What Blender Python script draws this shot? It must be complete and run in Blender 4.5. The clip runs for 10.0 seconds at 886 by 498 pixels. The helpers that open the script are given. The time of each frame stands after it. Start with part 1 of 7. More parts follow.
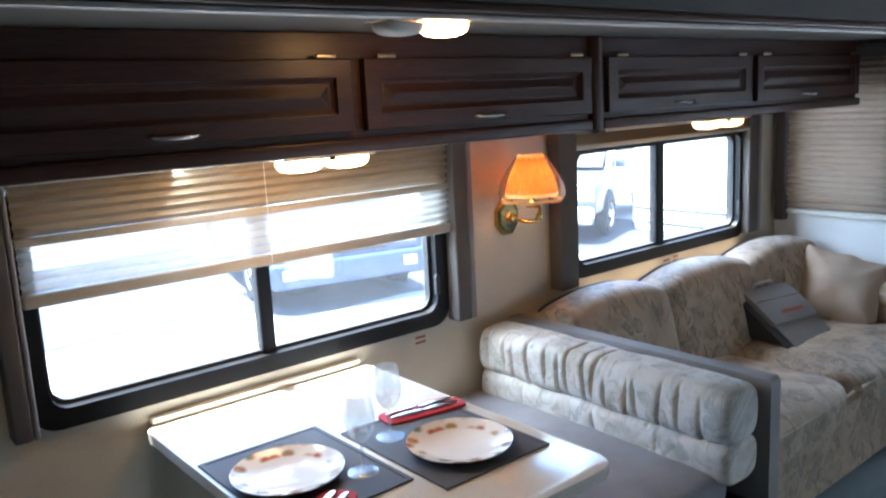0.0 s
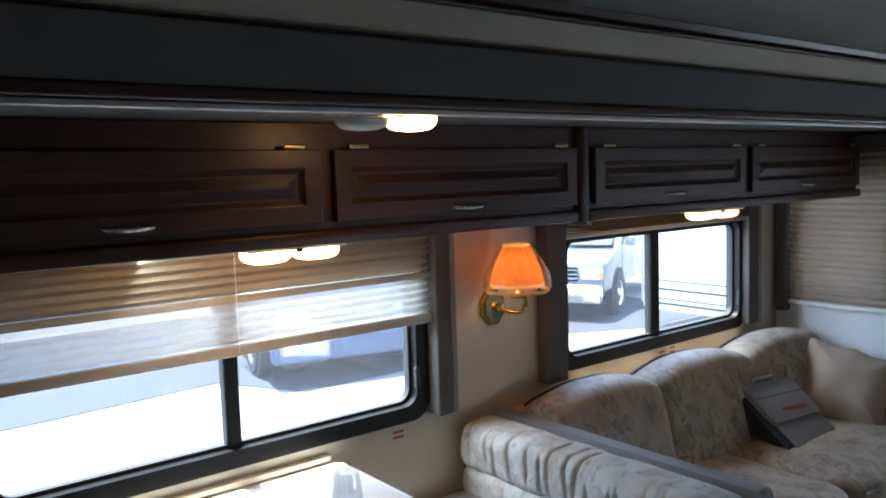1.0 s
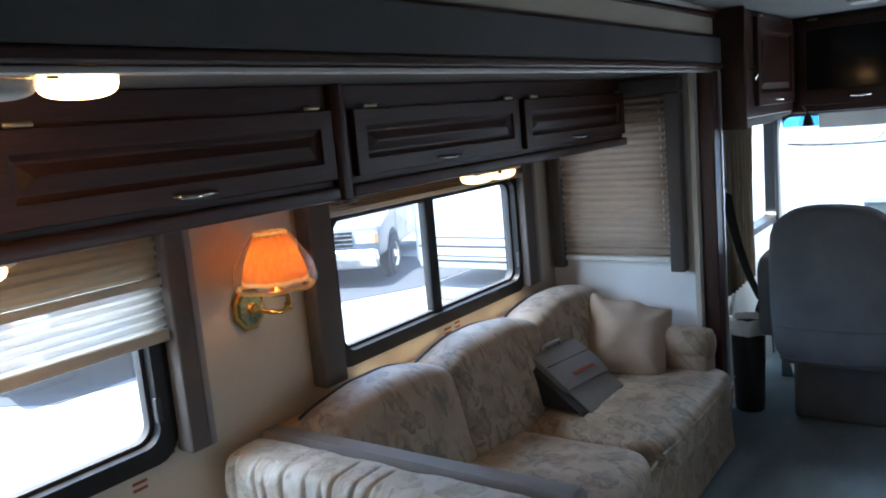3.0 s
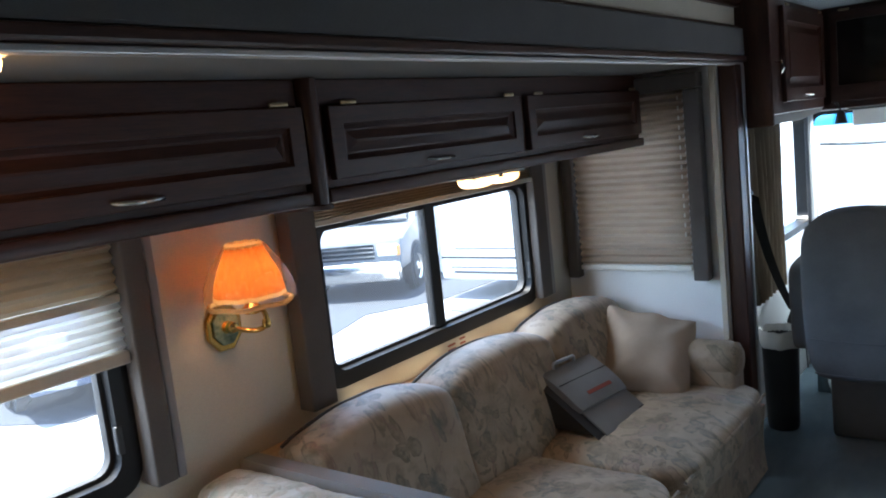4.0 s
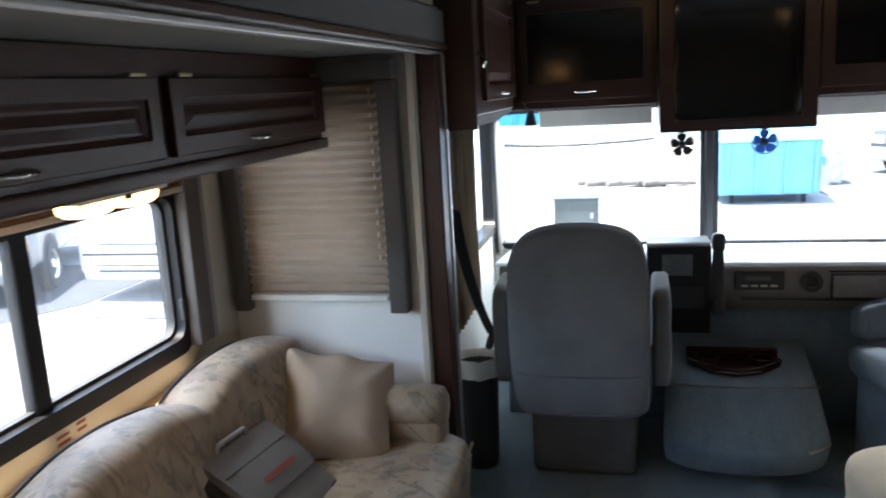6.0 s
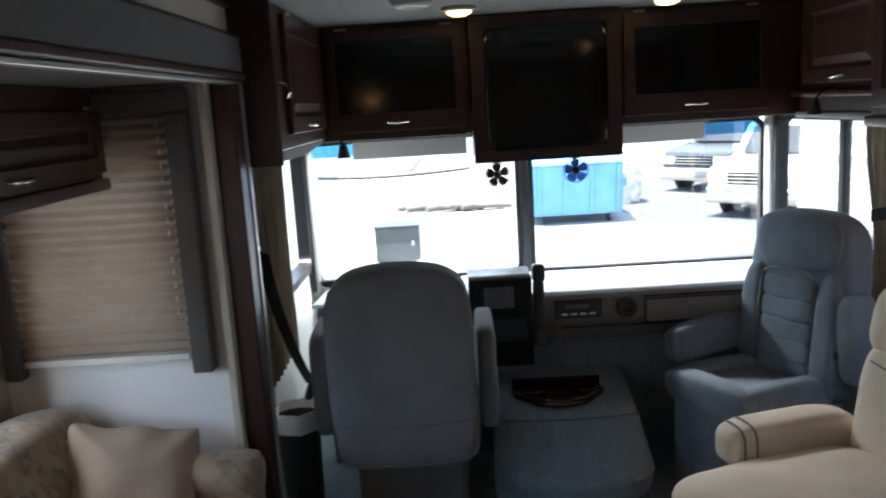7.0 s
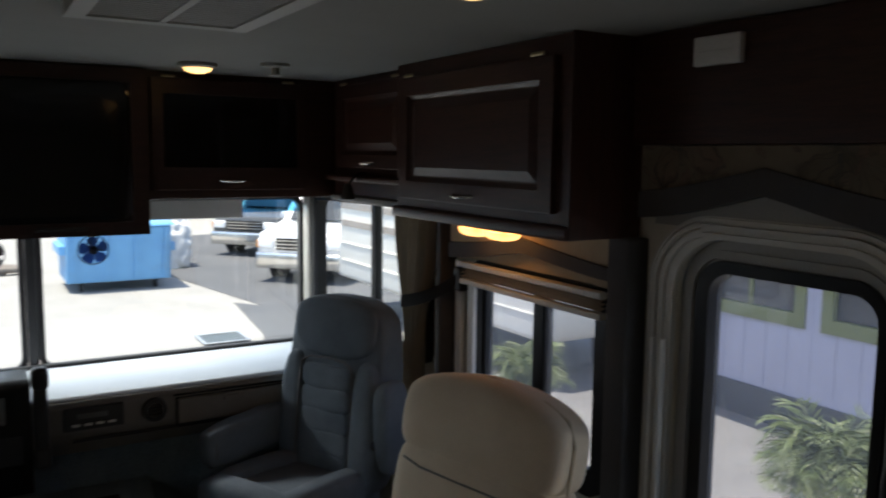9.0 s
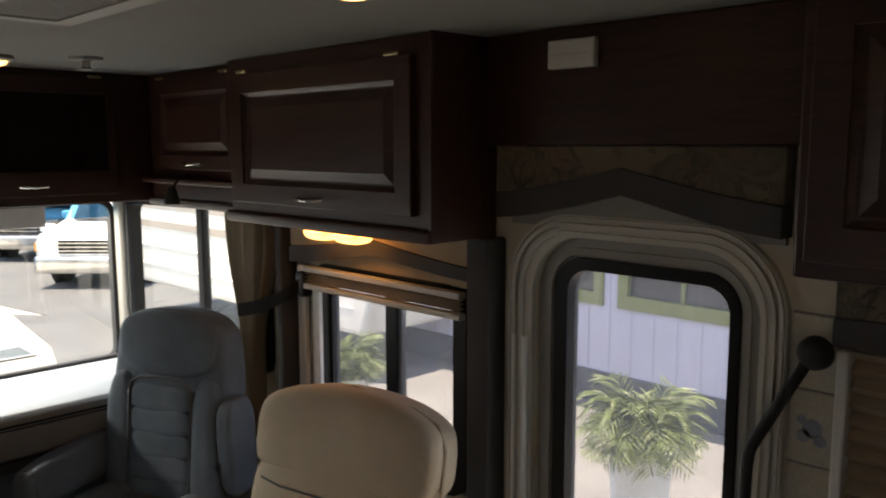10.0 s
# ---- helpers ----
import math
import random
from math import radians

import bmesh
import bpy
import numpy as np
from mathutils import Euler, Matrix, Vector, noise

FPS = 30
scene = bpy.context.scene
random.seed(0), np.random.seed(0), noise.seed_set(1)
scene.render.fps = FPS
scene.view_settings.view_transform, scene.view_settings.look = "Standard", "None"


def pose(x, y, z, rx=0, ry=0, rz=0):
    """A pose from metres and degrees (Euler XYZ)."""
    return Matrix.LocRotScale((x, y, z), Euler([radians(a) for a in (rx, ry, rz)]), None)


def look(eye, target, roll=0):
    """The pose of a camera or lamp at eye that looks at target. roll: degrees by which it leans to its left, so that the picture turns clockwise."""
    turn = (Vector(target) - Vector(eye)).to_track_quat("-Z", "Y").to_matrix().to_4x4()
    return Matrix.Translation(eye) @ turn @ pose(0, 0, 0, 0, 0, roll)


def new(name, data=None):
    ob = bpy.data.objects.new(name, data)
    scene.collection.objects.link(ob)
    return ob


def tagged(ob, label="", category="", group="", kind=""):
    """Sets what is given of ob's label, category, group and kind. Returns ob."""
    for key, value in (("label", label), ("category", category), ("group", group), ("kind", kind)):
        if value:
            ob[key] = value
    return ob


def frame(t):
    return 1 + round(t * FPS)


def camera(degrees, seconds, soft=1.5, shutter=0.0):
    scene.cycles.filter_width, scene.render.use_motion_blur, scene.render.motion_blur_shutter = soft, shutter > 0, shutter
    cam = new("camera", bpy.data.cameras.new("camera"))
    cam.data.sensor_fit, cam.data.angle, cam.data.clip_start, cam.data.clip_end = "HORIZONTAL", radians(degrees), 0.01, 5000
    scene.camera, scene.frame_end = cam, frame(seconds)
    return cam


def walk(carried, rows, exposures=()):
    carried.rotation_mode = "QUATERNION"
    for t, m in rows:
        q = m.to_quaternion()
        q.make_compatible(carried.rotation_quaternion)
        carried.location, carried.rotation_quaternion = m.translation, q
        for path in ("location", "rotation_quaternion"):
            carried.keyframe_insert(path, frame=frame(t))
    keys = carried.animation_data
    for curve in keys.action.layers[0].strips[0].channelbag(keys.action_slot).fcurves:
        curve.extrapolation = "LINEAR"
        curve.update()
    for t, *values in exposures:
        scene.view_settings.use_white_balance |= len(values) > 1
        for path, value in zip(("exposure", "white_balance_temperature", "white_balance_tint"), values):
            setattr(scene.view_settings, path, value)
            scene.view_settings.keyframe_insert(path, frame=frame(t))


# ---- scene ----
cam = camera(58.0, 10.0, 1.9, 0.35)
PATH = [
    (0, (0.076, -0.271, 1.491), (1.321, 1.251, 1.126), -2.9),
    (0.5, (0.139, -0.282, 1.505), (1.386, 1.265, 1.276), -2.2),
    (1, (0.216, -0.27, 1.535), (1.456, 1.288, 1.348), -1.8),
    (1.5, (0.295, -0.204, 1.543), (1.54, 1.346, 1.324), -0.5),
    (2, (0.376, -0.123, 1.549), (1.627, 1.419, 1.312), -0.1),
    (2.5, (0.458, -0.03, 1.578), (1.967, 1.245, 1.265), -3.3),
    (2.7, (0.504, -0.011, 1.571), (2.107, 1.14, 1.249), -5.0),
    (3.8, (0.736, 0.04, 1.501), (2.332, 1.213, 1.224), -5.4),
    (4, (0.795, 0.048, 1.501), (2.363, 1.257, 1.224), -6.2),
    (4.5, (0.947, 0.126, 1.509), (2.526, 1.315, 1.203), -4.9),
    (5, (1.109, 0.205, 1.516), (2.775, 1.245, 1.138), -3.6),
    (5.5, (1.304, 0.315, 1.513), (3.105, 1.083, 1.105), -1.8),
    (6, (1.47, 0.403, 1.543), (3.374, 0.873, 1.151), -3.3),
    (6.1, (1.483, 0.409, 1.55), (3.396, 0.841, 1.158), -3.7),
    (7.3, (1.736, 0.385, 1.564), (3.707, 0.327, 1.227), -3.0),
    (7.5, (1.778, 0.372, 1.571), (3.748, 0.275, 1.244), -2.7),
    (8, (1.836, 0.325, 1.592), (3.793, 0.034, 1.299), -0.9),
    (8.5, (1.882, 0.283, 1.596), (3.752, -0.376, 1.333), 0.4),
    (9, (1.966, 0.238, 1.61), (3.677, -0.772, 1.377), 0.7),
    (9.5, (2.056, 0.278, 1.64), (3.596, -0.977, 1.405), -0.1),
    (10, (2.115, 0.325, 1.644), (3.517, -1.079, 1.386), -0.1),
]
EXPOSURES = [(0, 4.1, 5900, 7), (0.6, 3.68, 6000, 7), (1.2, 3.35, 6000, 7), (2.5, 3.35, 5950, 7), (4, 3.48, 6100, 7), (6, 3.6, 6700, 9), (7.5, 2.9, 6850, 10), (8.5, 2.1, 7000, 10), (9, 1.85, 7300, 11), (9.5, 2.0, 8000, 13), (10, 2.5, 9000, 15)]
walk(cam, [(t, look(eye, target, roll)) for t, eye, target, roll in PATH], EXPOSURES)

# ---- world, sun, exposure ----
SUN_FROM = Vector((-0.06, 0.21, 0.95)).normalized()
world = bpy.data.worlds.new("sky")
scene.world = world
world.use_nodes = True
wn = world.node_tree.nodes
sky = wn.new("ShaderNodeTexSky")
sky.sky_type = "NISHITA"
sky.sun_disc = False
sky.sun_elevation = math.asin(SUN_FROM.z)
sky.sun_rotation = math.atan2(SUN_FROM.x, SUN_FROM.y)
world.node_tree.links.new(sky.outputs[0], wn["Background"].inputs[0])
wn["Background"].inputs[1].default_value = 0.15
sun_data = bpy.data.lights.new("sun", "SUN")
sun_data.energy = 3.2
sun_data.angle = radians(0.53)
sun_data.color = (1.0, 0.95, 0.87)
sun = new("sun", sun_data)
sun.matrix_world = look(SUN_FROM * 40, (0, 0, 0))


def sky_lamp(name, centre, target, wide, deep, watts):
    """An added, unseen area lamp that stands for daylight at a window, aimed into the room."""
    d = bpy.data.lights.new(name, "AREA")
    d.shape, d.size, d.size_y, d.energy, d.color = "RECTANGLE", wide, deep, watts, (0.86, 0.94, 1.0)
    new(name, d).matrix_world = look(centre, target)


# fill lamps: three hidden outside above the glass, one low inside the door pane
sky_lamp("windscreen_daylight", (5.80, 0.0, 1.52), (4.2, 0.0, 0.2), 2.1, 0.24, 17.0)
sky_lamp("dinette_daylight", (1.13, 1.99, 1.43), (3.4, -0.4, 0.2), 1.2, 0.20, 4.0)
sky_lamp("sofa_daylight", (3.06, 1.99, 1.43), (4.0, -0.6, 0.2), 1.2, 0.20, 1.4)
sky_lamp("door_daylight", (3.09, -1.322, 0.42), (1.2, 1.0, 1.6), 0.38, 0.44, 0.5)

# ---- plan, in metres ----
W_SLIDE = 1.83      # slide-out outer wall, inner face
W_LEFT = 1.06       # body's left wall
W_CAB = 1.14        # cab's left wall
W_RIGHT = -1.30     # body's right wall
CEIL = 1.92
S_CEIL = 1.668      # slide-out ceiling
X_END = 4.05        # slide-out front end wall
X_BACK = -1.30
X_FRONT = 5.62
GROUND = -0.95


# ---- materials ----
def nodes_of(name):
    m = bpy.data.materials.new(name)
    m.use_nodes = True
    return m, m.node_tree.nodes, m.node_tree.links, m.node_tree.nodes["Principled BSDF"]


def coords(n, l, scale=(1, 1, 1), kind="Object"):
    tc = n.new("ShaderNodeTexCoord")
    mp = n.new("ShaderNodeMapping")
    mp.inputs["Scale"].default_value = scale
    l.new(tc.outputs[kind], mp.inputs[0])
    return mp.outputs[0]


def noise_tex(n, l, vec, scale, detail=4.0, rough=0.55, distort=0.0):
    t = n.new("ShaderNodeTexNoise")
    t.inputs["Scale"].default_value = scale
    t.inputs["Detail"].default_value = detail
    t.inputs["Roughness"].default_value = rough
    t.inputs["Distortion"].default_value = distort
    l.new(vec, t.inputs["Vector"])
    return t.outputs["Fac"]


def ramp(n, l, fac, stops):
    r = n.new("ShaderNodeValToRGB")
    els = r.color_ramp.elements
    while len(els) < len(stops):
        els.new(0.5)
    for e, (p, c) in zip(els, stops):
        e.position, e.color = p, (*c, 1)
    l.new(fac, r.inputs[0])
    return r.outputs[0]


def blend(n, l, fac, a, b, how="MIX"):
    m = n.new("ShaderNodeMix")
    m.data_type, m.blend_type = "RGBA", how
    for sock, v in ((m.inputs[0], fac), (m.inputs[6], a), (m.inputs[7], b)):
        if isinstance(v, (int, float)):
            sock.default_value = v
        elif isinstance(v, tuple):
            sock.default_value = (*v, 1)
        else:
            l.new(v, sock)
    return m.outputs[2]


def bump(n, l, p, height, strength, dist=0.002):
    b = n.new("ShaderNodeBump")
    b.inputs["Strength"].default_value = strength
    b.inputs["Distance"].default_value = dist
    l.new(height, b.inputs["Height"])
    l.new(b.outputs[0], p.inputs["Normal"])


def surface(name, c1, c2, scale=6.0, fine=180.0, rough=0.6, metal=0.0, bumps=0.15, spec=0.5, dist=0.0015, stain=None):
    """Two tones over a broad noise, a fine grain for relief and gloss."""
    m, n, l, p = nodes_of(name)
    v = coords(n, l)
    broad = noise_tex(n, l, v, scale, 5)
    grain = noise_tex(n, l, v, fine, 3)
    col = ramp(n, l, broad, [(0.3, c1), (0.72, c2)])
    col = blend(n, l, 0.25, col, ramp(n, l, grain, [(0.3, tuple(0.75 * c for c in c1)), (0.7, tuple(min(1, 1.15 * c) for c in c2))]))
    if stain:
        spots = noise_tex(n, l, v, scale * 0.6, 6, 0.7)
        col = blend(n, l, ramp(n, l, spots, [(0.52, (0, 0, 0)), (0.75, (0.6, 0.6, 0.6))]), col, stain)
    l.new(col, p.inputs["Base Color"])
    r = n.new("ShaderNodeMapRange")
    r.inputs[3].default_value, r.inputs[4].default_value = max(0.03, rough - 0.1), min(1, rough + 0.1)
    l.new(broad, r.inputs[0])
    l.new(r.outputs[0], p.inputs["Roughness"])
    p.inputs["Metallic"].default_value = metal
    p.inputs["Specular IOR Level"].default_value = spec
    if bumps:
        bump(n, l, p, grain, bumps, dist)
    return m


def wood(name, dark, light, along="X", rough=0.36, scale=1.0):
    m, n, l, p = nodes_of(name)
    s = {"X": (1.2, 16, 16), "Y": (16, 1.2, 16), "Z": (16, 16, 1.2)}[along]
    v = coords(n, l, tuple(q * scale for q in s))
    g = noise_tex(n, l, v, 3.0, 8, 0.62, 0.6)
    pores = noise_tex(n, l, v, 22.0, 3, 0.6)
    col = ramp(n, l, g, [(0.28, dark), (0.5, tuple((a + b) / 2 for a, b in zip(dark, light))), (0.74, light)])
    col = blend(n, l, 0.35, col, ramp(n, l, pores, [(0.35, tuple(0.55 * c for c in dark)), (0.6, light)]))
    l.new(col, p.inputs["Base Color"])
    r = n.new("ShaderNodeMapRange")
    r.inputs[3].default_value, r.inputs[4].default_value = rough - 0.06, rough + 0.12
    l.new(pores, r.inputs[0])
    l.new(r.outputs[0], p.inputs["Roughness"])
    bump(n, l, p, pores, 0.10, 0.0008)
    return m


def floral(name, ground_a, ground_b, leaves, line, scale=6.0, sheen=0.3, along="X", drawn=0.9, rough=0.85):
    """Woven upholstery: sprigs of lobed blooms and leaves with brushed tones, dark rims and veins on a mottled ground."""
    m, n, l, p = nodes_of(name)
    v = coords(n, l)

    def calc(op, x, y=0.0):
        q = n.new("ShaderNodeMath")
        q.operation = op
        for sock, val in ((q.inputs[0], x), (q.inputs[1], y)):
            if isinstance(val, (int, float)):
                sock.default_value = val
            else:
                l.new(val, sock)
        return q.outputs[0]

    # the cloth's own plane: its length, and a way that runs up the back and on over the seat
    sep = n.new("ShaderNodeSeparateXYZ")
    l.new(v, sep.inputs[0])
    flat = n.new("ShaderNodeCombineXYZ")
    l.new(sep.outputs["X" if along == "X" else "Y"], flat.inputs[0])
    l.new(calc("SUBTRACT", sep.outputs["Z"], sep.outputs["Y" if along == "X" else "X"]), flat.inputs[1])
    nz = n.new("ShaderNodeTexNoise")
    nz.inputs["Scale"].default_value = 3.2 * scale
    nz.inputs["Detail"].default_value = 3
    l.new(flat.outputs[0], nz.inputs["Vector"])
    sc = n.new("ShaderNodeVectorMath")
    sc.operation = "SCALE"
    sc.inputs["Scale"].default_value = 0.30 / scale
    l.new(nz.outputs["Color"], sc.inputs[0])
    wob = n.new("ShaderNodeVectorMath")
    wob.operation = "ADD"
    l.new(flat.outputs[0], wob.inputs[0])
    l.new(sc.outputs[0], wob.inputs[1])
    col = ramp(n, l, noise_tex(n, l, v, 0.9 * scale, 4), [(0.35, ground_a), (0.65, ground_b)])
    col = blend(n, l, ramp(n, l, noise_tex(n, l, v, 1.9 * scale, 4, 0.6), [(0.50, (0, 0, 0)), (0.66, (0.5,) * 3)]), col, leaves[1])
    col = blend(n, l, ramp(n, l, noise_tex(n, l, coords(n, l, (1, 1, 1.4)), 1.5 * scale, 4, 0.6), [(0.54, (0, 0, 0)), (0.68, (0.4,) * 3)]), col, leaves[2])
    brush = ramp(n, l, noise_tex(n, l, v, 5.0 * scale, 5, 0.65), [(0.34, (0.15,) * 3), (0.60, (1, 1, 1))])
    fade = ramp(n, l, noise_tex(n, l, v, 2.3 * scale, 2), [(0.36, (0.25,) * 3), (0.60, (1, 1, 1))])

    def motif(size, lobes, reach, squash, offset, keep, weight):
        mp = n.new("ShaderNodeMapping")
        mp.inputs["Location"].default_value = (offset, offset * 0.7, 0)
        mp.inputs["Scale"].default_value = (size, size, size)
        l.new(wob.outputs[0], mp.inputs[0])
        t = n.new("ShaderNodeTexVoronoi")
        t.voronoi_dimensions = "2D"
        t.inputs["Scale"].default_value = 1.0
        l.new(mp.outputs[0], t.inputs["Vector"])
        rel = n.new("ShaderNodeVectorMath")
        rel.operation = "SUBTRACT"
        l.new(mp.outputs[0], rel.inputs[0])
        l.new(t.outputs["Position"], rel.inputs[1])
        rnd = n.new("ShaderNodeSeparateColor")
        l.new(t.outputs["Color"], rnd.inputs[0])
        rot = n.new("ShaderNodeVectorRotate")
        rot.rotation_type = "Z_AXIS"
        l.new(rel.outputs[0], rot.inputs["Vector"])
        l.new(calc("MULTIPLY", rnd.outputs[2], 6.283), rot.inputs["Angle"])
        xy = n.new("ShaderNodeSeparateXYZ")
        l.new(rot.outputs[0], xy.inputs[0])
        yy = calc("MULTIPLY", xy.outputs[1], squash)
        ang = calc("ARCTAN2", yy, xy.outputs[0])
        rad = calc("SQRT", calc("ADD", calc("MULTIPLY", xy.outputs[0], xy.outputs[0]), calc("MULTIPLY", yy, yy)))
        lobe = calc("POWER", calc("ABSOLUTE", calc("COSINE", calc("MULTIPLY", ang, lobes / 2))), 0.8)
        edge = calc("MULTIPLY", calc("ADD", calc("MULTIPLY", lobe, 0.72), 0.28), reach)
        d = calc("DIVIDE", rad, edge)
        some = ramp(n, l, rnd.outputs[1], [(1 - keep, (0, 0, 0)), (1 - keep + 0.01, (1, 1, 1))])
        inside = ramp(n, l, d, [(0.15, (weight,) * 3), (0.55, (weight * 0.7,) * 3), (0.90, (weight,) * 3), (1.02, (0, 0, 0))])
        rim = ramp(n, l, d, [(0.78, (0, 0, 0)), (0.92, (drawn,) * 3), (1.03, (0, 0, 0))])
        vein = ramp(n, l, calc("ABSOLUTE", calc("SINE", calc("MULTIPLY", ang, lobes * 2.0))), [(0.10, (0.85 * drawn,) * 3), (0.30, (0, 0, 0))])
        vein = blend(n, l, 1.0, vein, ramp(n, l, d, [(0.80, (1, 1, 1)), (0.95, (0, 0, 0))]), "MULTIPLY")
        tone = ramp(n, l, rnd.outputs[0], [(0.30, leaves[0]), (0.36, leaves[1]), (0.66, leaves[1]), (0.74, leaves[2])])
        mul = lambda a, b: blend(n, l, 1.0, a, b, "MULTIPLY")
        return mul(mul(inside, brush), some), mul(mul(rim, fade), some), mul(mul(vein, fade), some), tone

    for args in ((0.62 * scale, 5, 0.50, 1.0, 0.0, 0.72, 0.62 if drawn > 0.5 else 0.34), (1.05 * scale, 3, 0.52, 1.5, 3.3, 0.66, 0.80), (1.7 * scale, 2, 0.50, 2.4, 7.7, 0.60, 0.92), (2.6 * scale, 2, 0.46, 3.0, 12.1, 0.45, 0.95)):
        mask, rim, vein, tone = motif(*args)
        col = blend(n, l, mask, col, tone)
        col = blend(n, l, rim, col, line)
        col = blend(n, l, vein, col, line)
    l.new(col, p.inputs["Base Color"])
    p.inputs["Roughness"].default_value = rough
    p.inputs["Sheen Weight"].default_value = sheen
    bump(n, l, p, noise_tex(n, l, v, 420.0, 2), 0.25, 0.001)
    return m


def carpet(name, c1, c2):
    m, n, l, p = nodes_of(name)
    v = coords(n, l)
    tuft = noise_tex(n, l, v, 260.0, 3, 0.7)
    broad = noise_tex(n, l, coords(n, l, (1.0, 2.2, 1.0)), 5.0, 8, 0.72)
    col = ramp(n, l, broad, [(0.3, c1), (0.7, c2)])
    col = blend(n, l, 0.5, col, ramp(n, l, tuft, [(0.3, tuple(0.5 * c for c in c1)), (0.7, tuple(1.4 * c for c in c2))]))
    l.new(col, p.inputs["Base Color"])
    p.inputs["Roughness"].default_value = 0.95
    p.inputs["Sheen Weight"].default_value = 0.15
    bump(n, l, p, tuft, 0.7, 0.004)
    return m


def glow(name, colour, strength, base=(0.9, 0.88, 0.8)):
    m, n, l, p = nodes_of(name)
    p.inputs["Base Color"].default_value = (*base, 1)
    p.inputs["Roughness"].default_value = 0.35
    p.inputs["Emission Color"].default_value = (*colour, 1)
    p.inputs["Emission Strength"].default_value = strength
    return m


def lens_glow(name, rim, core, hue=1.0):
    """A diffusing lens: bright over its bulb, deep amber towards its ends."""
    m, n, l, p = nodes_of(name)
    p.inputs["Base Color"].default_value = (0.85, 0.78, 0.62, 1)
    p.inputs["Roughness"].default_value = 0.35
    far = n.new("ShaderNodeVectorMath")
    far.operation = "DISTANCE"
    far.inputs[1].default_value = (0.5, 0.5, 0.45)
    l.new(coords(n, l, kind="Generated"), far.inputs[0])
    l.new(ramp(n, l, far.outputs["Value"], [(0.20, (1.0, 0.70 * hue, 0.38 * hue * hue)), (0.42, (1.0, 0.60 * hue, 0.26 * hue * hue)), (0.66, (1.0, 0.46 * hue, 0.13 * hue * hue))]), p.inputs["Emission Color"])
    force = n.new("ShaderNodeMapRange")
    force.inputs[1].default_value, force.inputs[2].default_value = 0.10, 0.46
    force.inputs[3].default_value, force.inputs[4].default_value = core, rim
    force.interpolation_type = "SMOOTHERSTEP"
    l.new(far.outputs["Value"], force.inputs[0])
    l.new(force.outputs[0], p.inputs["Emission Strength"])
    return m


def pane_mat(name, tint=(0.93, 0.96, 0.96), gloss=0.05, haze=0.0):
    m, n, l, p = nodes_of(name)
    n.remove(p)
    t, g, mix = n.new("ShaderNodeBsdfTransparent"), n.new("ShaderNodeBsdfGlossy"), n.new("ShaderNodeMixShader")
    t.inputs[0].default_value = (*tint, 1)
    g.inputs["Roughness"].default_value = 0.02
    mix.inputs[0].default_value = gloss
    l.new(t.outputs[0], mix.inputs[1])
    l.new(g.outputs[0], mix.inputs[2])
    # translucent film mixed in to imitate a bright veil of haze
    if haze:
        film, mix2 = n.new("ShaderNodeBsdfTranslucent"), n.new("ShaderNodeMixShader")
        film.inputs[0].default_value = (0.75, 0.77, 0.8, 1)
        mix2.inputs[0].default_value = haze
        l.new(mix.outputs[0], mix2.inputs[1])
        l.new(film.outputs[0], mix2.inputs[2])
        mix = mix2
    l.new(mix.outputs[0], n["Material Output"].inputs[0])
    return m


def shade_cloth(name, colour, thru, sheer=0.0):
    """Cloth that lets part of the daylight through."""
    m, n, l, p = nodes_of(name)
    v = coords(n, l, (1, 1, 1))
    g = noise_tex(n, l, v, 7.0, 4)
    col = ramp(n, l, g, [(0.3, tuple(0.88 * c for c in colour)), (0.7, colour)])
    d, t, mix = n.new("ShaderNodeBsdfDiffuse"), n.new("ShaderNodeBsdfTranslucent"), n.new("ShaderNodeMixShader")
    l.new(col, d.inputs[0])
    l.new(col, t.inputs[0])
    mix.inputs[0].default_value = thru
    l.new(d.outputs[0], mix.inputs[1])
    l.new(t.outputs[0], mix.inputs[2])
    if sheer:
        gaps, mix2 = n.new("ShaderNodeBsdfTransparent"), n.new("ShaderNodeMixShader")
        mix2.inputs[0].default_value = sheer
        l.new(mix.outputs[0], mix2.inputs[1])
        l.new(gaps.outputs[0], mix2.inputs[2])
        mix = mix2
    l.new(mix.outputs[0], n["Material Output"].inputs[0])
    n.remove(p)
    return m


M = {}
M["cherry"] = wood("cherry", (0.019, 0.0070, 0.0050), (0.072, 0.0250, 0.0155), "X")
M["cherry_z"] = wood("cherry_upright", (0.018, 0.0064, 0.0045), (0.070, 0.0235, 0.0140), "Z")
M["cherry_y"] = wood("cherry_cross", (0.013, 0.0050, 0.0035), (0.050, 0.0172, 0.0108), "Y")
M["tray_wood"] = wood("tray_wood", (0.011, 0.004, 0.0032), (0.036, 0.0115, 0.0075), "Y", 0.2)
M["ledge"] = wood("ledge_wood", (0.33, 0.19, 0.09), (0.52, 0.33, 0.17), "X", 0.35)
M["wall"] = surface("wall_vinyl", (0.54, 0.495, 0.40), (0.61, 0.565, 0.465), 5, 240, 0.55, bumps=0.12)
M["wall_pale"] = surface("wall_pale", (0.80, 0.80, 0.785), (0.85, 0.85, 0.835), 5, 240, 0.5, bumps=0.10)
M["ceiling"] = surface("ceiling_cloth", (0.225, 0.22, 0.205), (0.265, 0.258, 0.242), 3, 320, 0.9, bumps=0.3)
M["fascia"] = surface("fascia_cloth", (0.106, 0.103, 0.102), (0.134, 0.130, 0.129), 6, 420, 0.9, bumps=0.35)
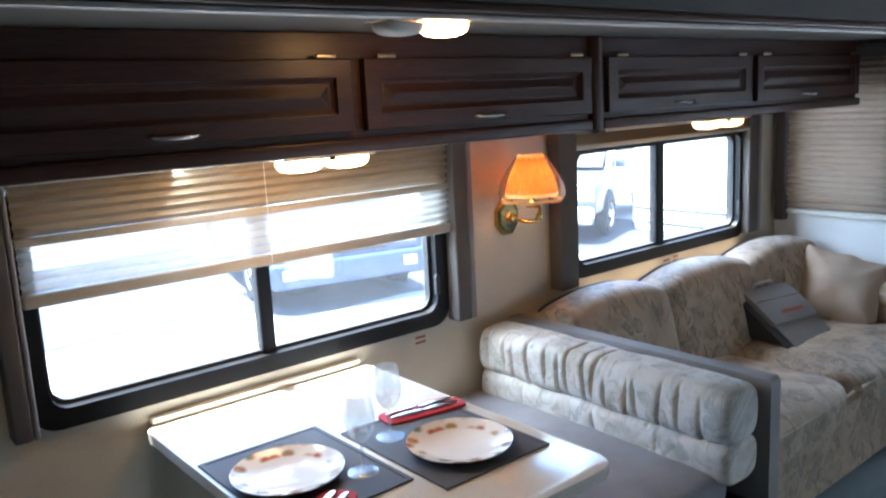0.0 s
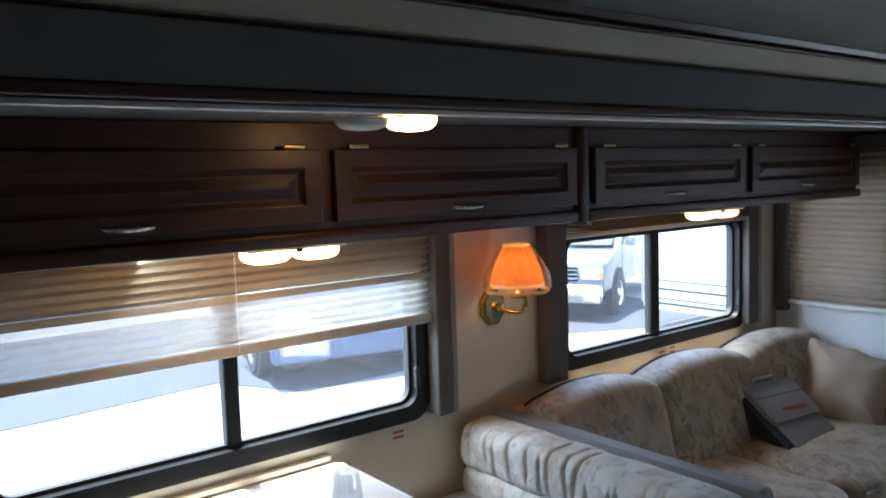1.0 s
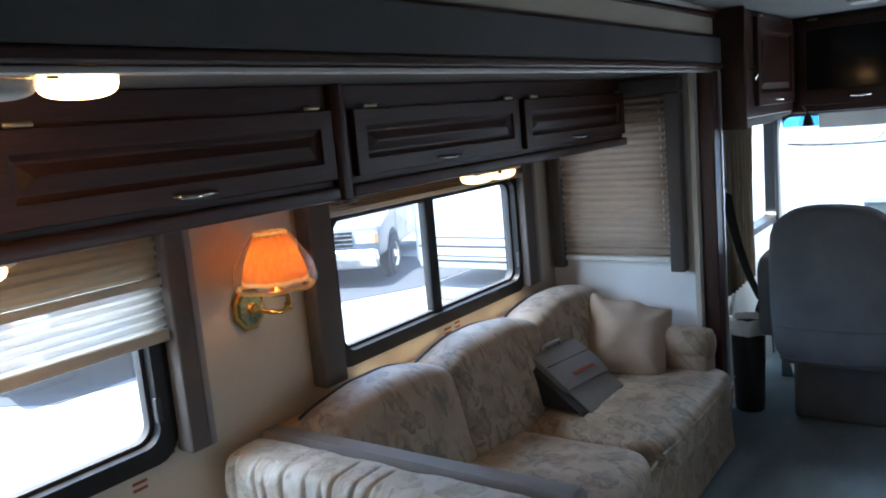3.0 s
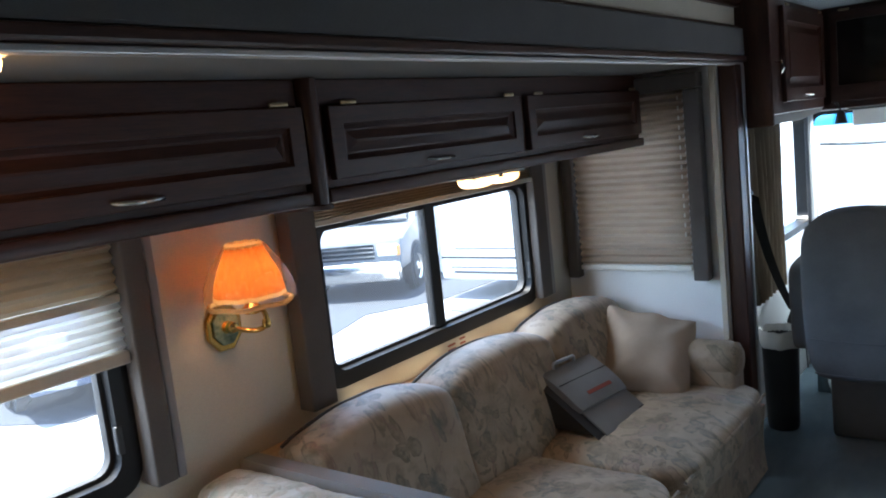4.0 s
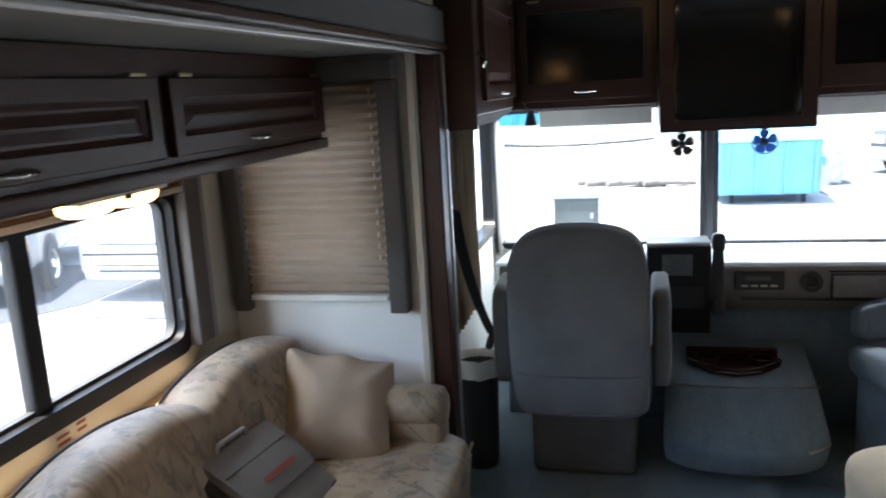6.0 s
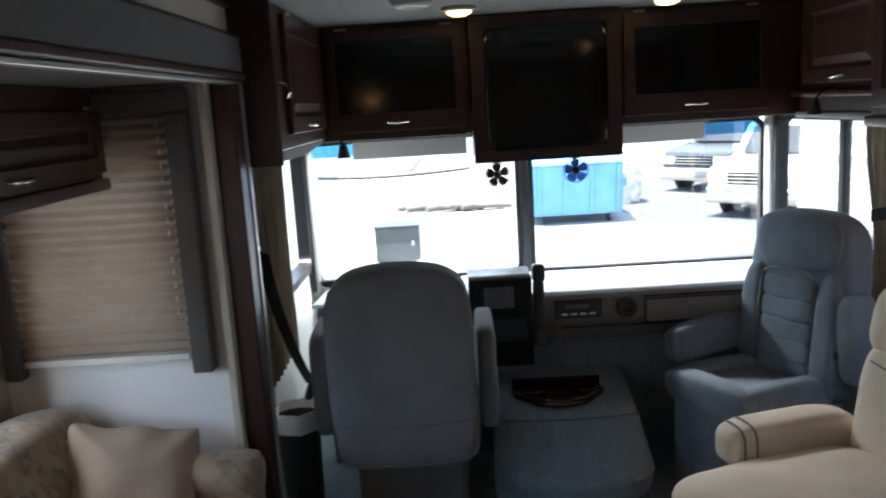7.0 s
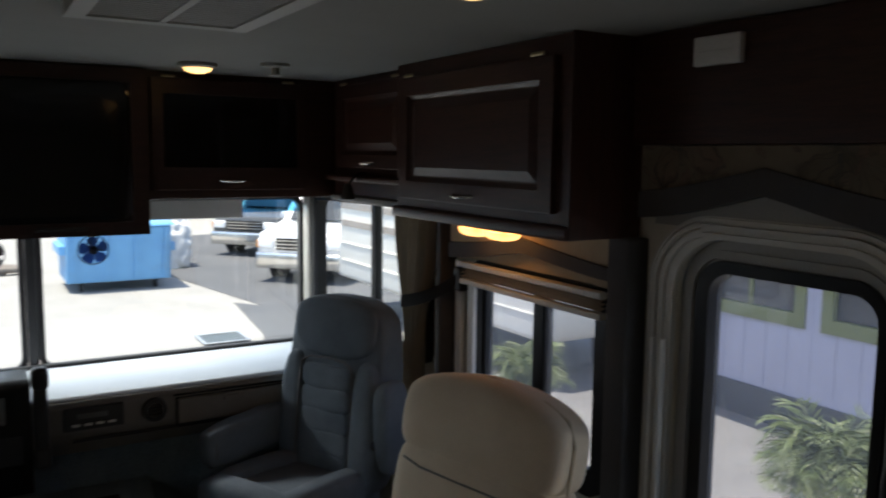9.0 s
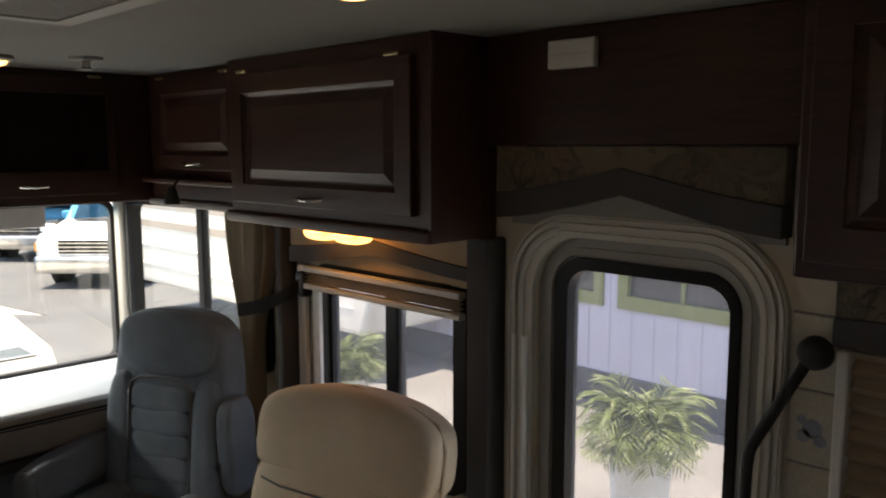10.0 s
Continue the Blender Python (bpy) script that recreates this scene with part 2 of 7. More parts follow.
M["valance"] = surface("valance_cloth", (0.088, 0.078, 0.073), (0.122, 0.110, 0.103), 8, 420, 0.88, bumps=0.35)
# paler copy of the valance cloth, with light put into its colour
M["valance_lit"] = surface("valance_cloth_lit", (0.215, 0.205, 0.205), (0.275, 0.265, 0.265), 8, 420, 0.7, bumps=0.2)
M["black"] = surface("black_frame", (0.0045, 0.0045, 0.005), (0.008, 0.008, 0.009), 20, 300, 0.42, bumps=0.05, spec=0.25)
M["rubber"] = surface("black_rubber", (0.014, 0.014, 0.015), (0.025, 0.025, 0.026), 20, 300, 0.75, bumps=0.2)
M["plastic_dark"] = surface("dark_plastic", (0.018, 0.018, 0.02), (0.03, 0.03, 0.032), 12, 500, 0.45, bumps=0.2)
M["plastic_white"] = surface("white_plastic", (0.72, 0.71, 0.67), (0.78, 0.77, 0.73), 12, 300, 0.35, bumps=0.03)
M["alu"] = surface("aluminium", (0.50, 0.50, 0.50), (0.62, 0.62, 0.62), 10, 300, 0.38, metal=0.8, bumps=0.05)
M["alu_beige"] = surface("painted_aluminium", (0.54, 0.52, 0.465), (0.60, 0.58, 0.52), 10, 300, 0.42, bumps=0.05)
M["leaf_grey"] = surface("door_leaf_paint", (0.27, 0.262, 0.24), (0.33, 0.32, 0.295), 6, 300, 0.5, bumps=0.08)
M["rail"] = surface("shade_rail", (0.40, 0.36, 0.29), (0.47, 0.43, 0.35), 10, 300, 0.5, bumps=0.05)
M["post_dark"] = surface("dark_cloth", (0.055, 0.054, 0.055), (0.085, 0.083, 0.083), 7, 420, 0.9, bumps=0.35)
M["chrome"] = surface("chrome", (0.70, 0.68, 0.64), (0.80, 0.78, 0.74), 10, 300, 0.16, metal=1.0, bumps=0.0)
M["brass"] = surface("brass", (0.62, 0.40, 0.11), (0.78, 0.54, 0.18), 14, 200, 0.2, metal=1.0, bumps=0.0)
M["hinge"] = surface("hinge_metal", (0.40, 0.31, 0.18), (0.52, 0.42, 0.26), 14, 200, 0.32, metal=0.9, bumps=0.0)
M["marble"] = surface("green_marble", (0.05, 0.10, 0.07), (0.32, 0.38, 0.30), 28, 90, 0.15, bumps=0.0)
M["sofa"] = floral("sofa_cloth", (0.315, 0.234, 0.152), (0.385, 0.295, 0.200), ((0.110, 0.112, 0.088), (0.125, 0.104, 0.056), (0.270, 0.175, 0.130)), (0.060, 0.056, 0.038), 7.5, 0.22, "X", 0.48, 0.58)
M["dinette"] = floral("dinette_cloth", (0.54, 0.53, 0.49), (0.62, 0.61, 0.58), ((0.33, 0.365, 0.37), (0.33, 0.32, 0.24), (0.46, 0.385, 0.31)), (0.23, 0.22, 0.175), 7.0, 0.3, "Y", 0.45)
M["bench"] = surface("bench_cloth", (0.205, 0.205, 0.222), (0.280, 0.282, 0.302), 9, 380, 0.9, bumps=0.4)
M["pillow"] = surface("pillow_cloth", (0.36, 0.28, 0.21), (0.45, 0.355, 0.27), 9, 420, 0.9, bumps=0.3)
M["grey_velour"] = surface("grey_velour", (0.112, 0.114, 0.117), (0.190, 0.192, 0.194), 5, 420, 0.92, bumps=0.35)
M["blue_velour"] = surface("blue_velour", (0.080, 0.104, 0.130), (0.175, 0.210, 0.242), 6, 420, 0.9, bumps=0.35)
M["tan_velour"] = surface("tan_velour", (0.62, 0.48, 0.340), (0.76, 0.625, 0.470), 5, 420, 0.9, bumps=0.3)
M["carpet"] = carpet("carpet", (0.088, 0.132, 0.162), (0.230, 0.310, 0.360))
M["skirt"] = surface("piping", (0.10, 0.10, 0.11), (0.15, 0.15, 0.15), 8, 300, 0.8, bumps=0.1)
M["piping_dark"] = surface("dark_piping", (0.022, 0.024, 0.030), (0.036, 0.038, 0.046), 8, 300, 0.5, bumps=0.1)
M["pipe_light"] = surface("light_piping", (0.55, 0.42, 0.28), (0.62, 0.48, 0.33), 8, 300, 0.8, bumps=0.1)
M["table"] = surface("table_laminate", (0.70, 0.66, 0.58), (0.76, 0.72, 0.64), 5, 260, 0.2, bumps=0.03)
M["mat"] = surface("placemat", (0.06, 0.062, 0.07), (0.09, 0.092, 0.10), 9, 300, 0.7, bumps=0.4)
M["red"] = surface("red_napkin", (0.42, 0.03, 0.05), (0.55, 0.05, 0.07), 9, 300, 0.85, bumps=0.3)
M["china"] = surface("china", (0.78, 0.75, 0.69), (0.82, 0.79, 0.74), 9, 300, 0.12, bumps=0.0)
M["bag_grey"] = surface("grey_bag_cloth", (0.185, 0.185, 0.190), (0.240, 0.240, 0.245), 8, 420, 0.48, bumps=0.3)
M["bag_black"] = surface("black_bag_cloth", (0.02, 0.02, 0.021), (0.03, 0.03, 0.031), 8, 420, 0.8, bumps=0.3)
M["print_red"] = surface("red_print", (0.22, 0.05, 0.035), (0.34, 0.08, 0.05), 8, 300, 0.6, bumps=0.05)
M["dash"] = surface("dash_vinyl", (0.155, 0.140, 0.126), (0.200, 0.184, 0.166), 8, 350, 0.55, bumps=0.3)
# dash top: windscreen daylight put into a paler, bluer colour
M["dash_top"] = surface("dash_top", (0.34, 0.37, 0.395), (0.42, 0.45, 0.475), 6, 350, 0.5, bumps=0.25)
M["screen"] = surface("screen_glass", (0.006, 0.006, 0.007), (0.010, 0.010, 0.011), 4, 100, 0.09, bumps=0.0)
M["screen_dim"] = surface("switched_off_screen", (0.10, 0.11, 0.11), (0.15, 0.16, 0.16), 14, 120, 0.25, bumps=0.0)
M["curtain"] = shade_cloth("curtain_cloth", (0.40, 0.335, 0.25), 0.22)
M["valance_floral"] = floral("valance_floral", (0.13, 0.105, 0.07), (0.20, 0.165, 0.115), ((0.06, 0.06, 0.05), (0.085, 0.07, 0.045), (0.17, 0.10, 0.07)), (0.035, 0.03, 0.025), 5.0)
M["pelmet_tan"] = surface("pelmet_cloth", (0.40, 0.30, 0.19), (0.50, 0.39, 0.26), 9, 420, 0.85, bumps=0.3)
M["tile_cream"] = surface("glazed_tile", (0.46, 0.42, 0.34), (0.54, 0.50, 0.41), 14, 90, 0.25, bumps=0.02)
M["print_blue"] = surface("faded_blue_print", (0.20, 0.23, 0.28), (0.30, 0.32, 0.36), 30, 200, 0.4, bumps=0.0)
M["blind_tan"] = shade_cloth("blind_tan", (0.52, 0.43, 0.33), 0.34)
M["blind_dark"] = shade_cloth("blind_dark", (0.40, 0.33, 0.24), 0.08)
M["blind_white"] = shade_cloth("blind_white", (0.64, 0.63, 0.60), 0.24, 0.20)
M["blind_end"] = shade_cloth("blind_end", (0.50, 0.41, 0.33), 0.12)
M["lens_dome"] = glow("dome_lens_lit", (1.0, 0.58, 0.22), 0.7)
M["lens_on"] = lens_glow("lamp_lens_lit", 0.45, 5.0)
M["lens_hot"] = lens_glow("lamp_lens_bright", 2.0, 22.0)
M["lens_amber"] = lens_glow("lamp_lens_amber", 0.8, 6.5, 0.86)
M["lens_off"] = surface("lamp_lens_off", (0.62, 0.61, 0.57), (0.70, 0.69, 0.65), 10, 200, 0.3, bumps=0.03)
M["bulb"] = glow("bulb", (1.0, 0.68, 0.33), 5.0)
M["glass"] = pane_mat("window_glass")
# side panes carry an added haze that washes out the view outside
M["glass_hazy"] = pane_mat("hazy_window_glass", (0.90, 0.93, 0.95), 0.05, 0.015)
M["glass_tinted"] = pane_mat("tinted_window_glass", (0.80, 0.825, 0.86), 0.05, 0.055)
M["clear_wrap"] = pane_mat("clear_wrap", (0.96, 0.95, 0.93), 0.14, 0.13)
M["film_clear"] = pane_mat("film_clear", (0.86, 0.90, 0.93), 0.22)
M["blue_tint"] = pane_mat("tint_strip", (0.32, 0.65, 0.84), 0.04)
M["belt"] = surface("belt_webbing", (0.02, 0.02, 0.021), (0.035, 0.035, 0.036), 20, 500, 0.8, bumps=0.4)

# lamp shade: thin orange cloth round the bulb
m, n, l, p = nodes_of("shade_cloth")
d, t, mix = n.new("ShaderNodeBsdfDiffuse"), n.new("ShaderNodeBsdfTranslucent"), n.new("ShaderNodeMixShader")
pl = noise_tex(n, l, coords(n, l, (60, 60, 4)), 2.0, 2)
cc = ramp(n, l, pl, [(0.3, (0.60, 0.175, 0.030)), (0.7, (0.70, 0.245, 0.052))])
l.new(cc, d.inputs[0])
l.new(cc, t.inputs[0])
mix.inputs[0].default_value = 0.48
l.new(d.outputs[0], mix.inputs[1])
l.new(t.outputs[0], mix.inputs[2])
l.new(mix.outputs[0], n["Material Output"].inputs[0])
M["lamp_shade"] = m
# clear drinking glass, thin-walled
M["crystal"] = pane_mat("clear_glass", (0.955, 0.965, 0.965), 0.15, 0.07)


# ---- building helpers ----
ORIGIN = {}


def thing(name, base, label, category, group="", kind="", turn=0.0):
    """An Empty at the base of a thing; with no turn its parts are given in world metres."""
    ob = new(name)
    ob.matrix_basis = pose(*base, 0, 0, turn)
    ob.empty_display_size = 0.1
    ORIGIN[ob] = Vector(base) if not turn else Vector((0, 0, 0))
    return tagged(ob, label, category, group, kind)


def part(name, bm, material, parent=None, label="", smooth=None):
    """Links a bmesh as one mesh under a thing or a part."""
    root = parent
    while root is not None and root.parent is not None:
        root = root.parent
    shift = ORIGIN.get(root, Vector((0, 0, 0)))
    me = bpy.data.meshes.new(name)
    if shift.length:
        bmesh.ops.translate(bm, verts=bm.verts, vec=-shift)
    bmesh.ops.recalc_face_normals(bm, faces=bm.faces)
    bm.to_mesh(me)
    bm.free()
    me.materials.append(M[material] if isinstance(material, str) else material)
    if smooth is not None:
        me.polygons.foreach_set("use_smooth", [True] * len(me.polygons))
        if smooth < 180:
            me.set_sharp_from_angle(angle=radians(smooth))
    ob = new(name, me)
    if parent is not None:
        ob.parent = parent
    if label:
        ob["label"] = label
    return ob


def structure(name, bm, material, label, category, smooth=None):
    return tagged(part(name, bm, material, None, "", smooth), label, category, "", "structure")


def box(x0, x1, y0, y1, z0, z1, bevel=0.0, seg=2, bm=None):
    out = bm or bmesh.new()
    b = bmesh.new()
    vs = [b.verts.new((x, y, z)) for x in (x0, x1) for y in (y0, y1) for z in (z0, z1)]
    for q in ((0, 1, 3, 2), (4, 6, 7, 5), (0, 4, 5, 1), (2, 3, 7, 6), (0, 2, 6, 4), (1, 5, 7, 3)):
        b.faces.new([vs[i] for i in q])
    if bevel:
        bmesh.ops.bevel(b, geom=b.edges[:], offset=bevel, segments=seg, profile=0.5, affect="EDGES", clamp_overlap=True)
    join(out, b)
    return out


def join(out, b):
    """Adds the mesh of b to out and frees b."""
    tmp = bpy.data.meshes.new("tmp")
    b.to_mesh(tmp)
    b.free()
    out.from_mesh(tmp)
    bpy.data.meshes.remove(tmp)
    return out


def prism(pts, axis, a, b_, bevel=0.0, seg=2, bm=None):
    """A polygon of two coordinates, drawn out along an axis from a to b_."""
    out = bm or bmesh.new()
    b = bmesh.new()

    def at(u, v, w):
        return {"x": (w, u, v), "y": (u, w, v), "z": (u, v, w)}[axis]
    lo = [b.verts.new(at(u, v, a)) for u, v in pts]
    hi = [b.verts.new(at(u, v, b_)) for u, v in pts]
    b.faces.new(lo)
    b.faces.new(hi[::-1])
    k = len(pts)
    for i in range(k):
        b.faces.new((lo[i], lo[(i + 1) % k], hi[(i + 1) % k], hi[i]))
    if bevel:
        bmesh.ops.bevel(b, geom=b.edges[:], offset=bevel, segments=seg, profile=0.5, affect="EDGES", clamp_overlap=True)
    return join(out, b)


def lathe(profile, centre, seg=24, bm=None, axis="z"):
    """Turns (radius, height) pairs round an axis through the centre."""
    out = bm or bmesh.new()
    rings = []
    for r, h in profile:
        ring = []
        for i in range(seg):
            a = 2 * math.pi * i / seg
            q = {"z": (r * math.cos(a), r * math.sin(a), h), "x": (h, r * math.cos(a), r * math.sin(a)), "y": (r * math.cos(a), h, r * math.sin(a))}[axis]
            ring.append(out.verts.new(Vector(centre) + Vector(q)))
        rings.append(ring)
    for a, b in zip(rings, rings[1:]):
        for i in range(seg):
            out.faces.new((a[i], a[(i + 1) % seg], b[(i + 1) % seg], b[i]))
    return out


def tube(path, r, seg=8, bm=None, flat=1.0):
    """A round (or flattened) bar along a row of points."""
    out = bm or bmesh.new()
    pts = [Vector(q) for q in path]
    rings = []
    for i, q in enumerate(pts):
        d = (pts[min(i + 1, len(pts) - 1)] - pts[max(i - 1, 0)]).normalized()
        side = d.cross(Vector((0, 0, 1)))
        if side.length < 0.05:
            side = Vector((1, 0, 0))
        side.normalize()
        up = side.cross(d).normalized()
        rings.append([out.verts.new(q + side * r * math.cos(2 * math.pi * k / seg) + up * r * flat * math.sin(2 * math.pi * k / seg)) for k in range(seg)])
    for a, b in zip(rings, rings[1:]):
        for i in range(seg):
            out.faces.new((a[i], a[(i + 1) % seg], b[(i + 1) % seg], b[i]))
    out.faces.new(rings[0][::-1])
    out.faces.new(rings[-1])
    return out


def arc(p0, p1, p2, k=10):
    """Points on a quadratic curve."""
    a, b, c = Vector(p0), Vector(p1), Vector(p2)
    return [a * (1 - s) ** 2 + b * 2 * s * (1 - s) + c * s * s for s in (i / k for i in range(k + 1))]


def round_rect(u0, u1, v0, v1, r, k=5):
    pts = []
    for cu, cv, a0 in ((u1 - r, v1 - r, 0), (u0 + r, v1 - r, 90), (u0 + r, v0 + r, 180), (u1 - r, v0 + r, 270)):
        for i in range(k + 1):
            a = radians(a0 + 90 * i / k)
            pts.append((cu + r * math.cos(a), cv + r * math.sin(a)))
    return pts


def ring(outer, inner, axis, a, b_, bm=None):
    """A frame: the strip between two outlines of as many points, drawn out along an axis."""
    out = bm or bmesh.new()

    def at(u, v, w):
        return {"x": (w, u, v), "y": (u, w, v), "z": (u, v, w)}[axis]
    o1, o2 = [out.verts.new(at(*q, a)) for q in outer], [out.verts.new(at(*q, b_)) for q in outer]
    i1, i2 = [out.verts.new(at(*q, a)) for q in inner], [out.verts.new(at(*q, b_)) for q in inner]
    k = len(outer)
    for i in range(k):
        j = (i + 1) % k
        for q in ((o1[i], o1[j], o2[j], o2[i]), (i1[j], i1[i], i2[i], i2[j]), (o1[j], o1[i], i1[i], i1[j]), (o2[i], o2[j], i2[j], i2[i])):
            out.faces.new(q)
    return out


def cushion(sx, sy, sz, n=4.0, cuts=14, puff=0.0, wrinkle=0.0, seed=0.0, pinch=1.0, bm=None, m=None, ears=0.0):
    """A soft block (super-ellipsoid) about the origin, creased by noise, moved by m."""
    out = bm or bmesh.new()
    b = bmesh.new()
    bmesh.ops.create_cube(b, size=2.0)
    bmesh.ops.subdivide_edges(b, edges=b.edges[:], cuts=cuts, use_grid_fill=True)
    for v in b.verts:
        c = v.co.copy()
        k = (abs(c.x) ** n + abs(c.y) ** n + abs(c.z) ** n) ** (1 / n)
        c = c / k
        q = Vector((c.x * sx / 2, c.y * sy / 2, c.z * sz / 2))
        if puff:
            q.z += puff * c.z * (1 - c.x ** 2) * (1 - c.y ** 2)
        if pinch != 1.0:
            edge = max(abs(c.x), abs(c.y))
            q.z *= 1 - (1 - pinch) * edge ** (2.4 if ears else 6)
        if ears:
            q.x *= 1 - ears * (1 - c.y * c.y)
            q.y *= 1 - ears * (1 - c.x * c.x)
        if wrinkle:
            q += c.normalized() * wrinkle * noise.noise(Vector((q.x * 9 + seed, q.y * 9, q.z * 9)))
        v.co = q
    if m is not None:
        bmesh.ops.transform(b, matrix=m, verts=b.verts)
    return join(out, b)


def pleats(u0, u1, z0, z1, pitch, depth, place, bm=None):
    """Folded cloth between two heights; place(u, z, d) gives the point d off the wall."""
    out = bm or bmesh.new()
    k = max(2, round((z1 - z0) / pitch * 2))
    rows = []
    for i in range(k + 1):
        z = z0 + (z1 - z0) * i / k
        d = depth if i % 2 else 0.0
        rows.append([out.verts.new(place(u, z, d)) for u in (u0, (u0 + u1) / 2, u1)])
    for a, b in zip(rows, rows[1:]):
        for i in range(2):
            out.faces.new((a[i], a[i + 1], b[i + 1], b[i]))
    return out


def wall_with_holes(axis, w0, w1, u0, u1, v0, v1, holes):
    """A slab across an axis from w0 to w1, with rectangular openings (u0, u1, v0, v1) right through it."""
    us = sorted({u0, u1, *[q for h in holes for q in h[:2]]})
    vs = sorted({v0, v1, *[q for h in holes for q in h[2:]]})
    out = bmesh.new()
    for a, b in zip(us, us[1:]):
        for c, d in zip(vs, vs[1:]):
            cu, cv = (a + b) / 2, (c + d) / 2
            if any(h[0] < cu < h[1] and h[2] < cv < h[3] for h in holes):
                continue
            if axis == "y":
                box(a, b, w0, w1, c, d, bm=out)
            elif axis == "x":
                box(w0, w1, a, b, c, d, bm=out)
            else:
                box(a, b, c, d, w0, w1, bm=out)
    bmesh.ops.remove_doubles(out, verts=out.verts, dist=1e-5)
    seen = {}
    for f in out.faces:
        seen.setdefault(tuple(round(q, 4) for q in f.calc_center_median()), []).append(f)
    bmesh.ops.delete(out, geom=[f for fs in seen.values() if len(fs) > 1 for f in fs], context="FACES")
    return out


# ---- the vehicle's shell ----
def splay(bm):
    """The right side bends inwards ahead of the recliner, towards the narrower nose."""
    for v in bm.verts:
        v.co.y += 0.118 * max(0.0, v.co.x - 4.52) / 1.10
    return bm


structure("floor", box(X_BACK, X_FRONT, W_RIGHT, W_LEFT, -0.10, 0.0), "carpet", "dark blue-green cut-pile carpet floor", "floor")
structure("slide_floor", box(-0.05, X_END, W_LEFT, W_SLIDE, -0.10, 0.02), "carpet", "carpeted floor of the slide-out room", "floor")
structure("ceiling", box(X_BACK, X_FRONT + 0.05, W_RIGHT - 0.06, W_CAB + 0.06, CEIL, CEIL + 0.12), "ceiling", "grey padded cloth ceiling", "ceiling")
structure("slide_ceiling", box(-0.10, X_END + 0.05, W_LEFT, W_SLIDE + 0.07, S_CEIL, S_CEIL + 0.05), "ceiling", "pale ceiling of the slide-out room", "ceiling")
DIN = (0.46, 1.79, 0.735, 1.335)     # window openings: x0, x1, z0, z1
SOF = (2.44, 3.72, 0.765, 1.305)
structure("wall_slide", wall_with_holes("y", W_SLIDE, W_SLIDE + 0.07, -0.10, X_END + 0.05, -0.10, S_CEIL + 0.05, [DIN, SOF]), "wall",
          "cream vinyl wall of the slide-out room", "wall")
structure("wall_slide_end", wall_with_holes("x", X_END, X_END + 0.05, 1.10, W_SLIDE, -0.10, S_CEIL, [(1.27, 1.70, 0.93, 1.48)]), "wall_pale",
          "pale end wall of the slide-out room", "wall")
structure("wall_slide_back", box(-0.10, -0.05, W_LEFT, W_SLIDE, -0.10, S_CEIL), "wall", "cream back end wall of the slide-out room", "wall")
structure("wall_left_back", box(X_BACK, -0.10, W_LEFT, W_LEFT + 0.06, -0.10, CEIL), "wall", "cream side wall behind the slide-out", "wall")
structure("wall_left_return", box(4.101, 4.20, W_LEFT, W_CAB + 0.06, -0.95, S_CEIL + 0.049), "wall_pale", "pale return of the side wall at the slide-out", "wall")
structure("cab_floor", box(4.20, X_FRONT, W_LEFT, W_CAB, -0.10, 0.0), "carpet", "carpeted strip of cab floor", "floor")
structure("wall_header", box(-0.10, 4.20, W_LEFT, W_CAB + 0.06, S_CEIL + 0.05, CEIL), "wall", "cream strip of wall above the slide-out", "wall")
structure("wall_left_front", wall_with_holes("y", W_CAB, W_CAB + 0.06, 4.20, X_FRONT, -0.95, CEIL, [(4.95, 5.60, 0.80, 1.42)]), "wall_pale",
          "pale side wall beside the driver", "wall")
RWIN = (3.64, 4.345, 0.62, 1.240)
KWIN = (1.70, 2.52, 0.70, 1.36)
PWIN = (4.62, 5.60, 0.80, 1.42)
DOOR = (2.80, 3.390, -0.50, 1.417)
structure("wall_right", splay(wall_with_holes("y", W_RIGHT - 0.06, W_RIGHT, X_BACK, X_FRONT, -0.95, CEIL, [RWIN, KWIN, PWIN, DOOR])), "wall",
          "cream vinyl side wall with the entry door", "wall")
structure("wall_back", box(X_BACK - 0.06, X_BACK, W_RIGHT - 0.06, W_LEFT + 0.06, -0.10, CEIL), "wall", "plain cream back wall", "wall")
WIND = (-1.14, 1.12, 0.680, 1.415)
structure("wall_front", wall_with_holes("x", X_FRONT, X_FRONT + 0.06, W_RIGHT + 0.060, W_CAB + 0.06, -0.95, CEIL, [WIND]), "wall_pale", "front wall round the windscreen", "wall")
structure("underbody", box(X_BACK, X_FRONT, W_RIGHT, W_LEFT, -0.55, -0.12), "rubber", "black chassis under the floor", "chassis")


# ---- fascia and trims of the slide-out ----
fas = thing("slide_fascia", (2.0, 1.04, 1.67), "dark grey cloth fascia along the slide-out edge with wooden bead", "fascia", kind="structure")
part("cloth_panel", box(-0.6, 4.17, 1.022, 1.058, 1.692, 1.800, 0.006), "fascia", fas)
part("bead", box(-0.6, 4.17, 1.014, 1.058, 1.668, 1.690, 0.005), "cherry", fas, "dark cherry bead")
part("edge_strip", box(-0.6, 4.17, 1.030, 1.057, 1.655, 1.666, 0.002), "alu", fas, "bright metal edge strip")
part("top_bead", box(-0.6, 4.17, 1.040, 1.058, 1.802, 1.812, 0.003), "cherry", fas)
crown = thing("crown_trim", (2.0, 1.05, 1.89), "dark cherry crown moulding under the ceiling", "trim", kind="structure")
part("lower_bead", box(-0.6, 4.17, 1.034, 1.058, 1.884, 1.893, 0.003), "cherry", crown)
